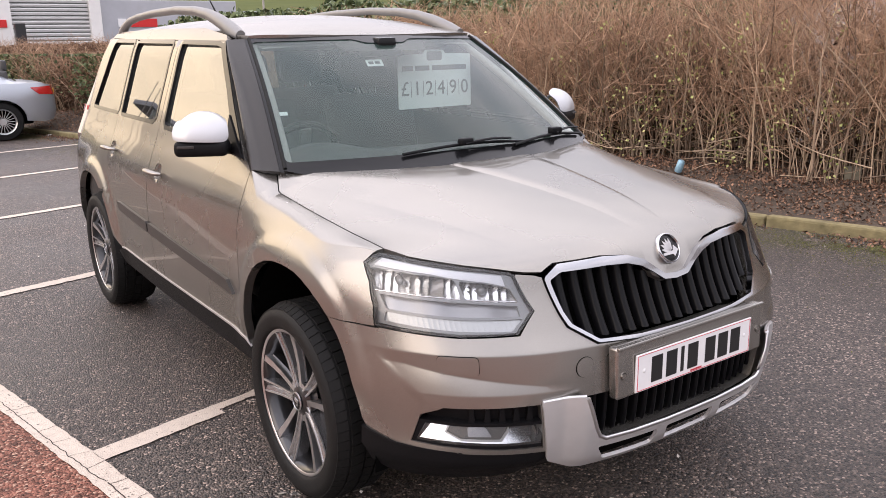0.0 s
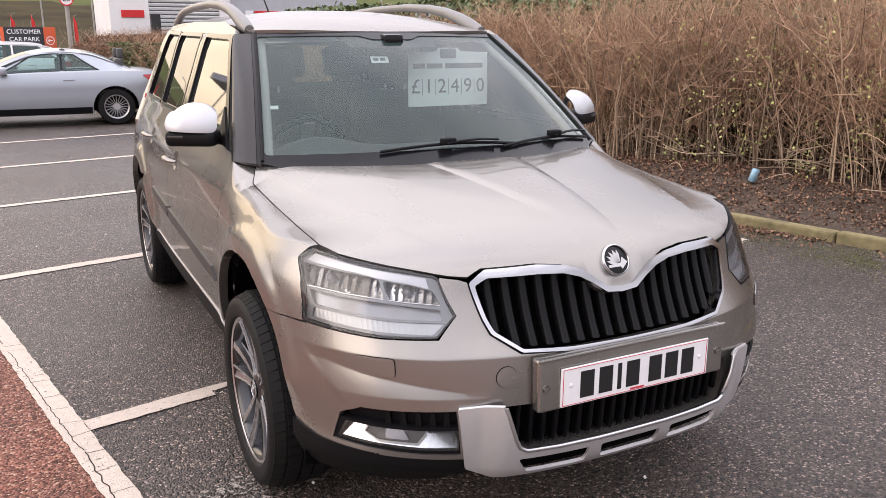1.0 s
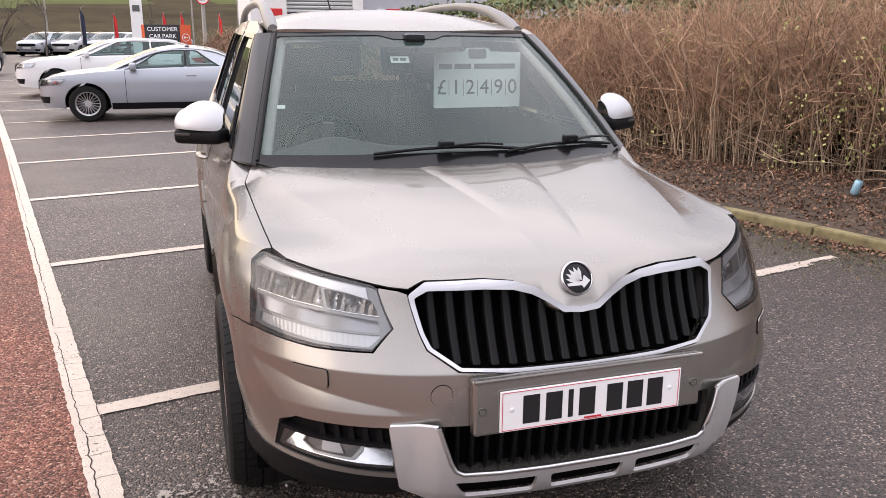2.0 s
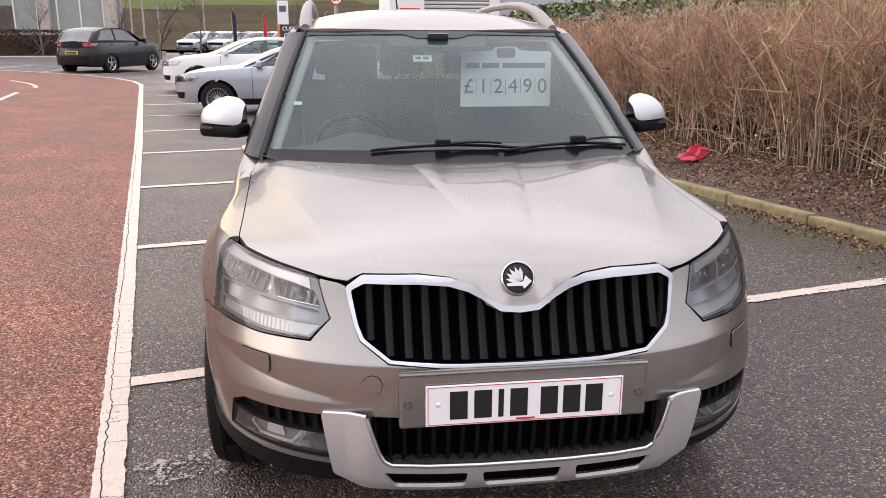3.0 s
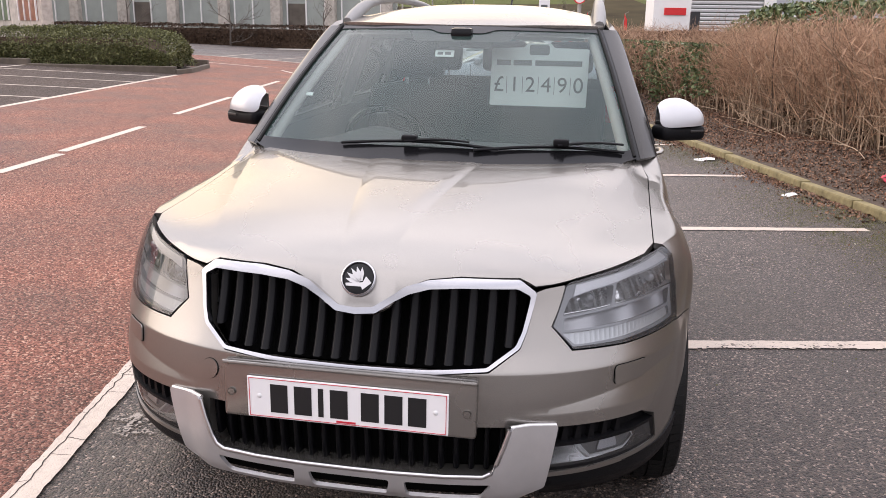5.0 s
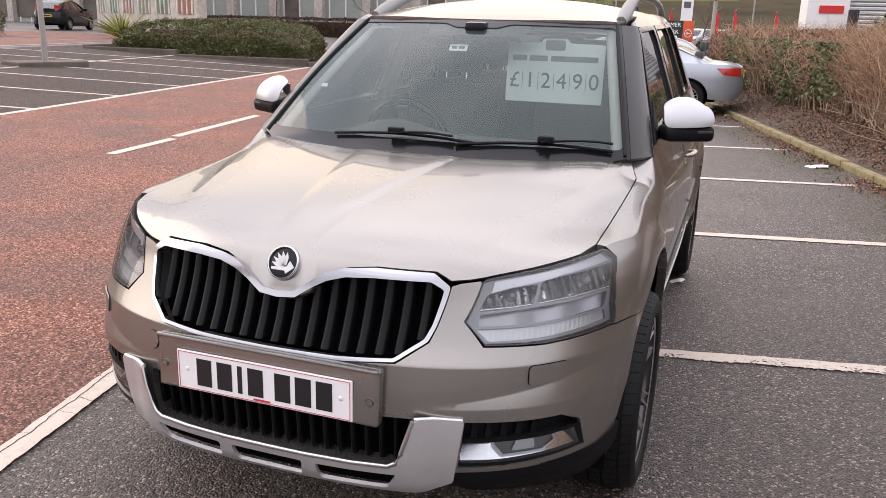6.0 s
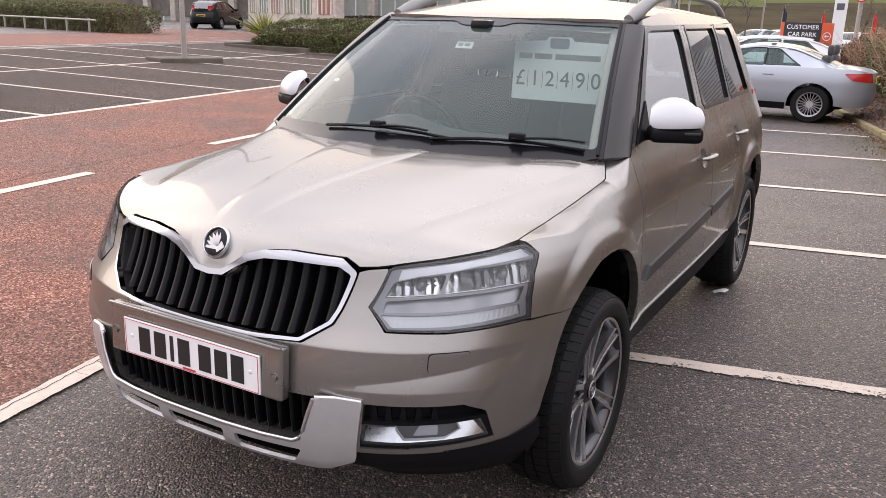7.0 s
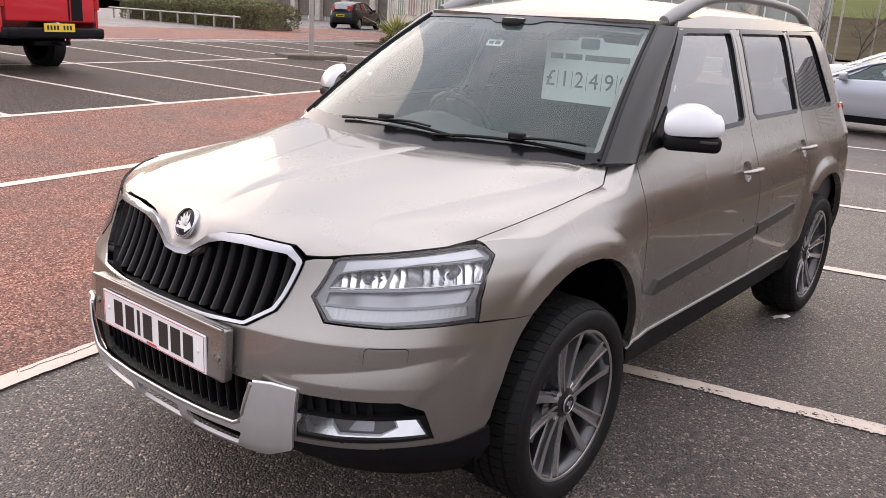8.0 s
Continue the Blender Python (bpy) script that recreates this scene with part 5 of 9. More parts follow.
# lamps in the nose
for side in (1, -1):
    def flank(q, z, side=side):
        x, y, z = body_skin(np.abs(q), z)
        return side * x, y, z
    lamp = sheet("headlamp", flank, lamp_outline, LAMP_GLASS, car, step=0.04, thick=0.0, flange=False, lift=0.002, label="clear headlamp with chrome reflectors", **CORE)
    lamp.visible_shadow = False
    sheet("headlamp_bowl", flank, lamp_outline, LAMP_DARK, lamp, step=0.04, thick=0.0, flange=False, lift=-0.115, **CORE)
    inner = grow(lamp_outline, -0.0032)
    sheet("headlamp_rim", flank, lamp_outline, BLACK, lamp, holes=[inner], step=0.02, thick=0.012, lift=0.0005, **CORE)
    # a pale shroud above, two stepped reflectors side by side, a ledge, two dark bowls under it and the indicator
    outer = nose([(0.652, 0.789), (0.806, 0.801), (0.814, 0.838), (0.800, 0.862), (0.700, 0.850), (0.656, 0.842)])
    inner_cup = nose([(0.520, 0.776), (0.644, 0.788), (0.649, 0.838), (0.590, 0.830), (0.536, 0.816)])
    bowls = nose([(0.526, 0.743), (0.66, 0.746), (0.803, 0.756), (0.806, 0.794), (0.655, 0.783), (0.526, 0.770)])
    strip = rounded(nose([(0.522, 0.737), (0.66, 0.739), (0.806, 0.748), (0.812, 0.722), (0.68, 0.711), (0.556, 0.709)]), 0.005, 2)
    sheet("bezel", flank, grow(lamp_outline, -0.0065), LAMP_GREY, lamp, holes=[rounded(outer, 0.012, 3), rounded(inner_cup, 0.010, 3), rounded(bowls, 0.006, 2), strip], step=0.02, thick=0.022, lift=-0.014, label="dark grey inner bezel", **CORE)
    tops = [over_lamp(x) for x in (0.545, 0.60, 0.66, 0.72, 0.765)]
    shroud = [(q, z - 0.010) for q, z in tops] + nose([(0.792, 0.868), (0.702, 0.854), (0.662, 0.844), (0.590, 0.832), (0.545, 0.820)])
    sheet("shroud", flank, shroud, LAMP_SHROUD, lamp, step=0.012, thick=0.016, lift=-0.010, label="pale grey shroud over the reflectors", **CORE)
    for cup, wide in ((outer, 0.0125), (inner_cup, 0.0105)):
        cen = np.mean(cup, axis=0)

        def facets(q, z, cen=cen, flank=flank, wide=wide, side=side):
            """Upright steps, each tilted its own way, on a shallow dish."""
            x, y, zz = flank(q, z)
            k = np.floor((q - cen[0]) / wide)
            f = (q - cen[0]) / wide - k
            dip = 0.016 * np.clip(1 - ((q - cen[0]) / 0.10) ** 2, 0, 1) + (0.50 + 0.30 * np.sin(k * 2.7)) * (z - cen[1] + 0.042) + 0.0045 * (0.5 + 0.5 * np.sin(k * 4.3)) + 0.004 * f
            return x - side * 0.30 * dip, y + 0.9 * dip, zz
        steps = [(cen[0] + wide * (k + o), z) for k in range(-9, 10) for o in (-0.02, 0.02) for z in np.arange(cen[1] - 0.045, cen[1] + 0.05, 0.012)]
        part_ob = sheet("reflector", facets, grow(rounded(cup, 0.012, 3), 0.003), LAMP_FLUTE, lamp, step=0.010, thick=0.0, flange=False, lift=-0.022, extra=steps, label="stepped chrome reflector", **CORE)
        # a round bulb shield stands in the reflector's middle
        cq = np.array(flank(np.array(cen[0]), np.array(cen[1] - 0.010)))
        part("bulb", tube_bm([(cq[0] - side * 0.022, cq[1] + 0.066, cq[2]), (cq[0] - side * 0.012, cq[1] + 0.040, cq[2] - 0.001), (cq[0] - side * 0.009, cq[1] + 0.036, cq[2] - 0.001)], [0.011, 0.0115, 0.006], 14), LAMP_GREY, part_ob, "grey bulb cap", smooth_angle=60)

    def dished(q, z, flank=flank, side=side):
        """A smooth apron under the reflectors, leaning back, with a shallow hollow below each."""
        x, y, zz = flank(q, z)
        dip = 0.40 * (z - 0.742) + 0.004 * np.cos((q - q_of_x(0.66, 0.77)) * 46)
        return x - side * 0.3 * dip, y + 0.9 * dip, zz
    sheet("bowl", dished, bowls, LAMP_BOWL, lamp, step=0.012, thick=0.0, flange=False, lift=-0.021, label="dark grey lamp apron", **CORE)
    ledge = [np.array(flank(np.array(q), np.array(z))) for q, z in nose([(0.524, 0.7735), (0.60, 0.7795), (0.66, 0.7855), (0.73, 0.7915), (0.806, 0.7975)])]
    part("ledge", tube_bm([(p[0] - side * 0.006, p[1] + 0.018, p[2]) for p in ledge], 0.0022, 6), LAMP_CHROME, lamp, "bright ledge between the reflectors", smooth_angle=60)

    def ribbed(q, z, flank=flank):
        x, y, zz = flank(q, z)
        return x, y + 0.0005 * np.sin(q * 420) + 0.12 * (zz - 0.715), zz
    sheet("indicator", ribbed, strip, RIBBED, lamp, step=0.0055, thick=0.0, flange=False, lift=-0.020, label="ribbed clear indicator strip", **CORE)
    # fog lamp under a vent
    pocket = nose(grow(FOG, 0.008))
    vent = sheet("fog_pocket", flank, pocket, LINER_SHADE, car, step=0.04, thick=0, flange=False, lift=-0.075, label="black recessed fog lamp pocket", **CORE)
    sheet("vent_panel", flank, nose([(0.520, 0.510), (0.737, 0.506), (0.768, 0.478), (0.765, 0.462), (0.515, 0.462)]), BLACK, vent, step=0.03, thick=0.02, lift=-0.028, **CORE)
    for k in range(5):
        x = 0.545 + k * 0.034
        q = q_of_x(x, 0.468)
        fin = [(q - 0.005, 0.503), (q + 0.005, 0.503), (q + 0.010, 0.460), (q - 0.010, 0.460)]
        sheet("vent_fin", flank, fin, BLACK, vent, step=0.02, thick=0.02, lift=-0.012, **CORE)
    def tilted(q, z, flank=flank):
        x, y, zz = flank(q, z)
        return x, y + 0.80 * (z - 0.386), zz
    fog = sheet("fog_lamp", tilted, rounded(nose([(0.508, 0.455), (0.768, 0.457), (0.782, 0.394), (0.60, 0.386), (0.505, 0.386)]), 0.006), LAMP_CHROME, car, step=0.03, thick=0.004, lift=-0.010, label="chrome fog lamp housing", **CORE)
    cover_pane = sheet("fog_cover", flank, rounded(nose([(0.508, 0.455), (0.768, 0.457), (0.782, 0.394), (0.60, 0.386), (0.505, 0.386)]), 0.006), LAMP_GLASS, fog, step=0.04, thick=0.0, flange=False, lift=-0.005, label="clear fog lamp cover", **CORE)
    cover_pane.visible_shadow = False
    ring = nose([(0.500, 0.461), (0.775, 0.463), (0.790, 0.390), (0.60, 0.380), (0.500, 0.380)])
    sheet("fog_bezel", flank, ring, BLACK, fog, holes=[nose([(0.511, 0.452), (0.764, 0.454), (0.777, 0.398), (0.60, 0.390), (0.511, 0.390)])], step=0.03, thick=0.03, lift=-0.004, **CORE)
    body = nose([(0.570, 0.449), (0.702, 0.451), (0.716, 0.424), (0.690, 0.404), (0.604, 0.402), (0.580, 0.424)])
    sheet("fog_frame", tilted, body, RIBBED, fog, holes=[grow(body, -0.006)], step=0.012, thick=0.012, lift=0.004, label="clear moulded lamp frame", **CORE)
    sheet("fog_reflector", tilted, grow(body, -0.006), LAMP_DARK, fog, step=0.012, thick=0, flange=False, lift=-0.004, **CORE)
    sheet("fog_lens", tilted, rounded(nose([(0.622, 0.414), (0.674, 0.415), (0.668, 0.438), (0.630, 0.438)]), 0.005), LAMP_BOWL, fog, step=0.012, thick=0.006, lift=0.003, **CORE)
    # headlamp washer cover, towing eye cover on one side
    cover = rounded(nose([(0.655, 0.648), (0.735, 0.649), (0.732, 0.600), (0.655, 0.599)]), 0.012)
    sheet("washer_gap", flank, grow(cover, 0.0013), LINER_SHADE, bumper, step=0.012, thick=0.002, lift=0.0022, **CORE)
    sheet("washer_cover", flank, cover, BEIGE, bumper, step=0.012, thick=0.004, lift=0.0060, **CORE)
eye = [(-(q_of_x(0.392, 0.598) + 0.027 * math.cos(t)), 0.598 + 0.027 * math.sin(t)) for t in np.linspace(0, 2 * math.pi, 29)[:-1]]
sheet("eye_gap", body_skin, grow(eye, 0.0013), LINER_SHADE, bumper, step=0.012, thick=0.002, lift=0.0015, **CORE)
sheet("towing_eye_cover", body_skin, eye, BEIGE, bumper, step=0.012, thick=0.004, lift=0.0045, **CORE)

# skid plate, lower grille, apron
SKID = [(0.0, 0.386), (0.345, 0.388), (0.366, 0.400), (0.378, 0.430), (0.410, 0.527), (0.520, 0.521), (0.506, 0.42), (0.492, 0.340), (0.42, 0.310), (0.25, 0.305), (0.0, 0.304)]
slots = []
for x0, x1 in ((-0.365, -0.145), (-0.108, 0.108), (0.145, 0.365)):
    a = [(x0, 0.365), (x1, 0.365), (x1 - 0.010, 0.318), (x0 + 0.010, 0.318)]
    if x0 < -0.2:
        a = [(x0, 0.368), (x1, 0.365), (x1 - 0.006, 0.318), (x0 + 0.03, 0.322)]
    if x0 > 0.1:
        a = [(x0, 0.365), (x1, 0.368), (x1 - 0.03, 0.322), (x0 + 0.006, 0.318)]
    slots.append(rounded(nose(a), 0.01, 3))


def skid_skin(q, z):
    x, y, zz = body_skin(q, z)
    return x, y - 0.022 * smooth((0.47 - np.abs(x)) / 0.08), zz


skid = sheet("skid_plate", skid_skin, rounded(mirrored(nose(SKID)), 0.008, 2), SATIN, car, holes=slots, step=0.016, thick=0.010, lift=0.012, label="satin silver front skid plate", **CORE)


def on_skid(x, z, out):
    p = [float(c) for c in skid_skin(np.array(q_of_x(x, z) if x else 0.0), np.array(z))]
    return p[0], p[1] - out, p[2]


lip = [on_skid(x, z, 0.010) for x, z in ((0.408, 0.522), (0.394, 0.475), (0.379, 0.428), (0.366, 0.402), (0.345, 0.390), (0.25, 0.388), (0.12, 0.387), (0.0, 0.387))]
lip = lip + [(-x, y, z) for x, y, z in lip[-2::-1]]
part("skid_lip", tube_bm(lip, 0.0065, 8), RIM_BRIGHT, skid, "bright lip round the lower grille", smooth_angle=60)
for s in (1, -1):
    top = [on_skid(s * x, z, 0.004) for x, z in ((0.408, 0.525), (0.45, 0.524), (0.518, 0.519))]
    part("skid_lip", tube_bm(top, 0.0055, 8), RIM_BRIGHT, skid, smooth_angle=60)
# near-black sheets stand in for the shade behind lower grille and slots
sheet("lower_backing", body_skin, mirrored(nose([(0, 0.53), (0.42, 0.53), (0.50, 0.42), (0.46, 0.30), (0, 0.30)])), LINER_SHADE, car, step=0.06, flange=False, lift=-0.05, **CORE)
sheet("slot_backing", body_skin, mirrored(nose([(0, 0.375), (0.40, 0.377), (0.38, 0.312), (0, 0.308)])), LINER_SHADE, skid, step=0.05, flange=False, lift=0.004, **CORE)
slats(curve([0, 0.36, 0.42], [0.380, 0.384, 0.45]), curve([0, 0.42], [0.515, 0.515]), [i * 0.0385 for i in range(-10, 11)], 0.03, 0.014, "slat", skid, 0.018)
apron = mirrored(nose([(0, 0.365), (0.60, 0.370), (0.80, 0.377)]) + [(q_of_y(-0.45, 0.39), 0.390), (q_of_y(-0.412, 0.4), 0.400), (q_of_y(-0.40, 0.34), 0.34), (q_of_y(-0.44, 0.29), 0.29)] + nose([(0.78, 0.262), (0.60, 0.248), (0.3, 0.24), (0, 0.238)]))


def apron_skin(q, z):
    x, y, zz = body_skin(q, z)
    return x, y + 0.014 + 0.05 * smooth((0.34 - zz) / 0.1) + 0.02 * smooth((0.50 - np.abs(x)) / 0.05), zz


sheet("bumper_apron", apron_skin, apron, BLACK, car, step=0.03, thick=0.06, lift=0.010, label="black plastic lower bumper edge", **CORE)

# plate holder, plate, parking sensors; the registration is shown as plain bars
holder = part("plate_holder", box_bm((0.655, 0.035, 0.150), (0, -0.868, 0.575), 0.010, Matrix.Rotation(radians(-3), 4, "X"), 3), BEIGE, car, "beige number plate holder", smooth_angle=40)
part("holder_ledge", box_bm((0.655, 0.012, 0.010), (0, -0.884, 0.648), 0.004), BEIGE, holder)
plate = part("number_plate", box_bm((0.520, 0.006, 0.111), (0, -0.890, 0.562), 0.0025), PLATE, car, "white number plate")
part("plate_border", join_bm(box_bm((0.508, 0.001, 0.0014), (0, -0.8936, 0.6135)), box_bm((0.508, 0.001, 0.0014), (0, -0.8936, 0.5105)), box_bm((0.0014, 0.001, 0.103), (0.254, -0.8936, 0.562)), box_bm((0.0014, 0.001, 0.103), (-0.254, -0.8936, 0.562))), RED_INK, plate)
for x in (-0.175, -0.112, -0.065, -0.018, 0.062, 0.122, 0.182):
    part("character_bar", box_bm((0.014 if x == -0.065 else 0.046, 0.001, 0.077), (x, -0.8937, 0.562), 0.0004), INK, plate)
part("maker_mark", box_bm((0.05, 0.001, 0.005), (0.0, -0.8938, 0.5155)), RED_INK, plate)
for x in (-0.228, 0.228):
    part("plate_screw", lathe_bm([(0.0, 0.003), (0.005, 0.002), (0.007, 0.0)], 14, "z"), WHITE_PLASTIC, plate, smooth_angle=60).matrix_basis = pose(x, -0.893, 0.566, 90)
for side in (1, -1):
    sensor = part("parking_sensor", lathe_bm([(0.0, 0.004), (0.0085, 0.004), (0.0095, 0.0), (0.0105, 0.0), (0.0108, 0.003), (0.0112, -0.002)], 20, "z"), BEIGE, car, "round parking sensor", smooth_angle=40)
    sensor.matrix_basis = pose(side * 0.305, -0.886, 0.568, 90)

# round emblem on the bonnet's nose, drawn as a plain shape
badge = part("emblem", lathe_bm([(0.0, 0.010), (0.038, 0.0095), (0.0405, 0.008), (0.041, 0.000)], 40, "z"), GLOSS_BLACK, car, "round chrome emblem with a plain wing shape", smooth_angle=40)
badge.matrix_basis = pose(0, -0.7625, 0.8525, 62)
part("emblem_ring", lathe_bm([(0.0400, 0.004), (0.0400, 0.012), (0.0420, 0.0140), (0.0448, 0.013), (0.0465, 0.008), (0.0465, -0.006)], 48, "z"), CHROME, badge, smooth_angle=60)
for k in range(5):
    # a fan of plain tapered blades over a broad bar
    a, ln = radians(92 + 18 * k), (0.036, 0.040, 0.042, 0.041, 0.037)[k]
    c, d = Vector((math.cos(a), math.sin(a))), Vector((-math.sin(a), math.cos(a)))
    o = Vector((0.009, -0.014)) + c * 0.007
    poly = [o - d * 0.0030, o + c * ln * 0.6 - d * 0.0056, o + c * ln, o + c * ln * 0.6 + d * 0.0050, o + d * 0.0030]
    part("emblem_blade", outline_bm([tuple(p) for p in poly], 0.0100, 0.0014), SATIN, badge)
part("emblem_bar", outline_bm(rounded([(-0.030, -0.021), (0.010, -0.021), (0.014, -0.029), (0.036, -0.010), (0.020, 0.006), (0.013, -0.010), (-0.032, -0.014)], 0.0015, 2), 0.0100, 0.0016), SATIN, badge)

# mirrors
for side in (1, -1):
    m = new("door_mirror")
    m.parent = car
    m.matrix_basis = pose(side * 0.875, 0.640, 1.137, 0, 0, side * 30)
    tagged(m, "pale silver capped door mirror")

    def cap(u, v, side=side):
        """The cap: u over its width, v from its lower edge over the top to the rear edge."""
        u, v = np.asarray(u, float), np.asarray(v, float)
        t = v * math.pi * 0.5
        hw = 0.100 * (1 - 0.20 * np.clip(v, 0, 1) ** 2)
        h = 0.102 * (1 - 0.34 * np.abs(np.clip(u + 0.12, -1, 1)) ** 2.6)
        d = 0.100 * (1 - 0.35 * np.abs(u) ** 3)
        return side * (u * hw), 0.020 - d * np.cos(t), -0.012 + h * np.sin(t) + 0.004 * u
    sheet("mirror_cap", cap, rounded([(-1, 0.0), (1, 0.0), (1, 1.0), (-1, 1.0)], 0.25, 5), SILVER, m, step=0.10, thick=0.01, core=(0, 0.02, -0.02), label="pale silver mirror cap")
    lowbm = box_bm((0.190, 0.104, 0.058), (0, -0.020, -0.038), 0.026, segments=4)
    part("mirror_base", lowbm, BLACK, m, smooth_angle=60)
    part("mirror_lens", box_bm((0.060, 0.03, 0.010), (side * 0.050, -0.0600, -0.030), 0.003), STRIP, m, "clear repeater lens")
    part("mirror_glass", box_bm((0.150, 0.004, 0.095), (0, 0.026, 0.012), 0.002), MIRROR, m)
    part("mirror_arm", tube_bm([(-side * 0.06, -0.005, -0.042), (-side * 0.095, -0.015, -0.052), (-side * 0.132, -0.03, -0.062)], [0.026, 0.024, 0.032], 10, flat=0.8), BLACK, m, smooth_angle=60).matrix_basis = pose(0, 0, 0, 0, 0, -side * 30)
    # sail panel in the corner of the window
    def flank(q, z, side=side):
        x, y, z = body_skin(np.abs(q), z)
        return side * x, y, z
    sheet("mirror_sail", flank, qy([(0.49, 1.062), (0.66, 1.083), (0.70, 1.20), (0.60, 1.135)]), BLACK, car, step=0.03, thick=0.015, lift=0.010, **CORE)

# cowl and wipers
def cowl_skin(x, d):
    x, d = np.asarray(x, float), np.asarray(d, float)
    y = 0.02 + 0.185 * (np.abs(x) / 0.75) ** 2.2 + d
    return x, y, 1.006 - 0.012 * (np.abs(x) / 0.7) ** 2 + 0.10 * d


sheet("cowl", cowl_skin, [(-0.66, 0.0), (0.66, 0.0), (0.655, 0.10), (-0.655, 0.10)], BLACK, car, step=0.05, thick=0.01, core=(0, 0.3, 0.2), label="black windscreen cowl")
for name, hub_u, t0, tip in (("wiper", -0.10, 0.075, (-0.46, 0.045)), ("wiper", 0.64, 0.075, (0.22, 0.035))):
    def on(u, t, up):
        p, e = np.array(screen_skin(np.array(u), np.array(t))), 1e-3
        return (float(p[0]), float(p[1]) - 0.7 * up, float(p[2]) + 0.72 * up)
    wiper = new("wiper")
    wiper.parent = car
    tagged(wiper, "black windscreen wiper at rest")
    hp = on(hub_u, t0, 0.028)
    part("wiper_head", box_bm((0.055, 0.035, 0.026), hp, 0.008, segments=3), BLACK, wiper, smooth_angle=50)
    ua = np.linspace(hub_u + 0.30, hub_u - 0.02, 6)
    part("wiper_arm", tube_bm([on(u, 0.055 + 0.02 * math.sin((i + 1) * 0.5), 0.030) for i, u in enumerate(ua)], [0.007, 0.007, 0.008, 0.008, 0.009, 0.009], 8, flat=0.6), BLACK, wiper, smooth_angle=60)
    ub = np.linspace(tip[0], min(0.94, tip[0] + 0.80), 14)
    part("wiper_blade", tube_bm([on(u, tip[1] + 0.030 * math.sin(math.pi * i / 13.0), 0.014) for i, u in enumerate(ub)], 0.0065, 6, flat=0.9), BLACK, wiper, smooth_angle=60)

# ---- cabin ----
def dash_skin(x, t):
    x, t = np.asarray(x, float), np.asarray(t, float)
    y = 0.22 + 0.12 * (np.abs(x) / 0.68) ** 2 + 0.62 * t
    hood = 0.055 * np.exp(-((x + 0.36) / 0.17) ** 2) * smooth((t - 0.45) / 0.3)
    z = 1.000 - 0.03 * (np.abs(x) / 0.68) ** 2 + 0.02 * np.sin(t * 3.0) + hood - 0.45 * smooth((t - 0.86) / 0.16) ** 2
    return x, y, z


sheet("dashboard", dash_skin, [(-0.69, 0), (0.69, 0), (0.69, 1.0), (-0.69, 1.0)], CABIN, car, step=0.04, thick=0.02, core=(0, 0.9, 0.2), label="dark grey dashboard")
wheel_m = Matrix.Translation((-0.36, 0.93, 0.955)) @ Matrix.Rotation(radians(-68), 4, "X")
steer = part("steering_wheel", tube_bm([(0.185 * math.cos(t), 0.185 * math.sin(t), 0) for t in np.linspace(0, 2 * math.pi, 41)[:-1]], 0.017, 10, True), GLOSS_BLACK, car, "black steering wheel", smooth_angle=70)
steer.matrix_basis = wheel_m
part("wheel_boss", join_bm(box_bm((0.20, 0.15, 0.05), (0, -0.01, -0.02), 0.03, segments=3), box_bm((0.36, 0.035, 0.02), (0, 0.0, -0.02), 0.008), box_bm((0.05, 0.17, 0.02), (0, -0.09, -0.02), 0.008)), CABIN, steer, smooth_angle=50)


def seat_part(x, y, rear=False):
    w = 0.50 if not rear else 1.24
    seat = new("rear_bench" if rear else "front_seat")
    seat.parent = car
    seat.matrix_basis = pose(x, y, 0.0)
    tagged(seat, "grey fabric rear bench" if rear else "grey fabric front seat")
    tilt = Matrix.Rotation(radians(-14), 4, "X")
    part("cushion", box_bm((w, 0.50, 0.16), (0, -0.28, 0.62), 0.05, segments=3), FABRIC, seat, smooth_angle=60)
    part("backrest", box_bm((w, 0.13, 0.60), (0, 0.04, 0.90), 0.055, tilt, 3), FABRIC, seat, smooth_angle=60)
    for hx in ((0,) if not rear else (-0.40, 0, 0.40)):
        rest = part("headrest", box_bm((0.27, 0.10, 0.18), (hx, 0.135, 1.315), 0.04, tilt, 3), FABRIC, seat, smooth_angle=60)
        for d in (-0.055, 0.055):
            part("headrest_post", tube_bm([(hx + d, 0.105, 1.14), (hx + d, 0.128, 1.26)], 0.007, 8), CHROME, rest)


seat_part(-0.345, 1.42)
seat_part(0.345, 1.42)
seat_part(0.0, 2.30, True)


def lining(x, y):
    a, b, c = roof_skin(x, y)
    return a * 0.95, b, c - 0.045


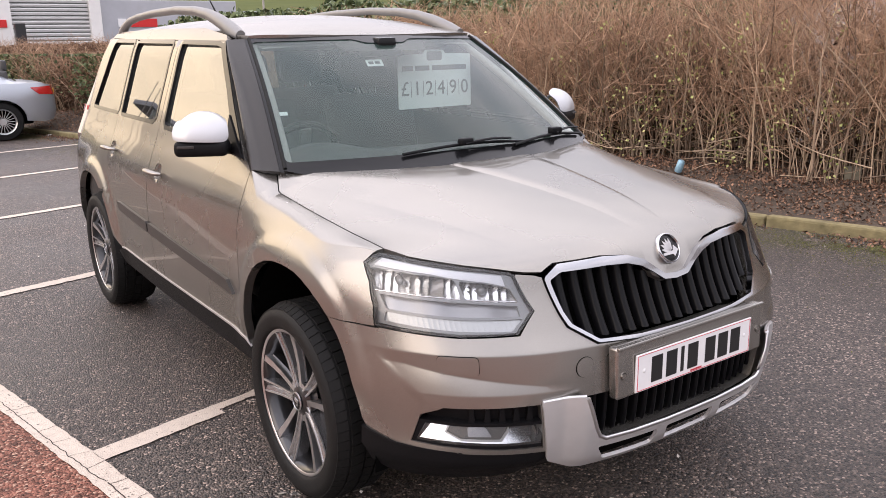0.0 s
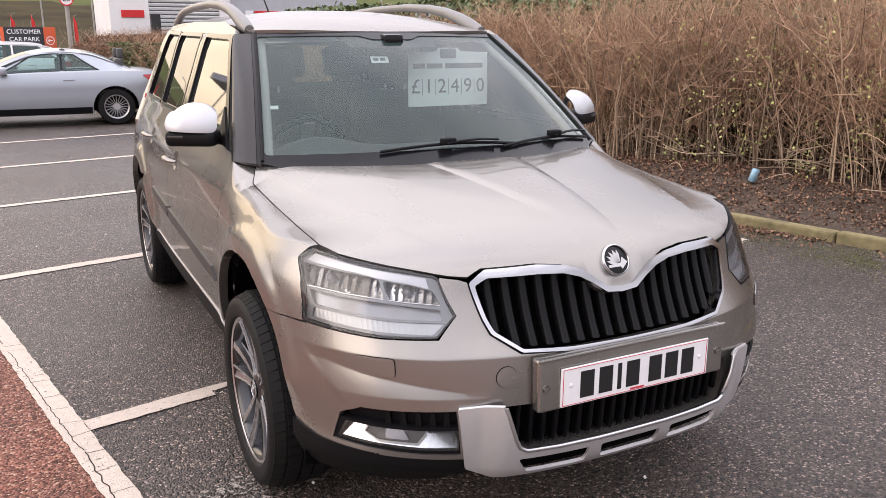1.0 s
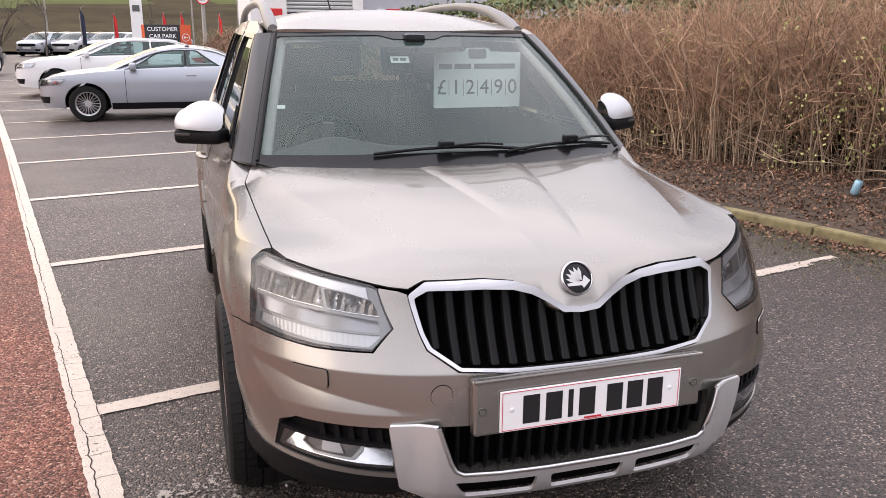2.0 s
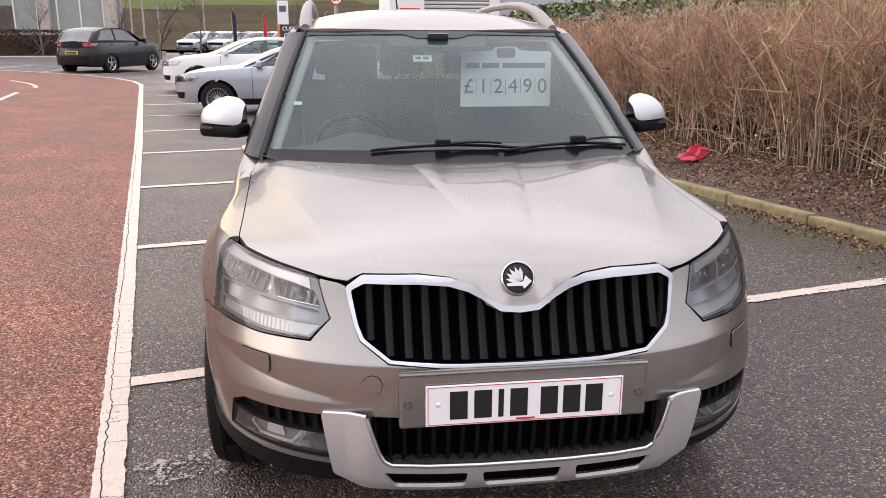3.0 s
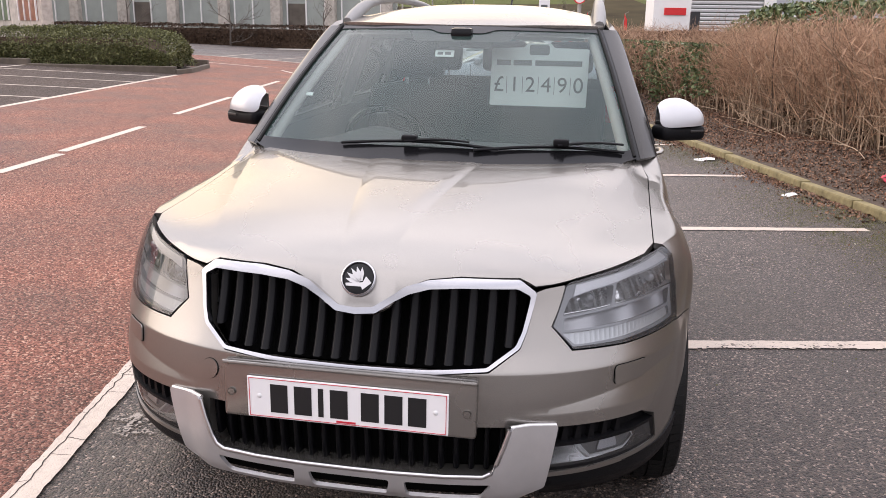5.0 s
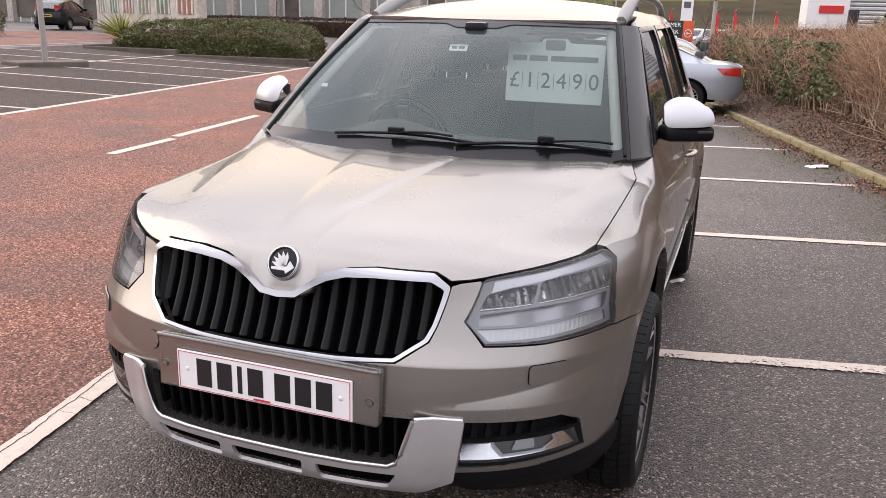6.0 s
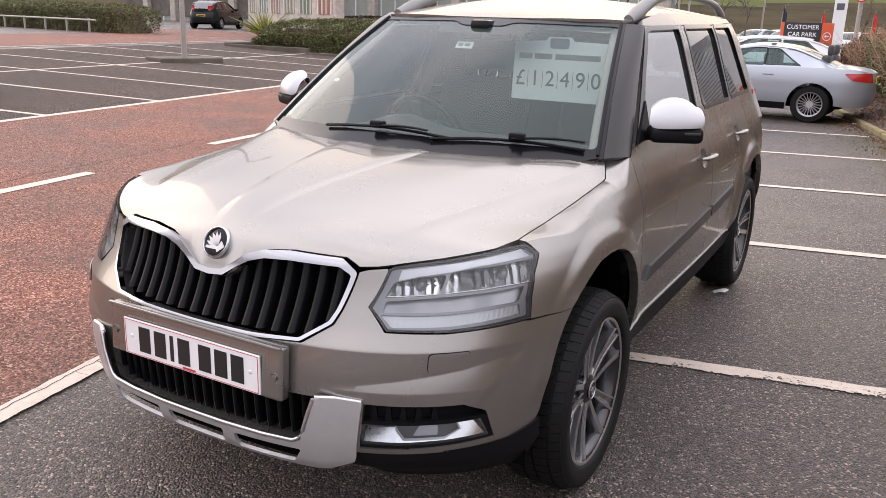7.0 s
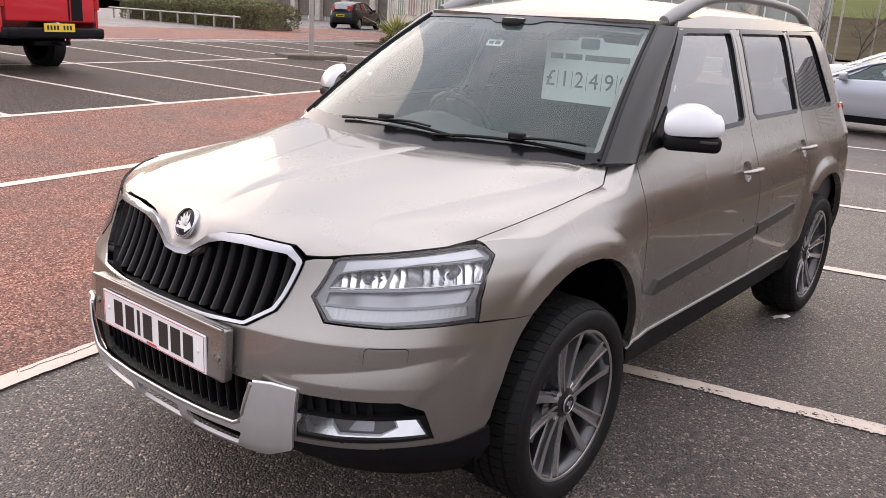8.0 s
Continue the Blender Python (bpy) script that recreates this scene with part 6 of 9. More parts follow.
sheet("headlining", lining, [(-0.55, 0.86), (0.55, 0.86), (0.54, 3.0), (-0.54, 3.0)], LINING, car, step=0.1, flange=False, core=(0, 1.8, 5))
for side in (1, -1):
    def inner(q, z, side=side):
        x, y, z = body_skin(np.abs(q), z)
        return side * (x - 0.055), y, z
    sheet("door_lining", inner, qy([(0.45, 0.45), (2.9, 0.45), (2.9, 1.10), (0.45, 1.06)]), CABIN, car, step=0.1, flange=False, core=(0, 1.2, 0.75))
    part("centre_pillar", box_bm((0.05, 0.09, 0.42), (side * 0.675, 1.54, 1.28), 0.02, Matrix.Rotation(radians(-side * 20), 4, "Y")), LINING, car, smooth_angle=50)
    part("sun_visor", box_bm((0.40, 0.16, 0.018), (side * 0.30, 0.99, 1.452), 0.008, Matrix.Rotation(radians(-12), 4, "X")), LINING, car, smooth_angle=50)
    rows = [np.array(screen_skin(np.array(side * (0.968 - 0.015 * t)), np.array(t))) for t in (0.02, 0.2, 0.4, 0.6, 0.8, 0.97)]
    part("pillar_trim", tube_bm([(float(p[0]) - side * 0.01, float(p[1]) + 0.045, float(p[2]) - 0.02) for p in rows], [0.022, 0.022, 0.021, 0.021, 0.020, 0.020], 10, flat=0.8), LINING, car, "pale grey pillar trim", smooth_angle=70)
part("cabin_floor", box_bm((1.3, 2.9, 0.06), (0, 1.75, 0.47), 0.01), CABIN, car)
part("firewall", box_bm((1.35, 0.05, 0.50), (0, 0.42, 0.72), 0.01), LINER_SHADE, car)
glass_m = part("rear_view_mirror", box_bm((0.235, 0.03, 0.062), (0.0, 0.83, 1.425), 0.014, Matrix.Rotation(radians(12), 4, "X"), 3), GLOSS_BLACK, car, "black interior mirror", smooth_angle=50)
sheet("sunshade_band", screen_skin, [(-0.34, 0.875), (0.34, 0.875), (0.42, 0.975), (-0.42, 0.975)], STRIP, car, step=0.05, thick=0.0, flange=False, lift=-0.012, core=(0, 1.3, 0.9), label="dark dotted band at the windscreen's top")
part("mirror_stem", tube_bm([(0, 0.80, 1.41), (0, 0.77, 1.46)], 0.014, 8), GLOSS_BLACK, glass_m)
part("sensor_box", box_bm((0.09, 0.09, 0.05), (0, 0.80, 1.452), 0.015), GLOSS_BLACK, glass_m, smooth_angle=50)


def letters(body, size, material, parent, m, name="lettering", depth=0.0006):
    cu = bpy.data.curves.new("txt", "FONT")
    cu.body, cu.size, cu.align_x, cu.align_y, cu.extrude = body, size, "CENTER", "CENTER", depth
    tmp = bpy.data.objects.new("txt", cu)
    me = bpy.data.meshes.new_from_object(tmp)
    bpy.data.objects.remove(tmp)
    bpy.data.curves.remove(cu)
    me.materials.clear()
    me.materials.append(material)
    ob = put(name, me, parent)
    ob.matrix_basis = m
    return ob


# price card hanging behind the windscreen; the dealer's name is shown as plain bars
card_poly = rounded([(-0.205, -0.140), (0.205, -0.140), (0.207, 0.100), (0.060, 0.104), (0.052, 0.120), (-0.052, 0.120), (-0.060, 0.104), (-0.200, 0.098)], 0.008, 3)
card = part("price_card", outline_bm(card_poly, 0.0, 0.003), CARD, None)
tagged(card, "white price card with grey figures hanging behind a windscreen", "price card")
card.matrix_world = pose(0.318, 0.868, 1.298, 88, 0, 0)
part("emblem_shape", outline_bm(rounded([(-0.042, 0.073), (0.042, 0.073), (0.042, 0.114), (-0.042, 0.114)], 0.01, 3), 0.003, 0.001), GREY_INK, card)
for x, w in ((-0.149, 0.060), (-0.069, 0.078), (0.082, 0.196)):
    part("name_bar", box_bm((w, 0.022, 0.001), (x, 0.040, 0.0035)), GREY_INK, card)
for i, ch in enumerate("£12490"):
    letters(ch, 0.090, GREY_INK, card, pose(-0.168 + i * 0.0672, -0.053, 0.0036), "figure")
    if i:
        part("divider", box_bm((0.0022, 0.072, 0.001), (-0.201 + i * 0.0672, -0.053, 0.0034)), GREY_INK, card)
tagp = part("windscreen_label", outline_bm(rounded([(-0.040, -0.017), (0.040, -0.017), (0.040, 0.017), (-0.040, 0.017)], 0.004, 2), 0, 0.001), CARD, car, "small white windscreen label")
tagp.matrix_basis = pose(-0.068, 0.758, 1.372, 50, 0, 0)
for x, w in ((-0.018, 0.024), (0.014, 0.026)):
    part("label_bar", box_bm((w, 0.014, 0.0006), (x, 0, 0.0014)), GREY_INK, tagp)
slip = part("permit_slip", outline_bm([(-0.025, -0.008), (0.025, -0.008), (0.025, 0.008), (-0.025, 0.008)], 0, 0.001), CARD, car)
slip.matrix_basis = pose(-0.60, 0.56, 1.205, 50, 0, -12)


# ---- bed, hedges, litter ----
EARTH = mat("dark_earth", (0.085, 0.062, 0.045), rough=0.95, spread=0.45, scale=22, big=1.2, bump=0.9, bump_scale=35)


def island_mat(name, dark, light, rough=0.8, transl=0.0):
    """Colour differs from piece to piece."""
    m = bpy.data.materials.new(name)
    m.use_nodes = True
    n, l = m.node_tree.nodes, m.node_tree.links
    b = n["Principled BSDF"]
    geo, ramp, tc, nz, mul = n.new("ShaderNodeNewGeometry"), n.new("ShaderNodeValToRGB"), n.new("ShaderNodeTexCoord"), n.new("ShaderNodeTexNoise"), n.new("ShaderNodeMix")
    e = ramp.color_ramp.elements
    e[0].color, e[1].color = (*dark, 1), (*light, 1)
    nz.inputs["Scale"].default_value, nz.inputs["Detail"].default_value = 9.0, 4.0
    mr = n.new("ShaderNodeMapRange")
    mr.inputs["To Min"].default_value, mr.inputs["To Max"].default_value = 0.65, 1.35
    mul.data_type, mul.blend_type = "RGBA", "MULTIPLY"
    mul.inputs["Factor"].default_value = 1.0
    l.new(geo.outputs["Random Per Island"], ramp.inputs["Fac"])
    l.new(tc.outputs["Object"], nz.inputs["Vector"])
    l.new(nz.outputs["Fac"], mr.inputs["Value"])
    l.new(ramp.outputs["Color"], mul.inputs["A"])
    l.new(mr.outputs["Result"], mul.inputs["B"])
    l.new(mul.outputs["Result"], b.inputs["Base Color"])
    b.inputs["Roughness"].default_value = rough
    b.inputs["Specular IOR Level"].default_value = 0.3
    return m


STEM = island_mat("tan_stems", (0.09, 0.060, 0.041), (0.57, 0.43, 0.30))
TWIG = island_mat("brown_twigs", (0.19, 0.106, 0.065), (0.65, 0.43, 0.285))
LITTER = island_mat("fallen_leaves", (0.035, 0.021, 0.015), (0.36, 0.205, 0.13))
PALE_LEAF = island_mat("pale_new_leaves", (0.26, 0.30, 0.09), (0.60, 0.58, 0.26))
IVY = island_mat("dark_green_leaves", (0.035, 0.058, 0.022), (0.17, 0.21, 0.09), rough=0.5)
BOX_LEAF = island_mat("clipped_green_leaves", (0.038, 0.046, 0.014), (0.19, 0.19, 0.075), rough=0.6)
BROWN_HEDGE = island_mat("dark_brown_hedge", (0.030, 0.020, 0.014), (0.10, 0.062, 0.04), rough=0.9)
BARK = mat("grey_bark", (0.12, 0.10, 0.085), rough=0.95, spread=0.3, scale=30, bump=0.5, bump_scale=40)


def tubes(paths, radii, sides=3):
    """Many thin tapered rods at once: paths (n, k, 3), radii (n, k)."""
    n, k, _ = paths.shape
    t = np.gradient(paths, axis=1)
    t /= np.linalg.norm(t, axis=2, keepdims=True) + 1e-9
    ref = np.where(np.abs(t[..., 2:3]) < 0.9, np.array([0, 0, 1.0]), np.array([1.0, 0, 0]))
    s = np.cross(t, ref)
    s /= np.linalg.norm(s, axis=2, keepdims=True) + 1e-9
    w = np.cross(s, t)
    ang = 2 * math.pi * np.arange(sides) / sides
    v = paths[:, :, None, :] + radii[:, :, None, None] * (np.cos(ang)[None, None, :, None] * s[:, :, None, :] + np.sin(ang)[None, None, :, None] * w[:, :, None, :])
    idx = np.arange(n * k * sides).reshape(n, k, sides)
    a, b = idx[:, :-1, :], np.roll(idx, -1, axis=2)[:, :-1, :]
    c, d = np.roll(idx, -1, axis=2)[:, 1:, :], idx[:, 1:, :]
    return v.reshape(-1, 3), np.stack([a, b, c, d], -1).reshape(-1, 4)


def big_mesh(name, v, f, material, smooth_faces=True):
    me = bpy.data.meshes.new(name)
    k = f.shape[1]
    me.vertices.add(len(v))
    me.vertices.foreach_set("co", v.astype(np.float32).ravel())
    me.loops.add(f.size)
    me.loops.foreach_set("vertex_index", f.astype(np.int32).ravel())
    me.polygons.add(len(f))
    me.polygons.foreach_set("loop_start", np.arange(0, f.size, k, dtype=np.int32))
    me.update(calc_edges=True)
    if smooth_faces:
        me.polygons.foreach_set("use_smooth", np.ones(len(f), bool))
    me.materials.append(material)
    return me


def leaves(pos, size, rng, up=0.5, curl=0.25):
    """Small folded leaves: two quads each, about the given places."""
    n = len(pos)
    d = rng.normal(size=(n, 3))
    d /= np.linalg.norm(d, axis=1, keepdims=True)
    nn = rng.normal(size=(n, 3)) * (1 - up) + np.array([0, 0, 1.0]) * up
    s = np.cross(d, nn)
    s /= np.linalg.norm(s, axis=1, keepdims=True) + 1e-9
    nn = np.cross(s, d)
    L, W = size[:, None], size[:, None] * rng.uniform(0.3, 0.5, (n, 1))
    mid0, mid1 = pos - d * L * 0.5, pos + d * L * 0.5
    lift = nn * W * curl * rng.uniform(-1, 1.6, (n, 1))
    v = np.stack([mid0, mid1, pos + s * W + lift + d * L * 0.1, pos - s * W + lift + d * L * 0.1], 1)
    i = np.arange(n)[:, None] * 4
    f = np.concatenate([i + np.array([[0, 2, 1]]), i + np.array([[0, 1, 3]])], 0)
    return v.reshape(-1, 3), f


def bed_z(a, b):
    """Height of the earth behind the kerb."""
    e = a - kerb_a(b)
    return 0.062 + 0.19 * smooth((e - 0.08) / 0.8) + 0.05 * np.sin(b * 1.7 + a) * smooth(e / 1.0) * 0.5


def bed():
    def fun(a, b):
        x, y = bay(a, b)
        return x, y, bed_z(a, b) + 0.012 * np.sin(a * 23 + b * 7) * np.sin(b * 19 - a * 5)
    bb = np.linspace(-4.6, 24.4, 30)
    out = [(kerb_a(b) + 0.10, b) for b in bb] + [(kerb_a(b) + 14.0, b) for b in bb[::-1]]
    ob = sheet("planting_bed", fun, out, EARTH, None, step=0.22, flange=False, core=(0, 0, -1e4))
    tagged(ob, "dark earth bed strewn with brown leaves", "soil", kind="structure")


bed()
HEDGE_TOP = curve([-5, 0, 2.6, 4.4, 5.8, 7.9, 12, 17, 19], [2.15, 2.0, 1.88, 1.78, 1.66, 1.54, 1.46, 1.48, 1.4])


def to_world(a, b, z):
    x, y = bay(a, b)
    return np.stack([x, y, z], -1)


def brown_hedge():
    rng = np.random.default_rng(4)
    hedge = thing("hedge", "tall leafless brown hedge of dense tangled stems", "hedge", kind="stuff")
    n = 3600
    b = np.concatenate([rng.uniform(-4.0, 9.0, int(n * 0.72)), rng.uniform(9.0, 18.2, n - int(n * 0.72))])
    # stems rise from clumps
    b = np.round(b / 0.16) * 0.16 + rng.normal(0, 0.035, n)
    e = 1.02 + rng.beta(1.0, 1.6, n) * 1.9 + 0.12 * np.sin(b * 2.3)
    e = np.round(e / 0.22) * 0.22 + rng.normal(0, 0.05, n)
    a = kerb_a(b) + np.maximum(e, 0.85)
    base = bed_z(a, b) - 0.03
    top = HEDGE_TOP(b) * rng.uniform(0.72, 1.03, n)
    k = 7
    t = np.linspace(0, 1, k)
    lean_a, lean_b = rng.normal(-0.06, 0.26, n), rng.normal(0, 0.36, n)
    wig_a, wig_b = rng.normal(0, 0.06, (n, k)).cumsum(1) * 0.7, rng.normal(0, 0.06, (n, k)).cumsum(1) * 0.7
    A = a[:, None] + lean_a[:, None] * t ** 1.4 + wig_a * t
    B = b[:, None] + lean_b[:, None] * t ** 1.4 + wig_b * t
    Z = base[:, None] + (top - base)[:, None] * t
    P = to_world(A, B, Z)
    r0 = np.where(rng.uniform(size=n) < 0.12, rng.uniform(0.009, 0.014, n), rng.uniform(0.003, 0.0075, n))
    v, f = tubes(P, r0[:, None] * (1 - 0.72 * t)[None, :], 4)
    put("stems", big_mesh("stems", v, f, STEM), hedge)
    # branches off the stems, then twigs off the branches
    per = 9
    src = np.repeat(np.arange(n), per)
    m = len(src)
    h = rng.beta(1.7, 1.2, m) * 0.92 + 0.06
    i0 = np.clip((h * (k - 1)).astype(int), 0, k - 2)
    fr = (h * (k - 1) - i0)[:, None]
    start = P[src, i0] * (1 - fr) + P[src, i0 + 1] * fr
    dirv = np.stack([rng.normal(0, 0.75, m), rng.normal(0, 0.75, m), rng.uniform(-0.05, 1.15, m)], 1)
    dirv /= np.linalg.norm(dirv, axis=1, keepdims=True)
    length = rng.uniform(0.18, 0.68, m) * (1.1 - 0.45 * h)
    kk = 4
    tt = np.linspace(0, 1, kk)
    bend = rng.normal(0, 0.30, (m, 3))
    bend[:, 2] += 0.25
    Q = start[:, None, :] + length[:, None, None] * (tt[None, :, None] * dirv[:, None, :] + (tt ** 2)[None, :, None] * bend[:, None, :] * 0.5)
    lim = (HEDGE_TOP(b)[src] * 1.05)[:, None]
    Q[..., 2] = np.minimum(Q[..., 2], lim + (Q[..., 2] - lim) * 0.25)
    rr = rng.uniform(0.0022, 0.0054, m)
    v, f = tubes(Q, rr[:, None] * (1 - 0.65 * tt)[None, :], 3)
    put("branches", big_mesh("branches", v, f, TWIG), hedge)
    near = np.repeat(np.nonzero(h > 0.35)[0], 2)
    m2 = len(near)
    g = rng.uniform(0.2, 1.0, m2)
    j0 = np.clip((g * (kk - 1)).astype(int), 0, kk - 2)
    fr = (g * (kk - 1) - j0)[:, None]
    st = Q[near, j0] * (1 - fr) + Q[near, j0 + 1] * fr
    d2 = np.stack([rng.normal(0, 0.7, m2), rng.normal(0, 0.7, m2), rng.uniform(0.1, 1.3, m2)], 1)
    d2 /= np.linalg.norm(d2, axis=1, keepdims=True)
    ln = rng.uniform(0.06, 0.22, m2)
    t3 = np.linspace(0, 1, 3)
    R = st[:, None, :] + ln[:, None, None] * (t3[None, :, None] * d2[:, None, :] + (t3 ** 2)[None, :, None] * rng.normal(0, 0.25, (m2, 1, 3)))
    v, f = tubes(R, np.full((m2, 3), 0.0019) * np.array([1, 0.8, 0.45]), 3)
    put("twigs", big_mesh("twigs", v, f, TWIG), hedge)
    # fallen sticks lean at its foot
    q = 260
    b1 = rng.uniform(-3.5, 8.5, q)
    a1 = kerb_a(b1) + rng.uniform(0.6, 1.7, q)
    p0 = to_world(a1, b1, bed_z(a1, b1) + rng.uniform(0.0, 0.25, q))
    d3 = np.stack([rng.normal(0, 1, q), rng.normal(0, 1, q), rng.uniform(-0.05, 0.55, q)], 1)
    d3 *= (rng.uniform(0.25, 0.8, q) / np.linalg.norm(d3, axis=1))[:, None]
    t4 = np.linspace(0, 1, 5)
    S = p0[:, None, :] + t4[None, :, None] * d3[:, None, :] + (np.sin(t4 * 3) * 0.06)[None, :, None] * rng.normal(0, 1, (q, 1, 3))
    S[..., 2] = np.maximum(S[..., 2], 0.10)
    v, f = tubes(S, np.full((q, 5), 0.005) * np.array([1, 1, 0.9, 0.7, 0.4]), 4)
    put("loose_sticks", big_mesh("loose_sticks", v, f, STEM), hedge)
    # dark flecks added low inside, to deepen the shade between the stems
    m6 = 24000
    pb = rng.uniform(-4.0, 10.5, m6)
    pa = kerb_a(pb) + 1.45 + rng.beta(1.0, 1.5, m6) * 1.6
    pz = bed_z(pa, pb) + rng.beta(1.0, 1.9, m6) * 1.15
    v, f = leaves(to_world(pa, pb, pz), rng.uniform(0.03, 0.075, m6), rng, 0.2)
    put("dead_leaves", big_mesh("dead_leaves", v, f, BROWN_HEDGE, False), hedge, "dark flecks added for the shade inside the hedge")
    # a few surviving pale leaves, most of them near the open end
    c = 1500
    b2 = np.concatenate([rng.normal(0.6, 1.0, c // 2), rng.uniform(-3, 9, c - c // 2)])
    clump = rng.integers(0, 60, c)
    cb, ch, ce = rng.normal(0.4, 1.5, 60), rng.uniform(0.35, 1.6, 60), rng.uniform(0.85, 1.35, 60)
    pb = cb[clump] + rng.normal(0, 0.07, c)
    pa = kerb_a(pb) + ce[clump] + rng.normal(0, 0.06, c)
    v, f = leaves(to_world(pa, pb, ch[clump] + rng.normal(0, 0.08, c)), rng.uniform(0.018, 0.038, c), rng, 0.2)
    put("leaves", big_mesh("leaves", v, f, PALE_LEAF, False), hedge, "scattered pale green leaves")
    # evergreen growth further along
    m5 = 4200
    cl = rng.integers(0, 12, m5)
    cb = rng.uniform(9.0, 15.5, 12)
    pb = cb[cl] + rng.normal(0, 0.30, m5)
    pa = kerb_a(pb) + 0.72 + np.abs(rng.normal(0, 0.22, m5))
    pz = np.minimum(rng.uniform(0.25, 1.25, m5) + 0.05 * cl, 1.3)
    v, f = leaves(to_world(pa, pb, pz), rng.uniform(0.04, 0.075, m5), rng, 0.3)
    put("evergreen_leaves", big_mesh("evergreen_leaves", v, f, IVY, False), hedge, "dark evergreen leaves")


brown_hedge()


def litter():
    rng = np.random.default_rng(8)
    n = 64000
    b = np.where(rng.uniform(size=n) < 0.75, rng.uniform(-4.2, 9, n), rng.uniform(9, 19, n))
    e = np.concatenate([rng.beta(1.3, 2.2, n - 13000) * 1.9 + 0.16, -rng.gamma(1.1, 0.11, 13000) - 0.01])
    rng.shuffle(e)
    a = kerb_a(b) + e
    z = np.where(e > 0.13, bed_z(a, b), 0.0) + rng.uniform(0.004, 0.022, n)
    keep = (e > 0.13) | ((e < 0) & (np.sin(b * 1.9) + np.sin(b * 4.1 + 1) + 0.4 > rng.uniform(-1.6, 1.6, n)))
    keep &= (e < 0) | (e > 0.13)
    p = to_world(a, b, z)[keep]
    v, f = leaves(p, rng.uniform(0.011, 0.036, len(p)), rng, 0.78, 0.6)
    ob = put("leaf_litter", big_mesh("leaf_litter", v, f, LITTER, False))
    tagged(ob, "brown and russet fallen leaves along the kerb and bed", "leaves", kind="stuff")
    # moss flecks on the asphalt along the kerb
    m = 90000
    b = rng.uniform(-4, 17, m)
    e = -rng.gamma(1.4, 0.30, m) - 0.01
    keep = np.sin(b * 0.9 + 1.0) + np.sin(b * 2.3) + 0.5 * np.sin(e * 9 + b) > rng.normal(-0.5, 0.8, m)
    a, b = (kerb_a(b) + e)[keep], b[keep]
    # thicker patches of it at two spots
    pb, pe = rng.normal(-1.45, 0.60, 16000), -np.abs(rng.normal(0.30, 0.20, 16000)) - 0.02
    pb = np.concatenate([pb, rng.normal(2.1, 0.95, 17000)])
    pe = np.concatenate([pe, -np.abs(rng.normal(0.35, 0.32, 17000)) - 0.02])
    on = np.sin(pb * 7) + np.sin(pe * 15 + pb * 5) + np.sin(pb * 19 - pe * 11) > rng.normal(-0.6, 0.7, len(pb))
    a, b = np.concatenate([a, kerb_a(pb[on]) + pe[on]]), np.concatenate([b, pb[on]])
    v, f = leaves(to_world(a, b, np.full(len(a), 0.004)), rng.uniform(0.004, 0.011, len(a)), rng, 0.96, 0.15)
    ob = put("moss", big_mesh("moss", v, f, island_mat("green_moss", (0.060, 0.060, 0.022), (0.20, 0.20, 0.065)), False))
    tagged(ob, "thin green moss on asphalt along the kerb", "moss", kind="stuff")
    # specks of grit and bits on the asphalt
    m = 900
    a, b = rng.uniform(-0.5, 4.9, m), rng.uniform(-5, 11, m)
    v, f = leaves(to_world(a, b, np.full(m, 0.006)), rng.uniform(0.005, 0.016, m), rng, 0.9, 0.4)
    ob = put("grit", big_mesh("grit", v, f, island_mat("pale_grit", (0.25, 0.2, 0.16), (0.8, 0.76, 0.7)), False))
    tagged(ob, "pale grit and leaf scraps scattered on asphalt", "litter", kind="stuff")


litter()


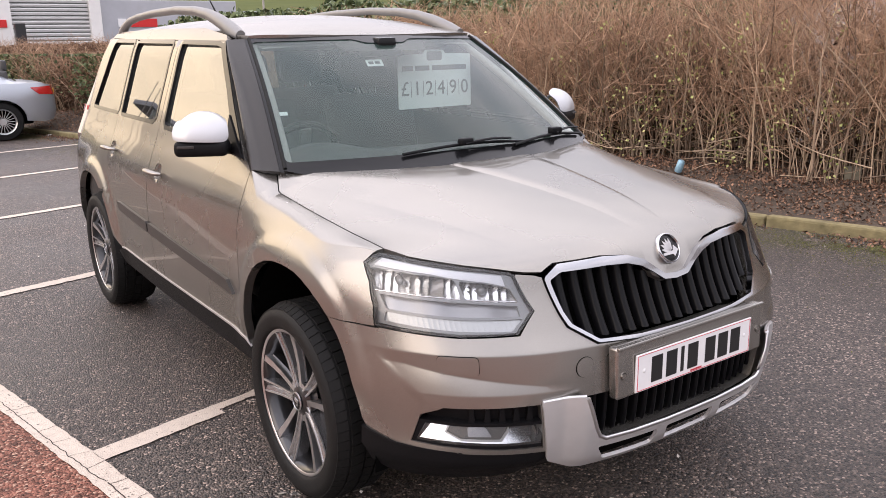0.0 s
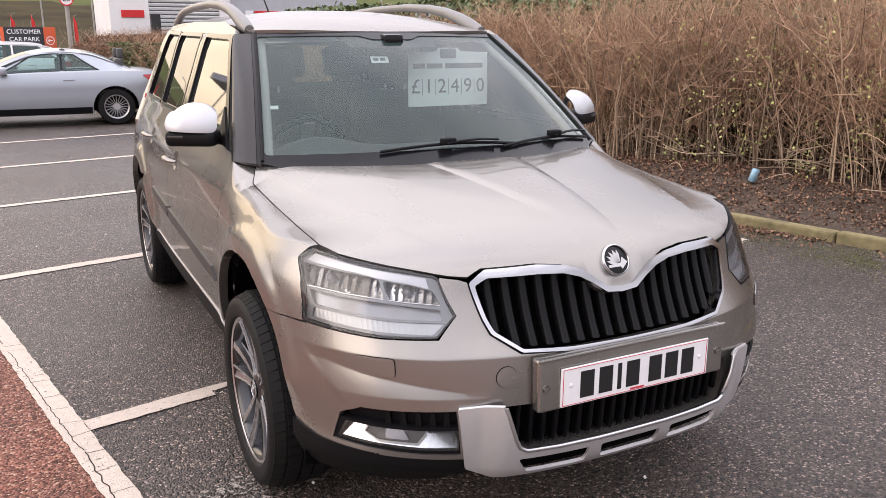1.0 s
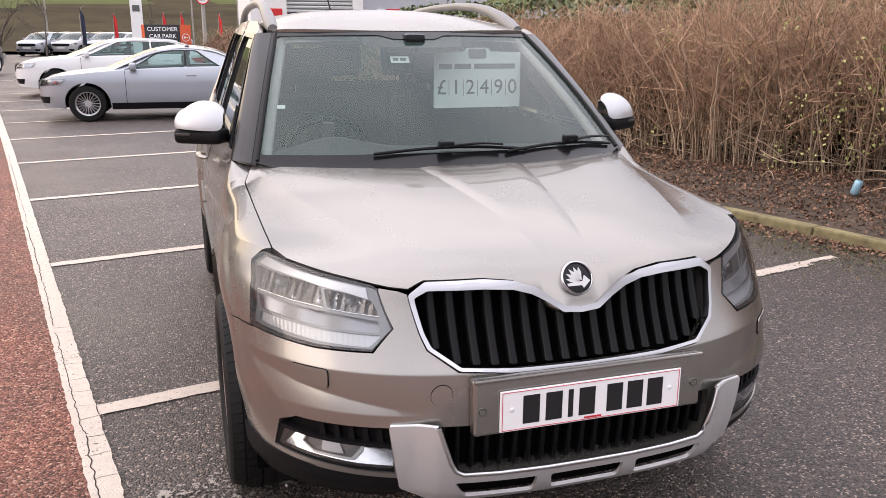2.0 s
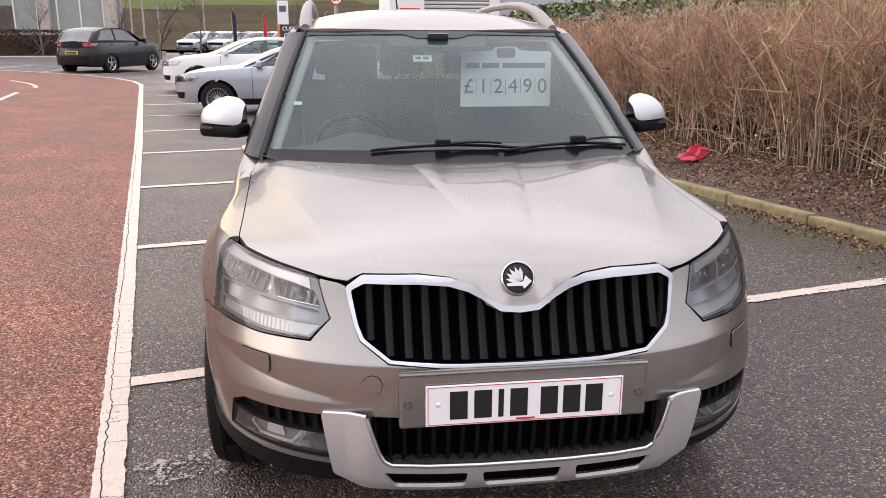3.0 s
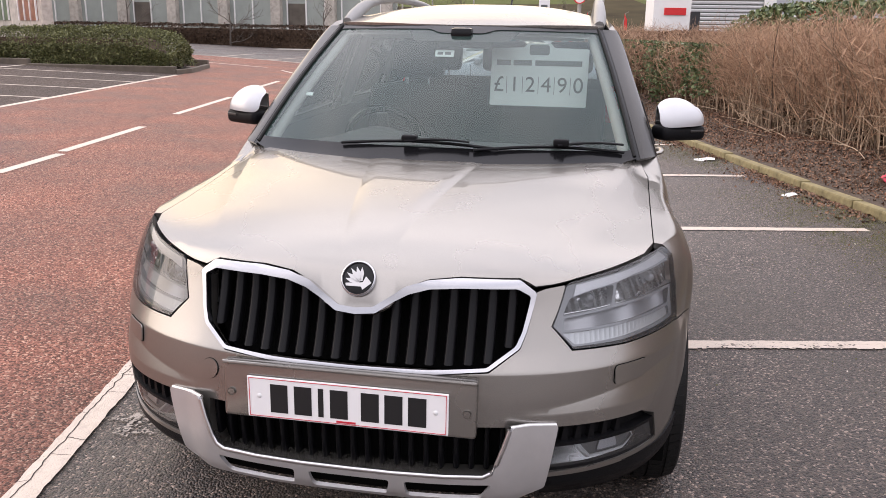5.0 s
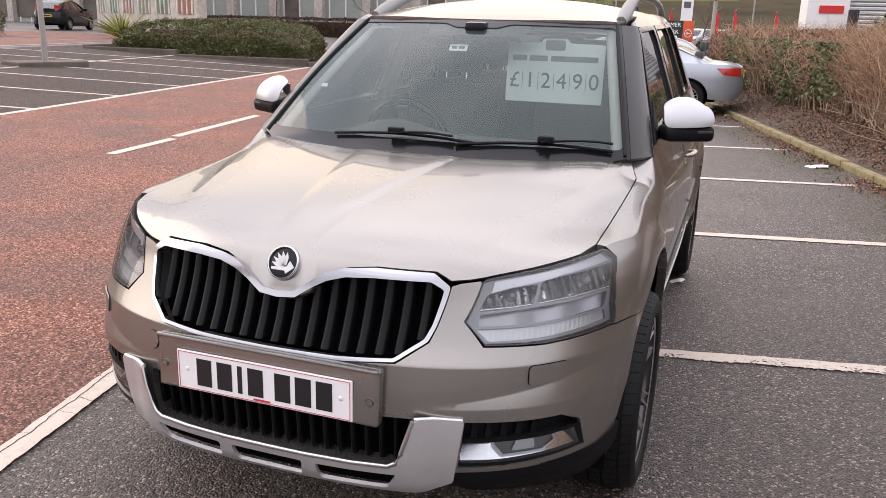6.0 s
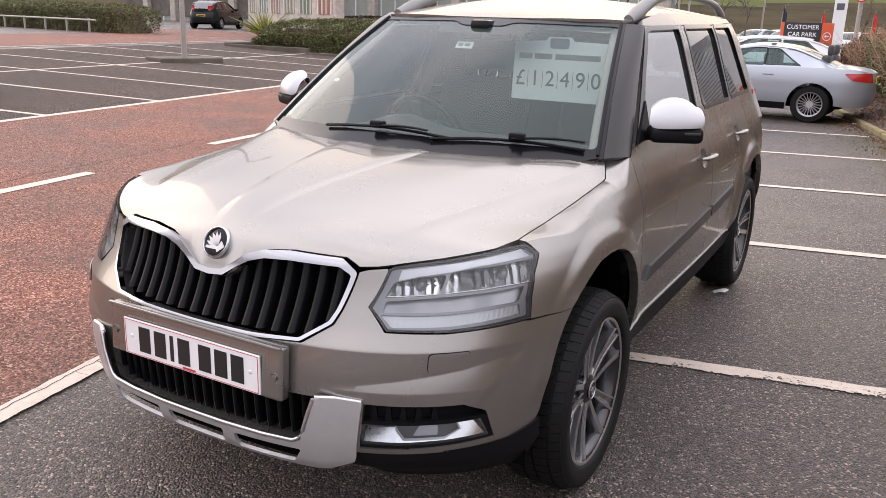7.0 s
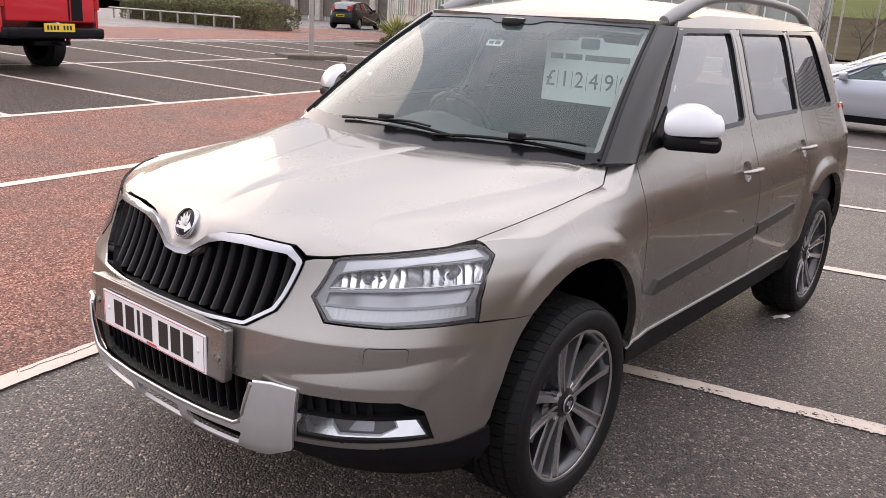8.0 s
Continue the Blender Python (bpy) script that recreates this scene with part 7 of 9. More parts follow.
def leafy_block(name, label, corners, z0, height, count, size, material, seed, uneven=0.12, kind="stuff", fill=True, soft=6.0, drop=0.16):
    """A clipped hedge: leaves over the outside of a block with an uneven skin, on dark wood inside."""
    rng = np.random.default_rng(seed)
    ob = thing(name, label, "hedge", kind=kind)
    c = [np.array(p, float) for p in corners]
    u, w = rng.uniform(0, 1, count), rng.uniform(0, 1, count)
    h = rng.uniform(0, 1, count) ** 0.7
    onto = rng.uniform(0, 1, count)
    u = np.where((onto < 0.12), np.where(rng.uniform(size=count) < 0.5, 0.0, 1.0), u)
    w = np.where((onto >= 0.12) & (onto < 0.62), np.where(rng.uniform(size=count) < 0.72, 0.0, 1.0), w)
    h = np.where(onto >= 0.62, 1.0, h)
    xy = (c[0][None] * ((1 - u) * (1 - w))[:, None] + c[1][None] * (u * (1 - w))[:, None] + c[2][None] * (u * w)[:, None] + c[3][None] * ((1 - u) * w)[:, None])
    p = np.concatenate([xy, (z0 + height * h)[:, None]], 1)
    cen = np.concatenate([np.mean(c, axis=0), [z0 + height * 0.5]])
    lump = np.array([noise.noise(Vector(q) * 1.1) + 0.6 * noise.noise(Vector(q) * 2.9) for q in p])
    out = p - cen
    out /= np.linalg.norm(out, axis=1, keepdims=True)
    round_off = (np.abs(u - 0.5) * 2) ** (soft * 2) + (np.abs(w - 0.5) * 2) ** soft
    p = p + out * (lump * uneven)[:, None] + rng.normal(0, 0.03, p.shape)
    p[:, 2] -= drop * height * np.clip(round_off, 0, 1.5) * h
    v, f = leaves(p, rng.uniform(0.6, 1.3, count) * size, rng, 0.25)
    put("leaves", big_mesh("leaves", v, f, material, False), ob)
    if fill:
        vs = []
        for s, zz in ((0.94, z0 - 0.05), (0.86 - drop * 0.5, z0 + height * (0.95 - drop * 0.55))):
            vs += [tuple(cen[:2] + (q - cen[:2]) * s) + (zz,) for q in c]
        fs = [(0, 1, 5, 4), (1, 2, 6, 5), (2, 3, 7, 6), (3, 0, 4, 7), (4, 5, 6, 7)]
        put("inner_wood", mesh_from("inner_wood", vs, fs, BROWN_HEDGE), ob)
    return ob


def xy(a, b):
    return tuple(float(c) for c in bay(a, b))


# green hedge behind the brown one
leafy_block("hedge", "dark green ivy hedge behind the brown one", [xy(7.2, 1.0), xy(6.75, 12.5), xy(8.6, 12.5), xy(9.5, 1.0)], 0.1, 1.85, 20000, 0.085, IVY, 11, 0.2)
# the far end of the brown hedge is dense and clipped
DENSE_TWIG = island_mat("dense_brown_twigs", (0.075, 0.040, 0.026), (0.27, 0.165, 0.11), rough=0.9)
leafy_block("hedge", "dense clipped brown hedge end with green growth on top", [xy(kerb_a(10.6) + 1.25, 10.6), xy(kerb_a(18.6) + 0.9, 18.6), xy(kerb_a(18.6) + 3.2, 18.6), xy(kerb_a(10.6) + 2.8, 10.6)], 0.15, 1.28, 26000, 0.055, DENSE_TWIG, 14, 0.12)
# clipped island hedge, and its kerb
leafy_block("hedge", "clipped green island hedge with an uneven top", [xy(-11.9, 19.5), xy(-5.75, 18.7), xy(-5.9, 21.2), xy(-11.6, 22.1)], 0.34, 0.98, 52000, 0.050, BOX_LEAF, 12, 0.26, soft=2.6, drop=0.42)


# ---- parked cars further off ----
WHITE_PAINT = paint_mat("white_paint", (0.72, 0.73, 0.74), flake=0.03, metal=0.0, rough=0.3)
SILVER_BLUE = paint_mat("pale_silver_paint", (0.40, 0.43, 0.475), flake=0.15, metal=0.6)
GREY_PAINT = paint_mat("dark_grey_paint", (0.008, 0.009, 0.011), flake=0.2, metal=0.1, rough=0.22)
GREY_PAINT.node_tree.nodes["Principled BSDF"].inputs["Coat Weight"].default_value = 0.2
RED_PAINT = paint_mat("red_paint", (0.52, 0.018, 0.028), flake=0.05, metal=0.1)
YELLOW = mat("yellow_plate", (0.75, 0.52, 0.05), rough=0.35, spread=0.03)
# teal haze stands in for sky mirrored in the windows
CAR_GLASS = glass_mat("car_glass", (0.62, 0.76, 0.74), haze=0.07, haze_color=(0.45, 0.72, 0.68), ior=1.5)


def small_wheel(parent, r, width, spokes, x, y, side, bright=RIM_BRIGHT):
    w = new("wheel")
    w.parent = parent
    w.matrix_basis = pose(x, y, r, 0, 0, 0 if side > 0 else 180)
    h = width / 2
    part("tyre", lathe_bm([(r * 0.66, -h), (r * 0.9, -h), (r, -h + 0.03), (r, h - 0.03), (r * 0.93, h), (r * 0.68, h + 0.004), (r * 0.64, h - 0.02), (r * 0.64, -h + 0.02), (r * 0.66, -h)], 40), RUBBER, w, smooth_angle=40)
    part("rim", lathe_bm([(r * 0.60, h - 0.07), (r * 0.61, h - 0.01), (r * 0.655, h + 0.004), (r * 0.67, h - 0.004)], 40), bright, w, smooth_angle=40)
    part("inner_drum", lathe_bm([(0.0, h - 0.075), (r * 0.62, h - 0.075), (r * 0.62, h - 0.06)], 28), LINER_SHADE, w)
    for i in range(spokes):
        a = 2 * math.pi * i / spokes
        bm = box_bm((0.022, 0.30 * r / max(5, spokes) * 2.0, r * 0.56), (h - 0.022, 0, r * 0.33), 0.003)
        for v in bm.verts:
            v.co.x += 0.02 * (v.co.z / r)
        bmesh.ops.rotate(bm, matrix=Euler((a, 0, 0)).to_matrix(), verts=bm.verts)
        part("spoke", bm, bright, w)
    part("hub_cap", lathe_bm([(0, h - 0.004), (r * 0.16, h - 0.008), (r * 0.18, h - 0.03)], 20), bright, w, smooth_angle=40)


def far_car(name, label, at, turn, L, W, front, base, shoulder, roof, glass_end, paint, r=0.32, spokes=10, doors=2, tail_lamp=None, group="", side_win=None, dark_trim=None, plate_rear=YELLOW, glass=CAR_GLASS):
    """A car from its outlines: shoulder and roof are (y, z) knots from nose to tail; front: nose to front axle; base: wheelbase.
    glass_end: where the roof glass begins and ends (foot of windscreen, head, head of rear window, its foot)."""
    ob = thing(name, label, "car", at, turn, group)
    hw = W / 2
    S = curve(*zip(*shoulder))
    R = curve(*zip(*roof))
    y0, y1, y2, y3 = glass_end

    def wide(y):
        t = np.clip(np.abs(1 - 2 * y / L), 0, 1)
        return hw * np.clip(1 - t ** 6.5, 1e-11, 1) ** (1 / 4.2)

    def tuck(z):
        return 1 - 0.05 * np.clip((0.5 - z) / 0.3, 0, 1) ** 2 - 0.10 * np.clip((z - 0.62) / 0.35, 0, 1.2) ** 2

    def ends_in(y, z):
        return 0.05 * np.clip((z - 0.55) / 0.3, 0, 1) ** 2 * (np.exp(-y / 0.3) - np.exp(-(L - y) / 0.3)) + 0.06 * np.clip((0.42 - z) / 0.2, 0, 1) * (np.exp(-y / 0.3) - np.exp(-(L - y) / 0.3))

    def flank(t, z, s=1):
        y = L / 2 * (1 - np.cos(math.pi * np.clip(t, 0, 1)))
        return s * wide(y) * tuck(z), y + ends_in(y, z), z

    def T(y):
        return math.acos(1 - 2 * min(max(y, 0), L) / L) / math.pi

    def arch_pts(yc):
        out = []
        for i in range(15):
            a = math.pi * i / 14
            out.append((yc - (r + 0.06) * math.cos(a), 0.30 + (r + 0.045) * math.sin(a)))
        return out
    low = [(0.0, 0.27), (front - r - 0.06, 0.22)] + arch_pts(front) + [(front + r + 0.07, 0.20), (front + base - r - 0.07, 0.20)] + arch_pts(front + base) + [(L - 0.25, 0.27), (L, 0.32)]
    ys = np.linspace(L, 0, 26)
    out = [(T(y), z) for y, z in low] + [(T(y), float(S(y))) for y in ys]
    c = dict(core=(0, L / 2, 0.55), core_y=(0.9, L - 0.9))
    for s in (1, -1):
        body = sheet("body_side", lambda t, z, s=s: flank(t, z, s), out, paint, ob, step=0.035, thick=0.03, **c)
        if dark_trim is not None:
            trim = [(T(y), z - 0.0) for y, z in [(front + r + 0.08, 0.20), (front + base - r - 0.08, 0.20), (front + base - r - 0.08, 0.31), (front + r + 0.08, 0.31)]]
            sheet("sill_trim", lambda t, z, s=s: flank(t, z, s), trim, dark_trim, ob, step=0.04, lift=0.006, thick=0.01, **c)
        # door seams and handles
        for k in range(doors):
            ya = y0 + 0.38 + k * (1.05 if doors == 2 else 1.3)
            seam = [(T(ya), 0.30), (T(ya + 0.008), 0.30), (T(ya + 0.008), float(S(ya)) - 0.01), (T(ya), float(S(ya)) - 0.01)]
            sheet("door_seam", lambda t, z, s=s: flank(t, z, s), seam, LINER_SHADE, body, step=0.05, lift=0.002, thick=0.002, **c)
            yh = ya + (0.86 if doors == 2 else 1.08)
            px = flank(np.array(T(yh)), np.array(float(S(yh)) - 0.12), s)
            part("door_handle", box_bm((0.03, 0.17, 0.028), (float(px[0]), float(px[1]), float(px[2])), 0.010), paint, body, smooth_angle=50)
        # side glass
        def top(u, v, s=s):
            """The cabin's side: u is y, v runs from shoulder to roof edge."""
            zs, zr = S(u), R(u) - 0.05
            return s * (wide(u) * (tuck(zs) - 0.012) * (1 - v) + (hw * 0.70) * v), u, zs * (1 - v) + np.maximum(zr, zs + 0.001) * v
        yy = np.linspace(y0 + 0.10, y3 - 0.06, 22)
        cab = [(y, -0.05) for y in yy] + [(y, 1.0) for y in yy[::-1]]
        sw = side_win or [(y0 + 0.40, y1 + 0.28, y1 + 0.98, y1 + 0.98), (y1 + 1.05, y1 + 1.05, y2 - 0.12, y2 + 0.24)]
        wins = [[(a, 0.08), (b, 0.90), (d, 0.90), (e, 0.08)] for a, b, d, e in sw]
        sheet("cabin_side", top, cab, paint, ob, holes=[rounded(w, 0.05, 3) for w in wins], step=0.08, thick=0.03, **c)
        for w in wins:
            pane = sheet("window", top, rounded(w, 0.05, 3), glass, ob, step=0.15, lift=-0.008, flange=False, **c)
            sheet("window_seal", top, rounded(grow(w, 0.02), 0.05, 3), GLOSS_BLACK, ob, holes=[rounded(w, 0.05, 3)], step=0.1, lift=0.003, thick=0.006, **c)
    # decks, screens, roof
    def deck(u, y):
        zs = S(y)
        return u * wide(y) * tuck(zs), y + ends_in(y, zs), zs + 0.045 * (1 - u ** 2) * np.clip(np.minimum(y, L - y) / 0.5, 0, 1)
    sheet("bonnet", deck, [(-1, 0.02), (1, 0.02), (1, y0 + 0.14), (-1, y0 + 0.14)], paint, ob, step=0.08, core=(0, L / 2, -2))
    sheet("boot_lid", deck, [(-1, y3 - 0.10), (1, y3 - 0.10), (1, L - 0.02), (-1, L - 0.02)], paint, ob, step=0.08, core=(0, L / 2, -2))

    def cap(u, y):
        edge = np.where(y < y1, 0.88 - (0.88 - 0.70) * (y - y0) / (y1 - y0), 0.70)
        return u * hw * edge, y + 0.10 * u ** 2 * (y < (y1 + y2) / 2), R(y) - 0.05 * u ** 2
    roof_p = sheet("roof", cap, [(-1.02, y1), (1.02, y1), (1.02, y2), (-1.02, y2)], paint, ob, step=0.10, core=(0, L / 2, -2))
    sheet("windscreen", cap, [(-0.96, y0 + 0.02), (0.96, y0 + 0.02), (0.96, y1), (-0.96, y1)], glass, ob, step=0.12, flange=False, core=(0, L / 2, -2))
    sheet("rear_window", cap, [(-0.9, y2), (0.9, y2), (0.9, y3 - 0.03), (-0.9, y3 - 0.03)], glass, ob, step=0.12, flange=False, core=(0, L / 2, -2))
    for s in (1, -1):
        sheet("pillar", cap, [(s * 0.95, y0 + 0.0), (s * 1.04, y0 + 0.0), (s * 1.04, y1 + 0.02), (s * 0.95, y1 + 0.02)], paint, ob, step=0.1, lift=0.004, core=(0, L / 2, -2))
        sheet("pillar", cap, [(s * 0.86, y2 - 0.02), (s * 1.04, y2 - 0.02), (s * 1.04, y3), (s * 0.88, y3)], paint, ob, step=0.1, lift=0.004, core=(0, L / 2, -2))
        # lamps
        zl = float(S(0.3)) - 0.02
        sheet("headlamp", lambda t, z, s=s: flank(t, z, s), rounded([(T(0.05), zl - 0.15), (T(0.40), zl - 0.115), (T(0.50), zl - 0.02), (T(0.09), zl - 0.03)], 0.01, 2), LAMP_GLASS, ob, step=0.03, lift=0.006, thick=0.01, label="clear headlamp", **c)
        sheet("headlamp_bowl", lambda t, z, s=s: flank(t, z, s), rounded([(T(0.06), zl - 0.14), (T(0.38), zl - 0.107), (T(0.47), zl - 0.028), (T(0.10), zl - 0.038)], 0.01, 2), CHROME, ob, step=0.03, lift=0.003, thick=0.004, **c)
        zt = float(S(L - 0.25))
        t0, t1, za, zb = tail_lamp or (L - 0.42, L - 0.02, zt - 0.20, zt - 0.04)
        sheet("tail_lamp", lambda t, z, s=s: flank(t, z, s), rounded([(T(t0), zb - 0.02), (T(t1), zb - 0.01), (T(t1), za), (T(t0 + 0.12), za + 0.03)], 0.01, 2), RED_LENS, ob, step=0.03, lift=0.006, thick=0.01, label="red tail lamp", **c)
        part("mirror", box_bm((0.19, 0.11, 0.13), (s * (hw * 0.93 + 0.09), y0 + 0.52, float(S(y0 + 0.5)) + 0.06), 0.04, segments=3), paint, ob, smooth_angle=60)
        for yc in (front, front + base):
            small_wheel(ob, r, 0.215, spokes, s * (hw - 0.125), yc, s)
    # nose grille, bumper intakes, plates
    for s in (1, -1):
        sheet("grille", lambda t, z, s=s: flank(t, z, s), [(0.0, zl - 0.05), (T(0.05), zl - 0.06), (T(0.035), zl - 0.20), (0.0, zl - 0.21)], BLACK, ob, step=0.02, lift=0.006, thick=0.004, **c)
        sheet("air_intake", lambda t, z, s=s: flank(t, z, s), [(T(0.03), 0.42), (T(0.22), 0.42), (T(0.18), 0.31), (T(0.04), 0.31)], BLACK, ob, step=0.02, lift=0.005, thick=0.004, **c)
    zp = 0.62 if L > 4.0 else 0.60
    part("number_plate", box_bm((0.50, 0.012, 0.11), (0, L + 0.004, zp + 0.10), 0.003), plate_rear, ob, "rear number plate")
    part("plate_bar", box_bm((0.40, 0.003, 0.06), (0, L + 0.011, zp + 0.10)), INK, ob)
    part("number_plate", box_bm((0.50, 0.012, 0.11), (0, 0.0, 0.50), 0.003), PLATE, ob, "front number plate")
    # cabin: seats, floor
    part("cabin_floor", box_bm((W * 0.78, L * 0.80, 0.25), (0, L / 2, 0.36), 0.05), LINER_SHADE, ob)
    for sy in (y1 + 0.35, y1 + 1.25):
        for sx in (-0.36, 0.36):
            seat = join_bm(box_bm((0.48, 0.14, 0.58), (sx, sy + 0.16, 0.80), 0.05), box_bm((0.26, 0.09, 0.17), (sx, sy + 0.20, 1.17), 0.04))
            part("seat", seat, CABIN, ob, smooth_angle=60)
    return ob


def park(a, b):
    x, y = xy(a, b)
    return (x, y, float(ground_z(np.array(a), np.array(b))))


far_car("coupe_car", "pale silver hard-top convertible parked nose to the lane", (-3.14, 13.3, 0.0), -91, 4.08, 1.72, 0.80, 2.40,
        [(0, 0.57), (0.065, 0.67), (0.23, 0.74), (0.56, 0.78), (1.25, 0.84), (2.23, 0.87), (3.35, 0.89), (3.85, 0.88), (4.08, 0.81)],
        [(0, 0.57), (1.02, 0.855), (1.35, 1.00), (1.91, 1.205), (2.33, 1.26), (2.79, 1.225), (3.25, 1.065), (3.58, 0.92), (4.08, 0.82)],
        (1.04, 1.91, 2.75, 3.58), SILVER_BLUE, r=0.302, spokes=20, doors=1, side_win=[(1.42, 1.97, 2.40, 2.40), (2.43, 2.43, 2.60, 2.98)], dark_trim=BLACK)
far_car("hatchback_car", "white hatchback parked nose to the lane", (-4.45, 19.2, 0.0), -86, 4.32, 1.80, 0.88, 2.62,
        [(0, 0.60), (0.07, 0.72), (0.25, 0.80), (0.7, 0.85), (1.3, 0.90), (2.4, 0.92), (3.6, 0.94), (4.32, 0.92)],
        [(0, 0.55), (1.05, 0.92), (1.4, 1.05), (2.0, 1.28), (2.6, 1.335), (3.4, 1.31), (3.9, 1.20), (4.25, 0.935), (4.32, 0.90)],
        (1.05, 1.98, 3.65, 4.24), WHITE_PAINT, r=0.32, spokes=10)
far_car("suv_car", "dark grey sports utility car with bright window trim", (-7.3, 31.3, 0.03), 159, 4.39, 1.83, 0.89, 2.60,
        [(0, 0.80), (0.25, 0.92), (0.7, 1.00), (1.2, 1.05), (2.4, 1.08), (3.6, 1.10), (4.39, 1.06)],
        [(0, 0.7), (1.0, 1.06), (1.35, 1.2), (1.95, 1.50), (2.6, 1.59), (3.4, 1.57), (3.85, 1.48), (4.3, 1.075), (4.39, 1.04)],
        (1.0, 1.95, 3.72, 4.30), GREY_PAINT, r=0.35, spokes=5, glass=DARK_GLASS, tail_lamp=(3.95, 4.37, 0.92, 1.06))
bx, by = -33.8, 34.2
far_car("hatchback_car", "small black hatchback parked by the shops", (bx, by, float(ground_z(*[np.array(c) for c in INVERSE @ (np.array((bx, by)) - ORIGIN)]))), 200, 4.0, 1.74, 0.82, 2.51,
        [(0, 0.68), (0.25, 0.82), (0.7, 0.90), (1.2, 0.96), (2.4, 0.99), (3.6, 1.02), (4.0, 1.0)],
        [(0, 0.6), (0.95, 0.98), (1.3, 1.15), (1.85, 1.42), (2.4, 1.49), (3.2, 1.46), (3.6, 1.36), (3.92, 1.025), (4.0, 0.98)],
        (0.95, 1.82, 3.40, 3.92), GREY_PAINT, r=0.31, spokes=7, glass=DARK_GLASS, tail_lamp=(3.72, 3.98, 0.95, 1.22))


# ---- pickup, buildings, signs, posts ----
STONE = mat("grey_rubble_stone", (0.42, 0.385, 0.34), rough=0.9, spread=0.4, scale=5, big=1.0, bump=0.8, bump_scale=12)
PANEL = mat("grey_green_panel", (0.30, 0.33, 0.305), rough=0.35, spread=0.12, scale=2.0, big=0.4, coat=0.3)
WHITE_WALL = mat("white_render", (0.78, 0.77, 0.75), rough=0.7, spread=0.06, scale=3, big=0.3)
LOUVRE = mat("pale_louvre", (0.68, 0.68, 0.68), rough=0.45, spread=0.05)
GREY_WALL = mat("light_grey_cladding", (0.42, 0.43, 0.46), rough=0.5, spread=0.08, scale=2)
STEEL = mat("galvanised_steel", (0.36, 0.34, 0.31), rough=0.5, metal=0.4, spread=0.15, scale=20)
SIGN_BLACK = mat("black_sign", (0.02, 0.02, 0.022), rough=0.5, spread=0.05)
SIGN_ORANGE = mat("orange_sign", (0.62, 0.10, 0.03), rough=0.5, spread=0.04)
SIGN_WHITE = mat("white_sign", (0.82, 0.82, 0.82), rough=0.5, spread=0.02)
FLAG_RED = mat("red_banner", (0.60, 0.03, 0.03), rough=0.8, spread=0.08)
FLAG_BLUE = mat("dark_blue_banner", (0.015, 0.022, 0.05), rough=0.8, spread=0.08)
CONCRETE = mat("concrete", (0.30, 0.28, 0.25), rough=0.9, spread=0.2, scale=8, bump=0.4, bump_scale=40)
DARK_KERB = mat("dark_mossy_kerb", (0.11, 0.09, 0.07), rough=0.9, spread=0.3, scale=8, bump=0.4, bump_scale=30)
SCRUB = mat("brown_hillside_grass", (0.048, 0.038, 0.020), rough=0.95, spread=0.6, scale=0.16, big=0.03, bump=0.6, bump_scale=0.7, spec=0.05)
FIELD = mat("green_field", (0.085, 0.098, 0.034), rough=0.95, spec=0.05, spread=0.2, scale=0.15, big=0.02)
SHOP = mat("shop_display", (0.10, 0.085, 0.07), rough=0.3, spread=0.5, scale=2.2, big=0.8, coat=0.5)


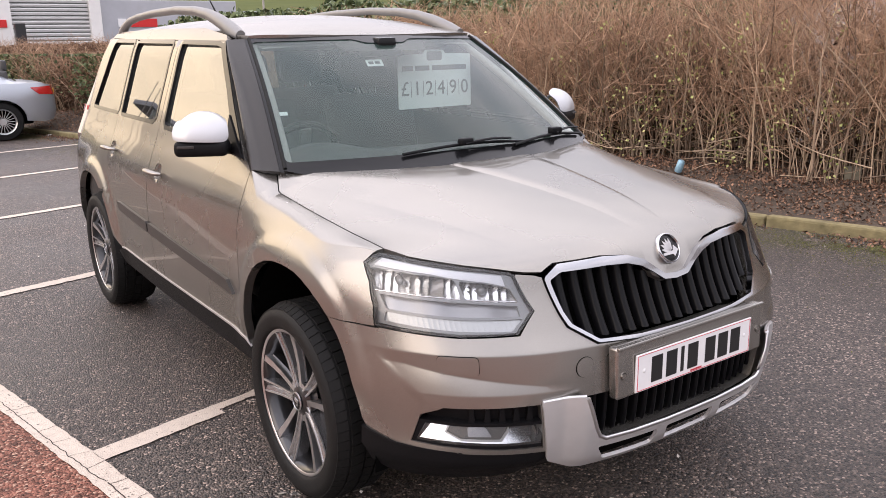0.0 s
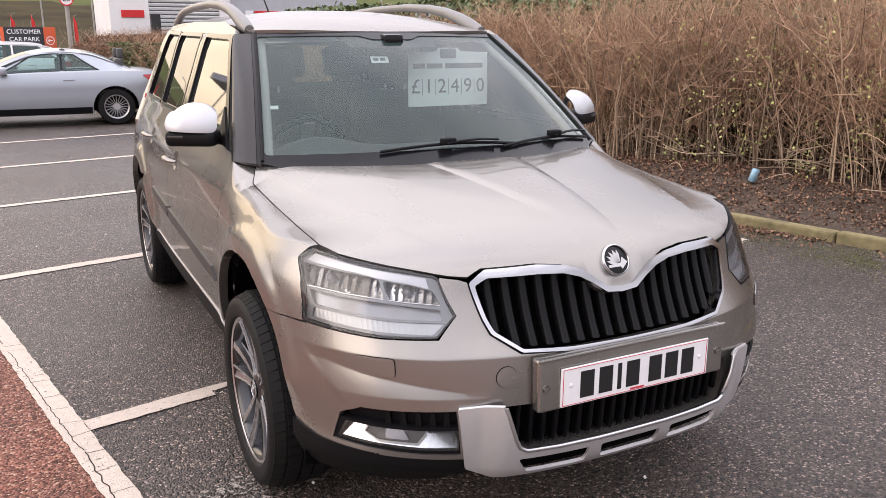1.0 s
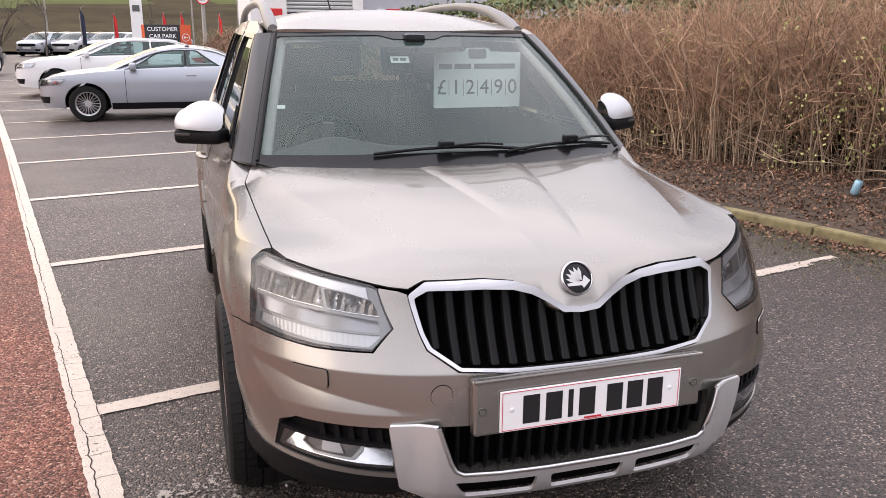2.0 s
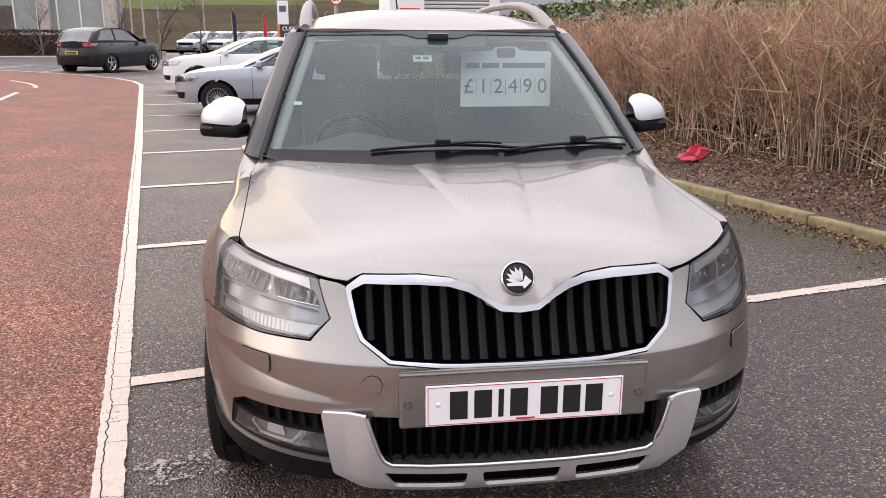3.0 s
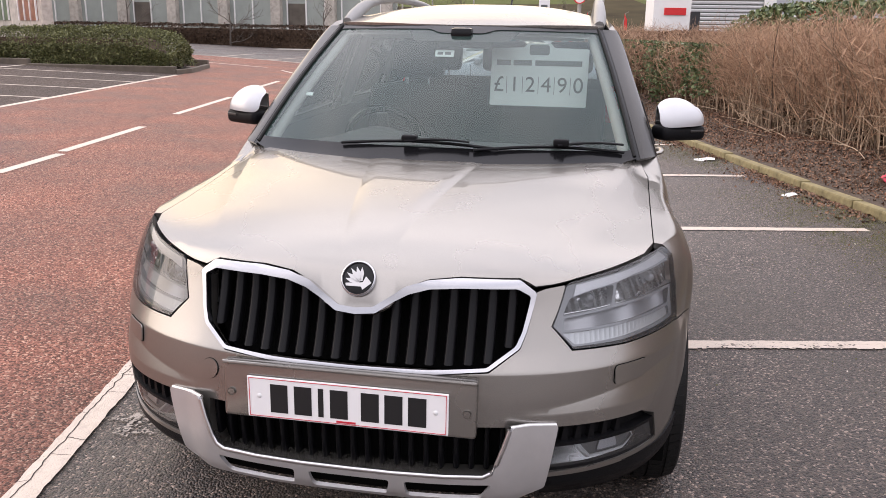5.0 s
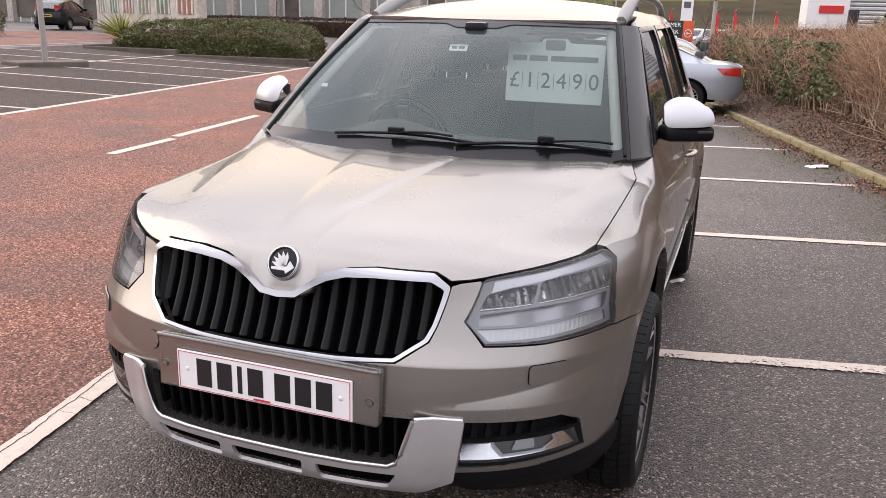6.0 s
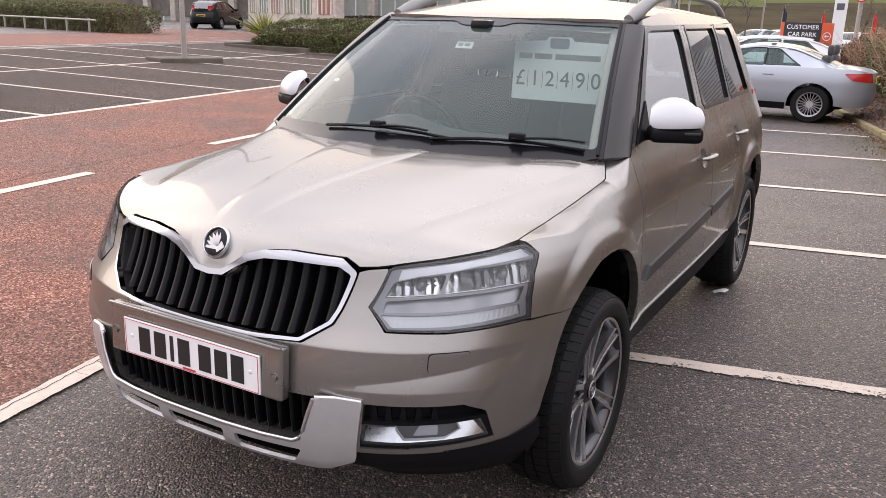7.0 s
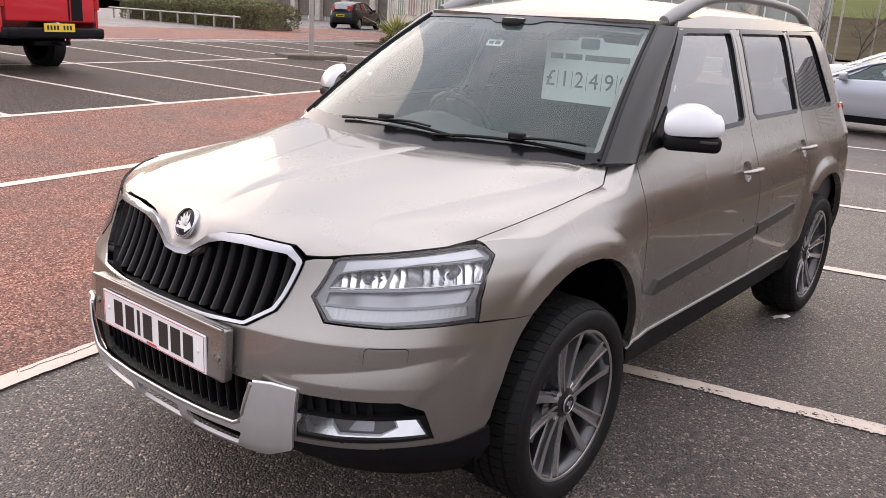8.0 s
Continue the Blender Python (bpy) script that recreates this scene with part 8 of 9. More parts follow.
def pickup():
    ob = thing("pickup_truck", "red pickup truck with a black tailgate stripe, parked in a bay", "truck", park(-8.26, 5.05))
    W, L = 1.80, 5.2
    # y runs from the tail (0) to the nose
    hull = [(0, 0.62), (0.0, 1.28), (0.1, 1.34), (1.55, 1.34), (1.60, 1.36), (3.7, 1.14), (5.0, 1.05), (5.2, 0.90), (5.2, 0.50), (4.85, 0.45)]

    def side(y, z, s):
        w = W / 2 - 0.03 - 0.05 * np.clip((z - 0.85) / 0.5, -0.3, 1) ** 2 - 0.10 * np.clip((y - 4.6) / 0.6, 0, 1) ** 2 - 0.04 * np.clip((0.15 - y) / 0.15, 0, 1)
        return s * w, y, z

    def arc(yc, rr=0.46):
        return [(yc + rr * math.cos(math.pi * i / 12), 0.40 + rr * math.sin(math.pi * i / 12)) for i in range(13)]
    out = hull + arc(4.25) + [(3.6, 0.45), (1.75, 0.45)] + arc(1.20) + [(0.65, 0.55)]
    for s in (1, -1):
        sheet("body_side", lambda y, z, s=s: side(y, z, s), out, RED_PAINT, ob, step=0.07, thick=0.04, core=(0, 2.6, 0.8))
        part("tail_lamp", box_bm((0.10, 0.10, 0.36), (s * 0.80, 0.02, 1.14), 0.03), RED_LENS, ob, "red and clear tail lamp", smooth_angle=50)
        part("reversing_lamp", box_bm((0.09, 0.02, 0.10), (s * 0.80, -0.035, 1.17), 0.01), PLATE, ob, "clear reversing lamp", smooth_angle=50)
        part("bumper_end", box_bm((0.24, 0.26, 0.16), (s * 0.70, -0.03, 0.62), 0.05, segments=3), BLACK, ob, smooth_angle=50)
        for yc in (1.20, 4.25):
            small_wheel(ob, 0.39, 0.26, 6, s * 0.76, yc, s, RIM_DARK)
    gate = part("tailgate", box_bm((1.50, 0.07, 0.56), (0, 0.0, 1.05), 0.03, segments=3), RED_PAINT, ob, smooth_angle=50)
    part("stripe", box_bm((0.20, 0.004, 0.50), (0.42, -0.037, 1.05), 0.001), BLACK, gate, "broad black stripe")
    part("stripe", box_bm((0.03, 0.004, 0.50), (0.28, -0.037, 1.05), 0.001), BLACK, gate)
    part("gate_handle", box_bm((0.26, 0.03, 0.08), (0, -0.04, 1.17), 0.015), BLACK, gate, smooth_angle=50)
    part("step_bumper", box_bm((1.36, 0.20, 0.15), (0, -0.06, 0.62), 0.03, segments=3), BLACK, ob, "black step bumper", smooth_angle=50)
    plate2 = part("number_plate", box_bm((0.52, 0.01, 0.12), (0, -0.165, 0.70), 0.003), YELLOW, ob, "yellow rear number plate")
    for k in range(8):
        if k != 4:
            part("plate_bar", box_bm((0.030, 0.003, 0.062), (-0.20 + k * 0.055, -0.172, 0.70)), INK, plate2)
    part("tow_bar", join_bm(box_bm((0.60, 0.06, 0.07), (0.0, 0.02, 0.47), 0.015), box_bm((0.05, 0.22, 0.04), (0, -0.10, 0.47), 0.01)), BLACK, ob)
    part("load_bed", box_bm((1.55, 1.5, 0.05), (0, 0.80, 1.30), 0.01), BLACK, ob, "black load bed cover")
    cab = bmesh.new()
    rows = []
    for y, z, w in ((1.62, 1.30, 0.80), (1.75, 1.74, 0.64), (2.2, 1.78, 0.64), (2.9, 1.76, 0.64), (3.75, 1.16, 0.78)):
        rows.append([cab.verts.new((-w, y, z)), cab.verts.new((w, y, z))])
    for p, q in zip(rows, rows[1:]):
        cab.faces.new((p[0], p[1], q[1], q[0]))
    cab.faces.new([r0[0] for r0 in rows])
    cab.faces.new([r0[1] for r0 in rows])
    bmesh.ops.recalc_face_normals(cab, faces=cab.faces)
    part("cab", cab, RED_PAINT, ob)
    part("chassis", box_bm((0.9, 4.6, 0.22), (0, 2.6, 0.52), 0.04), LINER_SHADE, ob)
    ob.matrix_world = Matrix.Translation(park(-8.26, 5.05)) @ Matrix.Rotation(math.atan2(-ACROSS[1], -ACROSS[0]) - math.pi / 2, 4, "Z")
    return ob


pickup()


def car_park_sign():
    ob = thing("sign", "black and orange customer car park sign on posts", "sign", (-1.02, 19.6, 0.10), 4)
    part("panel", box_bm((0.84, 0.05, 0.70), (-0.10, 0, 1.20), 0.006), SIGN_BLACK, ob)
    part("orange_edge", box_bm((0.07, 0.052, 0.70), (-0.555, 0, 1.20), 0.006), SIGN_ORANGE, ob)
    tile = part("arrow_panel", box_bm((0.26, 0.052, 0.70), (0.45, 0, 1.20), 0.006), SIGN_ORANGE, ob, "orange panel with a white arrow in a ring")
    part("arrow", join_bm(tube_bm([(0.45 + 0.085 * math.cos(t), -0.03, 1.24 + 0.09 * math.sin(t)) for t in np.linspace(0, 2 * math.pi, 25)[:-1]], 0.008, 6, True), box_bm((0.10, 0.006, 0.016), (0.45, -0.03, 1.24)),
                          box_bm((0.05, 0.006, 0.016), (0.42, -0.03, 1.257), rot=Matrix.Rotation(radians(-45), 4, "Y")), box_bm((0.05, 0.006, 0.016), (0.42, -0.03, 1.223), rot=Matrix.Rotation(radians(45), 4, "Y"))), SIGN_WHITE, tile)
    letters("CUSTOMER", 0.140, SIGN_WHITE, ob, pose(-0.10, -0.029, 1.44, 90), depth=0.003)
    letters("CAR", 0.140, SIGN_WHITE, ob, pose(-0.285, -0.029, 1.27, 90), depth=0.003)
    letters("PARK", 0.140, SIGN_WHITE, ob, pose(0.055, -0.029, 1.27, 90), depth=0.003)
    for x in (-0.45, 0.35):
        part("post", tube_bm([(x, 0.06, -0.2), (x, 0.06, 1.5)], 0.035, 10), STEEL, ob, smooth_angle=40)


car_park_sign()


def pole(name, label, at, height, radius=0.05, tilt=(0, 0), category="post"):
    ob = thing(name, label, category, at)
    part("shaft", tube_bm([(0, 0, -0.3), (tilt[0] * 0.5, tilt[1] * 0.5, height * 0.5), (tilt[0], tilt[1], height)], [radius, radius * 0.9, radius * 0.75], 10), STEEL, ob, smooth_angle=40)
    return ob


def lamp_post(at, height=6.0, arms=1, label="grey street lamp on a slender column", thick=0.06):
    ob = pole("street_lamp", label, at, height, thick, category="lamp")
    for s in ((1,) if arms == 1 else (1, -1)):
        part("arm", tube_bm([(0, 0, height - 0.05), (s * 0.35, 0, height + 0.12), (s * 0.75, 0, height + 0.15)], 0.028, 8), STEEL, ob)
        part("lantern", box_bm((0.42, 0.20, 0.10), (s * 0.95, 0, height + 0.14), 0.04, segments=3), SIGN_WHITE, ob, smooth_angle=50)
    return ob


# post on its kerbed island between the bays
px, py = xy(-9.54, 12.92)
pz = float(ground_z(np.array(-9.54), np.array(12.92)))
lamp_post((px, py, pz), 5.5, thick=0.062)
isl = thing("post_island", "low concrete island round a lamp post", "kerb", (px, py, pz), math.degrees(math.atan2(ALONG[1], ALONG[0])) - 90 + 60)
part("kerb_ring", box_bm((1.5, 0.85, 0.19), (0, 0, 0.0), 0.03), DARK_KERB, isl)

# speed limit post with direction board
sp = pole("sign_post", "brown wooden post with a round speed sign and a direction board", (-0.05, 21.0, 0.0), 4.2, 0.06, category="sign")
disc = bmesh.new()
bmesh.ops.create_cone(disc, cap_ends=True, segments=28, radius1=0.17, radius2=0.17, depth=0.02, matrix=Matrix.Translation((0, -0.08, 2.35)) @ Matrix.Rotation(radians(90), 4, "X"))
part("speed_sign", disc, SIGN_WHITE, sp)
part("speed_ring", tube_bm([(0.155 * math.cos(t), -0.095, 2.35 + 0.155 * math.sin(t)) for t in np.linspace(0, 2 * math.pi, 29)[:-1]], 0.018, 6, True), FLAG_RED, sp, "red ring")
letters("20", 0.19, INK, sp, pose(0, -0.093, 2.35, 90), depth=0.003)
part("direction_board", box_bm((1.0, 0.03, 0.30), (-0.15, -0.06, 2.72), 0.01), SIGN_WHITE, sp, "white direction board")
part("board_bars", box_bm((0.80, 0.034, 0.10), (-0.15, -0.061, 2.72), 0.002), INK, sp)


def banner(at, material, height=2.8, label="feather banner on a thin pole"):
    ob = thing("feather_banner", label, "flag", at)
    part("mast", tube_bm([(0, 0, 0), (0, 0, height * 0.8), (0.10, 0, height * 0.97), (0.25, 0, height)], 0.02, 6), STEEL, ob)

    def cloth(u, v):
        return 0.03 + u * 0.20 * (1 - 0.25 * v ** 3), 0.05 * np.sin(u * 5 + v * 4), height * (0.25 + 0.72 * v) - 0.25 * u * v ** 4
    sheet("cloth", cloth, [(0, 0.12), (0.95, 0), (1, 0.9), (0, 1.0)], material, ob, step=0.12, thick=0.006, core=(0, 5, 2))


def sight(bearing, dist, z, cx=-0.3, cy=-2.7):
    return (cx + dist * math.sin(radians(bearing)), cy + dist * math.cos(radians(bearing)), z)


banner(sight(-6.0, 46, 0.0), FLAG_BLUE, 2.7, "dark blue feather banner on a thin pole")
for bearing, d in ((-4.0, 52), (-1.1, 50), (0.0, 50), (2.4, 52)):
    banner(sight(bearing, d, 0.0), FLAG_RED, 2.6, "red feather banner on a thin pole")
py_on = thing("pylon_sign", "tall white pylon sign with a dark emblem shape", "sign", sight(-2.7, 45, 0))
part("slab", box_bm((0.56, 0.22, 3.0), (0, 0, 1.5), 0.03), SIGN_WHITE, py_on)
part("emblem_shape", box_bm((0.34, 0.02, 0.3), (0, -0.12, 2.6), 0.01), GREY_INK, py_on)
for bearing, d, h in ((-7.7, 60, 4.6), (0.9, 60, 4.7), (3.8, 62, 4.6), (-10.5, 62, 4.4)):
    lamp_post(sight(bearing, d, 0.0), h, 2, "white twin-lantern street lamp")
for bearing, d, h in ((-12.2, 44, 7), (-11.5, 43, 7), (21.5, 40, 8), (26.0, 42, 8)):
    pole("lamp_column", "slender grey lamp column", sight(bearing, d, 0.0), h, 0.05)


# row of dealer's cars far off, low and pale
rng_far = random.Random(5)
for i in range(9):
    a0 = -9.0 + i * 0.95
    x, y, _ = sight(a0, 57 + 2.0 * (i % 2), 0)
    far_car("saloon_car", "distant parked car in a dealer's row", (x, y, float(ground_z(*[np.array(v) for v in INVERSE @ (np.array((x, y)) - ORIGIN)]))), rng_far.choice((-24, -28, -20)), 4.2, 1.76, 0.85, 2.55,
            [(0, 0.66), (0.3, 0.82), (1.2, 0.94), (3.6, 0.98), (4.2, 0.95)], [(0, 0.6), (1.0, 0.96), (1.9, 1.38), (2.6, 1.45), (3.3, 1.42), (4.05, 0.975), (4.2, 0.93)],
            (1.0, 1.9, 3.4, 4.08), (SILVER_BLUE, WHITE_PAINT, SILVER, GREY_PAINT)[i % 4], spokes=5, group="dealer's row")


# ---- retail building on the left: rubble piers, grey glass panels, white frames ----
def retail():
    ob = thing("retail_building", "long retail building with rubble piers and grey panels", "building", (-11.2, 45.0, 0.1), 180 - 3)
    span, H = 46.0, 6.5
    part("wall", box_bm((span, 0.3, H), (span / 2, -0.55, H / 2 - 0.3)), PANEL, ob)
    part("roof", box_bm((span + 0.6, 8.0, 0.35), (span / 2, -4.2, H - 0.1), 0.04), GREY_WALL, ob)
    x = 0.5
    k = 0
    while x < span:
        part("pier", box_bm((0.62, 0.42, H - 0.5), (x, -0.20, H / 2 - 0.5), 0.03), STONE, ob, "rubble stone pier")
        for dx in (0.42, 1.62, 2.82):
            part("window_frame", box_bm((0.07, 0.10, H - 0.8), (x + dx, -0.37, H / 2 - 0.4), 0.01), WHITE_WALL, ob, "white frame")
        if k % 3 == 1:
            w = part("window", box_bm((1.1, 0.08, 1.5), (x + 2.2, -0.37, 1.9), 0.02), SHOP, ob, "glazed opening")
            part("window_sill", box_bm((1.25, 0.14, 0.10), (x + 2.2, -0.33, 1.12), 0.01), WHITE_WALL, w)
        if k >= 8:
            part("shop_window", box_bm((2.5, 0.10, 2.0), (x + 1.8, -0.36, 1.9), 0.02), SHOP, ob, "shop window with a coloured display")
        x += 3.45
        k += 1


retail()
shop = thing("shop_front", "stone shop front with coloured window displays", "building", (-30.5, 35.0, 0.6), 142)
part("wall", box_bm((24, 0.4, 6.0), (0, 0, 3.0)), STONE, shop)
DISPLAY = [mat("window_display", c, rough=0.3, spread=0.6, scale=3.0, big=1.0, coat=0.6) for c in ((0.30, 0.12, 0.07), (0.10, 0.16, 0.09), (0.22, 0.20, 0.12))]
for i in range(6):
    w = part("shop_window", box_bm((2.5, 0.12, 1.7), (-10.2 + i * 4.0, 0.18, 1.75), 0.02), DISPLAY[i % 3], shop, "shop window with a coloured display")
    part("window_frame", join_bm(*[box_bm((0.07, 0.06, 1.7), (-10.2 + i * 4.0 + d, 0.25, 1.75)) for d in (-1.22, -0.4, 0.4, 1.22)]), WHITE_WALL, w)

# dark brown hedge and pavement before the retail building
leafy_block("hedge", "long dark brown leafless clipped hedge", [(-11.0, 41.2), (-31.0, 39.4), (-31.2, 40.9), (-11.0, 42.7)], 0.15, 1.30, 13000, 0.11, BROWN_HEDGE, 21, 0.10)


def slab(name, pts, z, material, label, thick=0.12):
    bm = bmesh.new()
    f = bm.faces.new([bm.verts.new((x, y, z)) for x, y in pts])
    r = bmesh.ops.extrude_face_region(bm, geom=[f])
    bmesh.ops.translate(bm, vec=(0, 0, -thick - 0.2), verts=[v for v in r["geom"] if isinstance(v, bmesh.types.BMVert)])
    bmesh.ops.recalc_face_normals(bm, faces=bm.faces)
    ob = part(name, bm, material)
    return tagged(ob, label, "pavement", kind="structure")


slab("pavement", [(-9.8, 39.2), (-33, 36.9), (-34, 50), (-9.8, 50)], 0.27, CONCRETE, "pale concrete pavement before the shops")
for a0, b0, a1, b1 in ((-7.1, 29.4, -6.7, 33.5), (-5.2, 28.5, -4.2, 32.8), (-3.3, 27.3, -2.2, 32.5), (-2.0, 26.0, 0.3, 29.7), (-0.9, 24.4, 0.6, 25.6)):
    stripe("bay_line", a0, b0, a1, b1, 0.10, parent=marks)

# hedge island with a low rail, across the far lane
leafy_block("hedge", "green shrub border behind a low rail", [xy(-31.0, 26.3), xy(-19.9, 23.9), xy(-20.2, 26.2), xy(-31.0, 28.8)], 0.52, 1.10, 26000, 0.062, BOX_LEAF, 31, 0.2)
rail = thing("railing", "low galvanised rail on short posts", "railing", kind="structure")
p0, p1 = np.array(xy(-31.0, 25.6)), np.array(xy(-20.9, 23.3))
part("top_rail", tube_bm([(*p0, 1.06), (*p1, 1.02)], 0.032, 8), STEEL, rail)
for i in range(8):
    q = p0 + (p1 - p0) * (i + 0.3) / 7.6
    part("rail_post", box_bm((0.065, 0.065, 0.62), (q[0], q[1], 0.78), 0.01), STEEL, rail)
isl2 = thing("island_kerb", "dark concrete kerb round the clipped hedge", "kerb", kind="structure")
ring = [xy(-12.6, 19.3), xy(-9.5, 18.75), xy(-5.55, 18.3), xy(-5.35, 18.9), xy(-5.6, 21.6), xy(-12.1, 22.6)]
for p, q in zip(ring, ring[1:] + ring[:1]):
    mx, my, ln = (p[0] + q[0]) / 2, (p[1] + q[1]) / 2, math.hypot(q[0] - p[0], q[1] - p[1])
    am = float((INVERSE @ (np.array((mx, my)) - ORIGIN))[0])
    part("kerb_stone", box_bm((ln + 0.05, 0.14, 0.20), (mx, my, float(ground_z(np.array(am), np.array(19.0))) + 0.02), 0.02, Matrix.Rotation(math.atan2(q[1] - p[1], q[0] - p[0]), 4, "Z")), DARK_KERB, isl2)

# ---- showroom behind the hedge ----
show = thing("showroom", "white showroom with pale louvred wall and a red name panel", "building", (0, 43.0, -0.2))
part("wall", box_bm((1.9, 8, 7.5), (4.15, 4, 3.75), 0.03), WHITE_WALL, show)
part("name_panel", box_bm((1.1, 0.06, 0.36), (4.30, -0.03, 2.72), 0.01), FLAG_RED, show, "red name panel")
part("wall_behind_louvres", box_bm((3.6, 7.6, 7.2), (6.9, 4.2, 3.6)), PANEL, show)
for i in range(34):
    part("louvre", box_bm((3.6, 0.12, 0.11), (6.9, 0.30, 0.6 + i * 0.2), 0.015, Matrix.Rotation(radians(25), 4, "X")), LOUVRE, show)
part("wall_pier", box_bm((0.55, 8, 7.5), (8.98, 4, 3.75), 0.03), WHITE_WALL, show)
part("cladding", box_bm((7.4, 7.5, 3.9), (12.95, 4.2, 1.95), 0.03), GREY_WALL, show, "light grey cladding")
part("name_panel", box_bm((1.5, 0.06, 0.42), (11.4, 0.42, 2.75), 0.01), FLAG_RED, show, "red name panel")
part("emblem_shape", box_bm((0.42, 0.06, 0.42), (10.35, 0.42, 2.75), 0.01), SIGN_WHITE, show)
part("low_wing", box_bm((10.0, 7.0, 3.4), (21.7, 5.0, 1.7), 0.03), GREY_WALL, show)
part("bin_store", box_bm((0.45, 0.4, 1.1), (5.2, -1.2, 2.15), 0.03), SIGN_BLACK, show, "dark box by the louvres")

# ---- hillside ----
def hills():
    ga, gb = np.linspace(-420, 260, 60), np.linspace(58, 600, 60)
    A, B = np.meshgrid(ga, gb)
    x, y = bay(A, B)
    zz = ground_z(A, B) + 0.12 + 0.5 * np.sin(A * 0.05) * smooth((B - 80) / 120)
    v = np.stack([x.ravel(), y.ravel(), zz.ravel()], 1)
    k = len(ga)
    far = np.hypot(A, B - 10)
    f1, f2 = [], []
    for j in range(len(gb) - 1):
        for i in range(k - 1):
            q = (j * k + i, j * k + i + 1, (j + 1) * k + i + 1, (j + 1) * k + i)
            (f2 if far[j, i] > 142 + 12 * math.sin(ga[i] * 0.04) else f1).append(q)
    tagged(put("hillside", mesh_from("hillside", v, f1, SCRUB, True)), "brown winter hillside", "hill", kind="structure")
    tagged(put("field", mesh_from("field", v, f2, FIELD, True)), "green field on the hilltop", "field", kind="structure")


hills()


def bare_tree(at, height, seed, label="small bare winter tree"):
    rng = np.random.default_rng(seed)
    ob = thing("tree", label, "tree", at)
    paths, radii = [], []

    def grow_branch(p, d, length, r, depth):
        k = 5
        pts = [np.array(p)]
        dd = np.array(d, float)
        for i in range(k - 1):
            dd = dd + rng.normal(0, 0.13, 3) + np.array([0, 0, 0.05])
            dd /= np.linalg.norm(dd)
            pts.append(pts[-1] + dd * length / (k - 1))
        paths.append(np.array(pts))
        radii.append(np.linspace(r, r * 0.5, k))
        if depth:
            for _ in range(4 if depth > 1 else 5):
                i = rng.integers(1, k)
                nd = dd + rng.normal(0, 0.65, 3)
                nd[2] = abs(nd[2]) * 0.6 + 0.25
                nd /= np.linalg.norm(nd)
                grow_branch(pts[i], nd, length * rng.uniform(0.45, 0.7), r * 0.5, depth - 1)
    grow_branch((0, 0, -0.1), (0, 0, 1), height * 0.5, 0.055, 3)
    n = len(paths)
    v, f = tubes(np.array(paths[:1]), np.array(radii[:1]), 6)
    put("trunk", big_mesh("trunk", v, f, BARK), ob)
    v, f = tubes(np.array(paths[1:]), np.maximum(np.array(radii[1:]), 0.006), 3)
    put("crown", big_mesh("crown", v, f, BARK), ob)


for i, (x, y, h) in enumerate(((-13.9, 40.4, 4.4), (-19.0, 40.0, 4.2), (-24.5, 39.3, 4.4), (-10.6, 43.0, 4.8), (-6.6, 42.0, 4.4), (-9.2, 45.0, 5.0), (-2.2, 55, 4.6))):
    bare_tree((x, y, 0.1), h, 50 + i)

# yellow-green spiky shrub by the shops
rs = np.random.default_rng(77)
sx, sy = xy(-14.2, 24.2)
spiky = thing("shrub", "yellow-green spiky shrub by the shops", "shrub", (sx - 2.5, sy + 2.8, 0.5))
n = 160
t = np.linspace(0, 1, 4)
d = rs.normal(0, 0.5, (n, 3))
d[:, 2] = rs.uniform(0.6, 1.2, n)
Pp = t[None, :, None] * d[:, None, :] * rs.uniform(0.7, 1.3, n)[:, None, None]
Pp[..., 2] -= 0.35 * (t ** 2)[None, :]
v, f = tubes(Pp, np.full((n, 4), 0.03) * np.array([0.8, 1, 0.7, 0.2]), 3)
put("blades", big_mesh("blades", v, f, island_mat("yellow_green_blades", (0.12, 0.14, 0.03), (0.40, 0.40, 0.10))), spiky)

# ---- small litter ----
brick = part("stone_block", box_bm((0.22, 0.13, 0.11), (0, 0, 0.05), 0.012, segments=2), mat("weathered_stone", (0.20, 0.18, 0.13), rough=0.9, spread=0.3, scale=18, bump=0.6, bump_scale=50), None, smooth_angle=50)
for v in brick.data.vertices:
    v.co += Vector((noise.noise(v.co * 11), noise.noise(v.co * 13 + Vector((3, 0, 0))), noise.noise(v.co * 12))) * 0.012
a, b = INVERSE @ (np.array((5.03, 1.34)) - ORIGIN)
brick.matrix_world = pose(5.03, 1.34, float(bed_z(a, b)) - 0.01, 3, -4, 25)
tagged(brick, "weathered stone block lying in leaf litter", "stone")
ragm = mat("red_cloth", (0.50, 0.035, 0.065), rough=0.5, spread=0.2, scale=12)


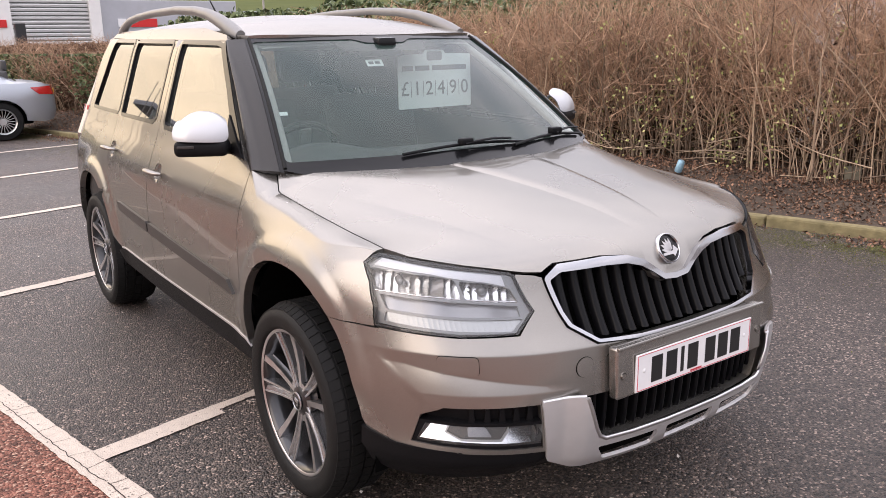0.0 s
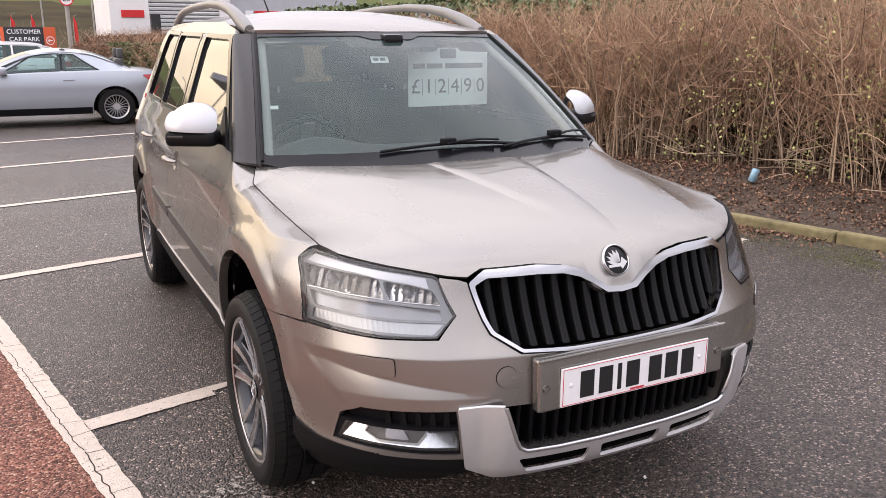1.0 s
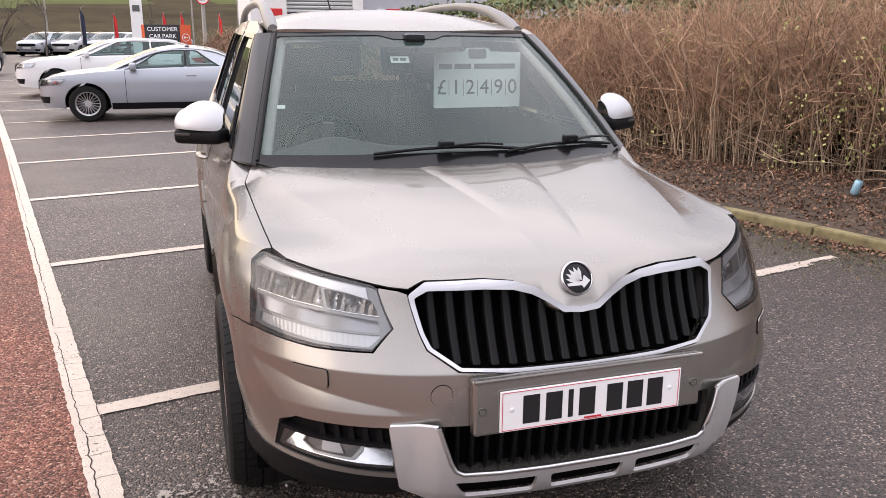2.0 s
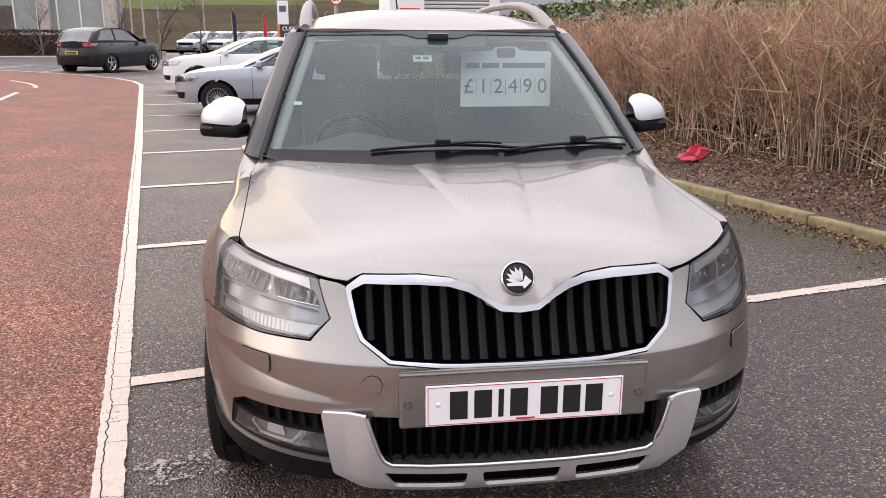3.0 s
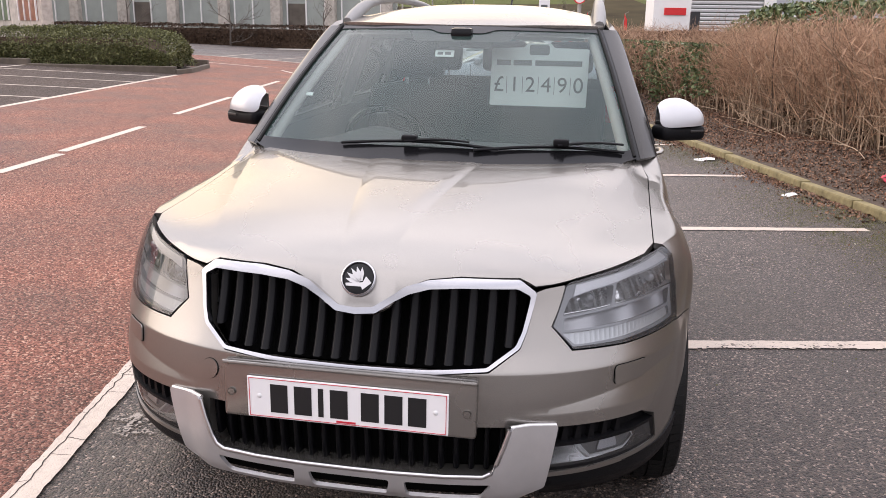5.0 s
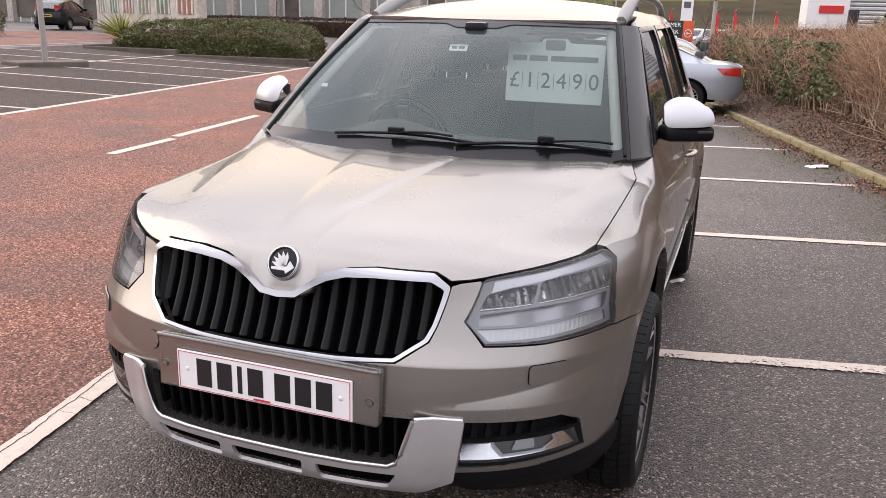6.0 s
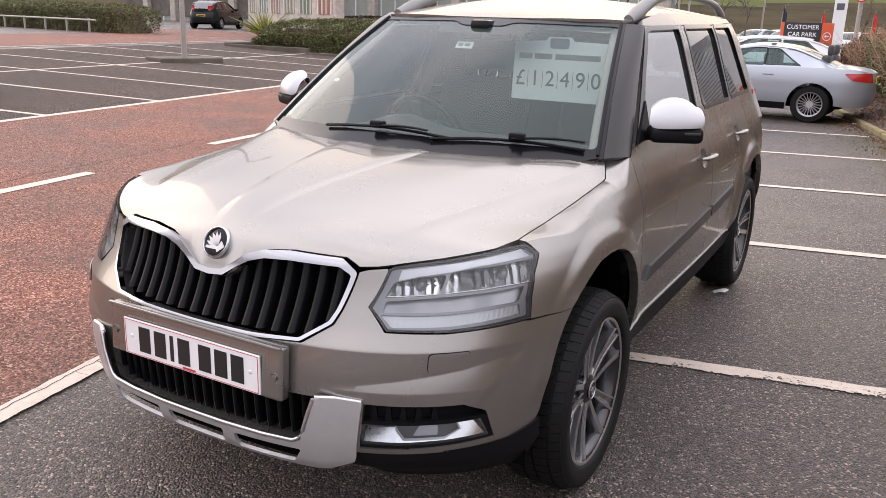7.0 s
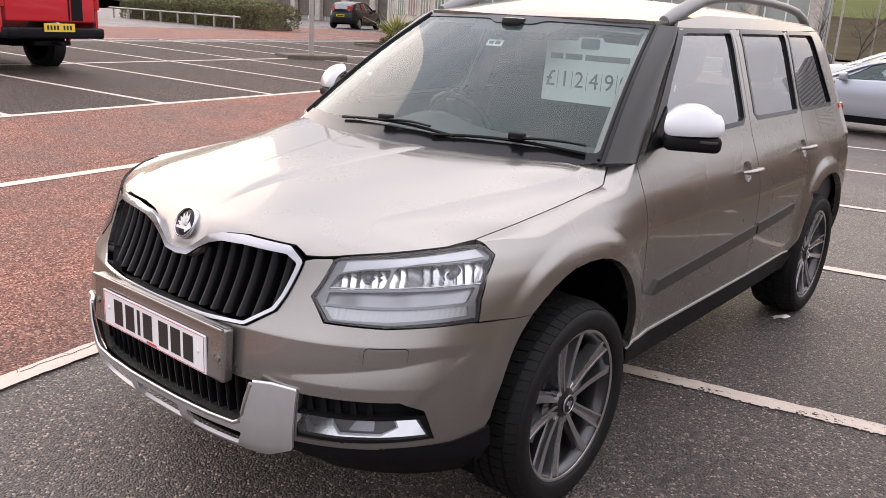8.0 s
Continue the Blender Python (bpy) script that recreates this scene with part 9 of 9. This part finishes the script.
def red_bag():
    def cloth(u, v):
        """A bag folded over on itself: two long rolls with a crease between them, tapering to one end."""
        roll = np.exp(-((v - 0.20 + 0.1 * u) / 0.16) ** 2) + 0.85 * np.exp(-((v + 0.22 - 0.15 * u) / 0.15) ** 2)
        z = 0.012 + 0.075 * roll * (1 - 0.55 * (u - 0.25) ** 2 * 2) * (1 - smooth((np.abs(u) - 0.36) / 0.14)) + 0.007 * np.sin(u * 17 + v * 6) + 0.006 * np.sin(v * 29 + u * 11)
        return u * 0.48, v * 0.27 * (1 - 0.25 * u) + 0.02 * np.sin(u * 7), z
    ob = sheet("bag", cloth, rounded([(-0.5, -0.4), (0.5, -0.5), (0.45, 0.45), (-0.45, 0.4)], 0.2), ragm, None, step=0.035, thick=0.01, core=(0, 0, -3))
    tagged(ob, "crumpled red plastic bag lying in leaf litter", "bag")
    a, b = INVERSE @ (np.array((3.40, 5.40)) - ORIGIN)
    ob.matrix_world = pose(3.40, 5.40, float(bed_z(a, b)) + 0.005, 0, -6, 38)


red_bag()
paper_mat = mat("white_paper", (0.75, 0.74, 0.72), rough=0.7, spread=0.06)
for name, label, x, y, s, turn in (("paper_scrap", "white paper scrap on asphalt by the kerb", 2.40, 5.36, 0.15, 15), ("paper_scrap", "flat pinkish white paper scrap by the kerb", 1.86, 7.45, 0.26, 5), ("paper_scrap", "small white paper scrap by the kerb", 0.72, 12.7, 0.13, 30), ("plastic_scrap", "crushed clear plastic scrap on asphalt by the rear wheel", 0.80, 2.33, 0.09, -10)):
    def scrap(u, v, s=s):
        return u * s, v * s * 0.6, 0.012 + 0.012 * np.sin(u * 4) + 0.01 * v
    ob = sheet(name, scrap, [(-0.5, -0.5), (0.5, -0.4), (0.6, 0.4), (-0.3, 0.5)], paper_mat, None, step=0.1, thick=0.002, core=(0, 0, -3))
    tagged(ob, label, "litter")
    ob.matrix_world = pose(x, y, 0.0, 0, 0, turn)
can = part("drink_can", lathe_bm([(0, 0), (0.028, 0.002), (0.033, 0.012), (0.033, 0.105), (0.027, 0.116), (0, 0.114)], 20, "z"), mat("pale_blue_can", (0.30, 0.50, 0.62), rough=0.3, metal=0.3, spread=0.1), None, smooth_angle=40)
can.matrix_world = pose(4.16, 2.50, float(bed_z(*(INVERSE @ (np.array((4.16, 2.50)) - ORIGIN)))) + 0.012, 14, 8)
tagged(can, "pale blue drink can standing in the hedge bottom", "can")
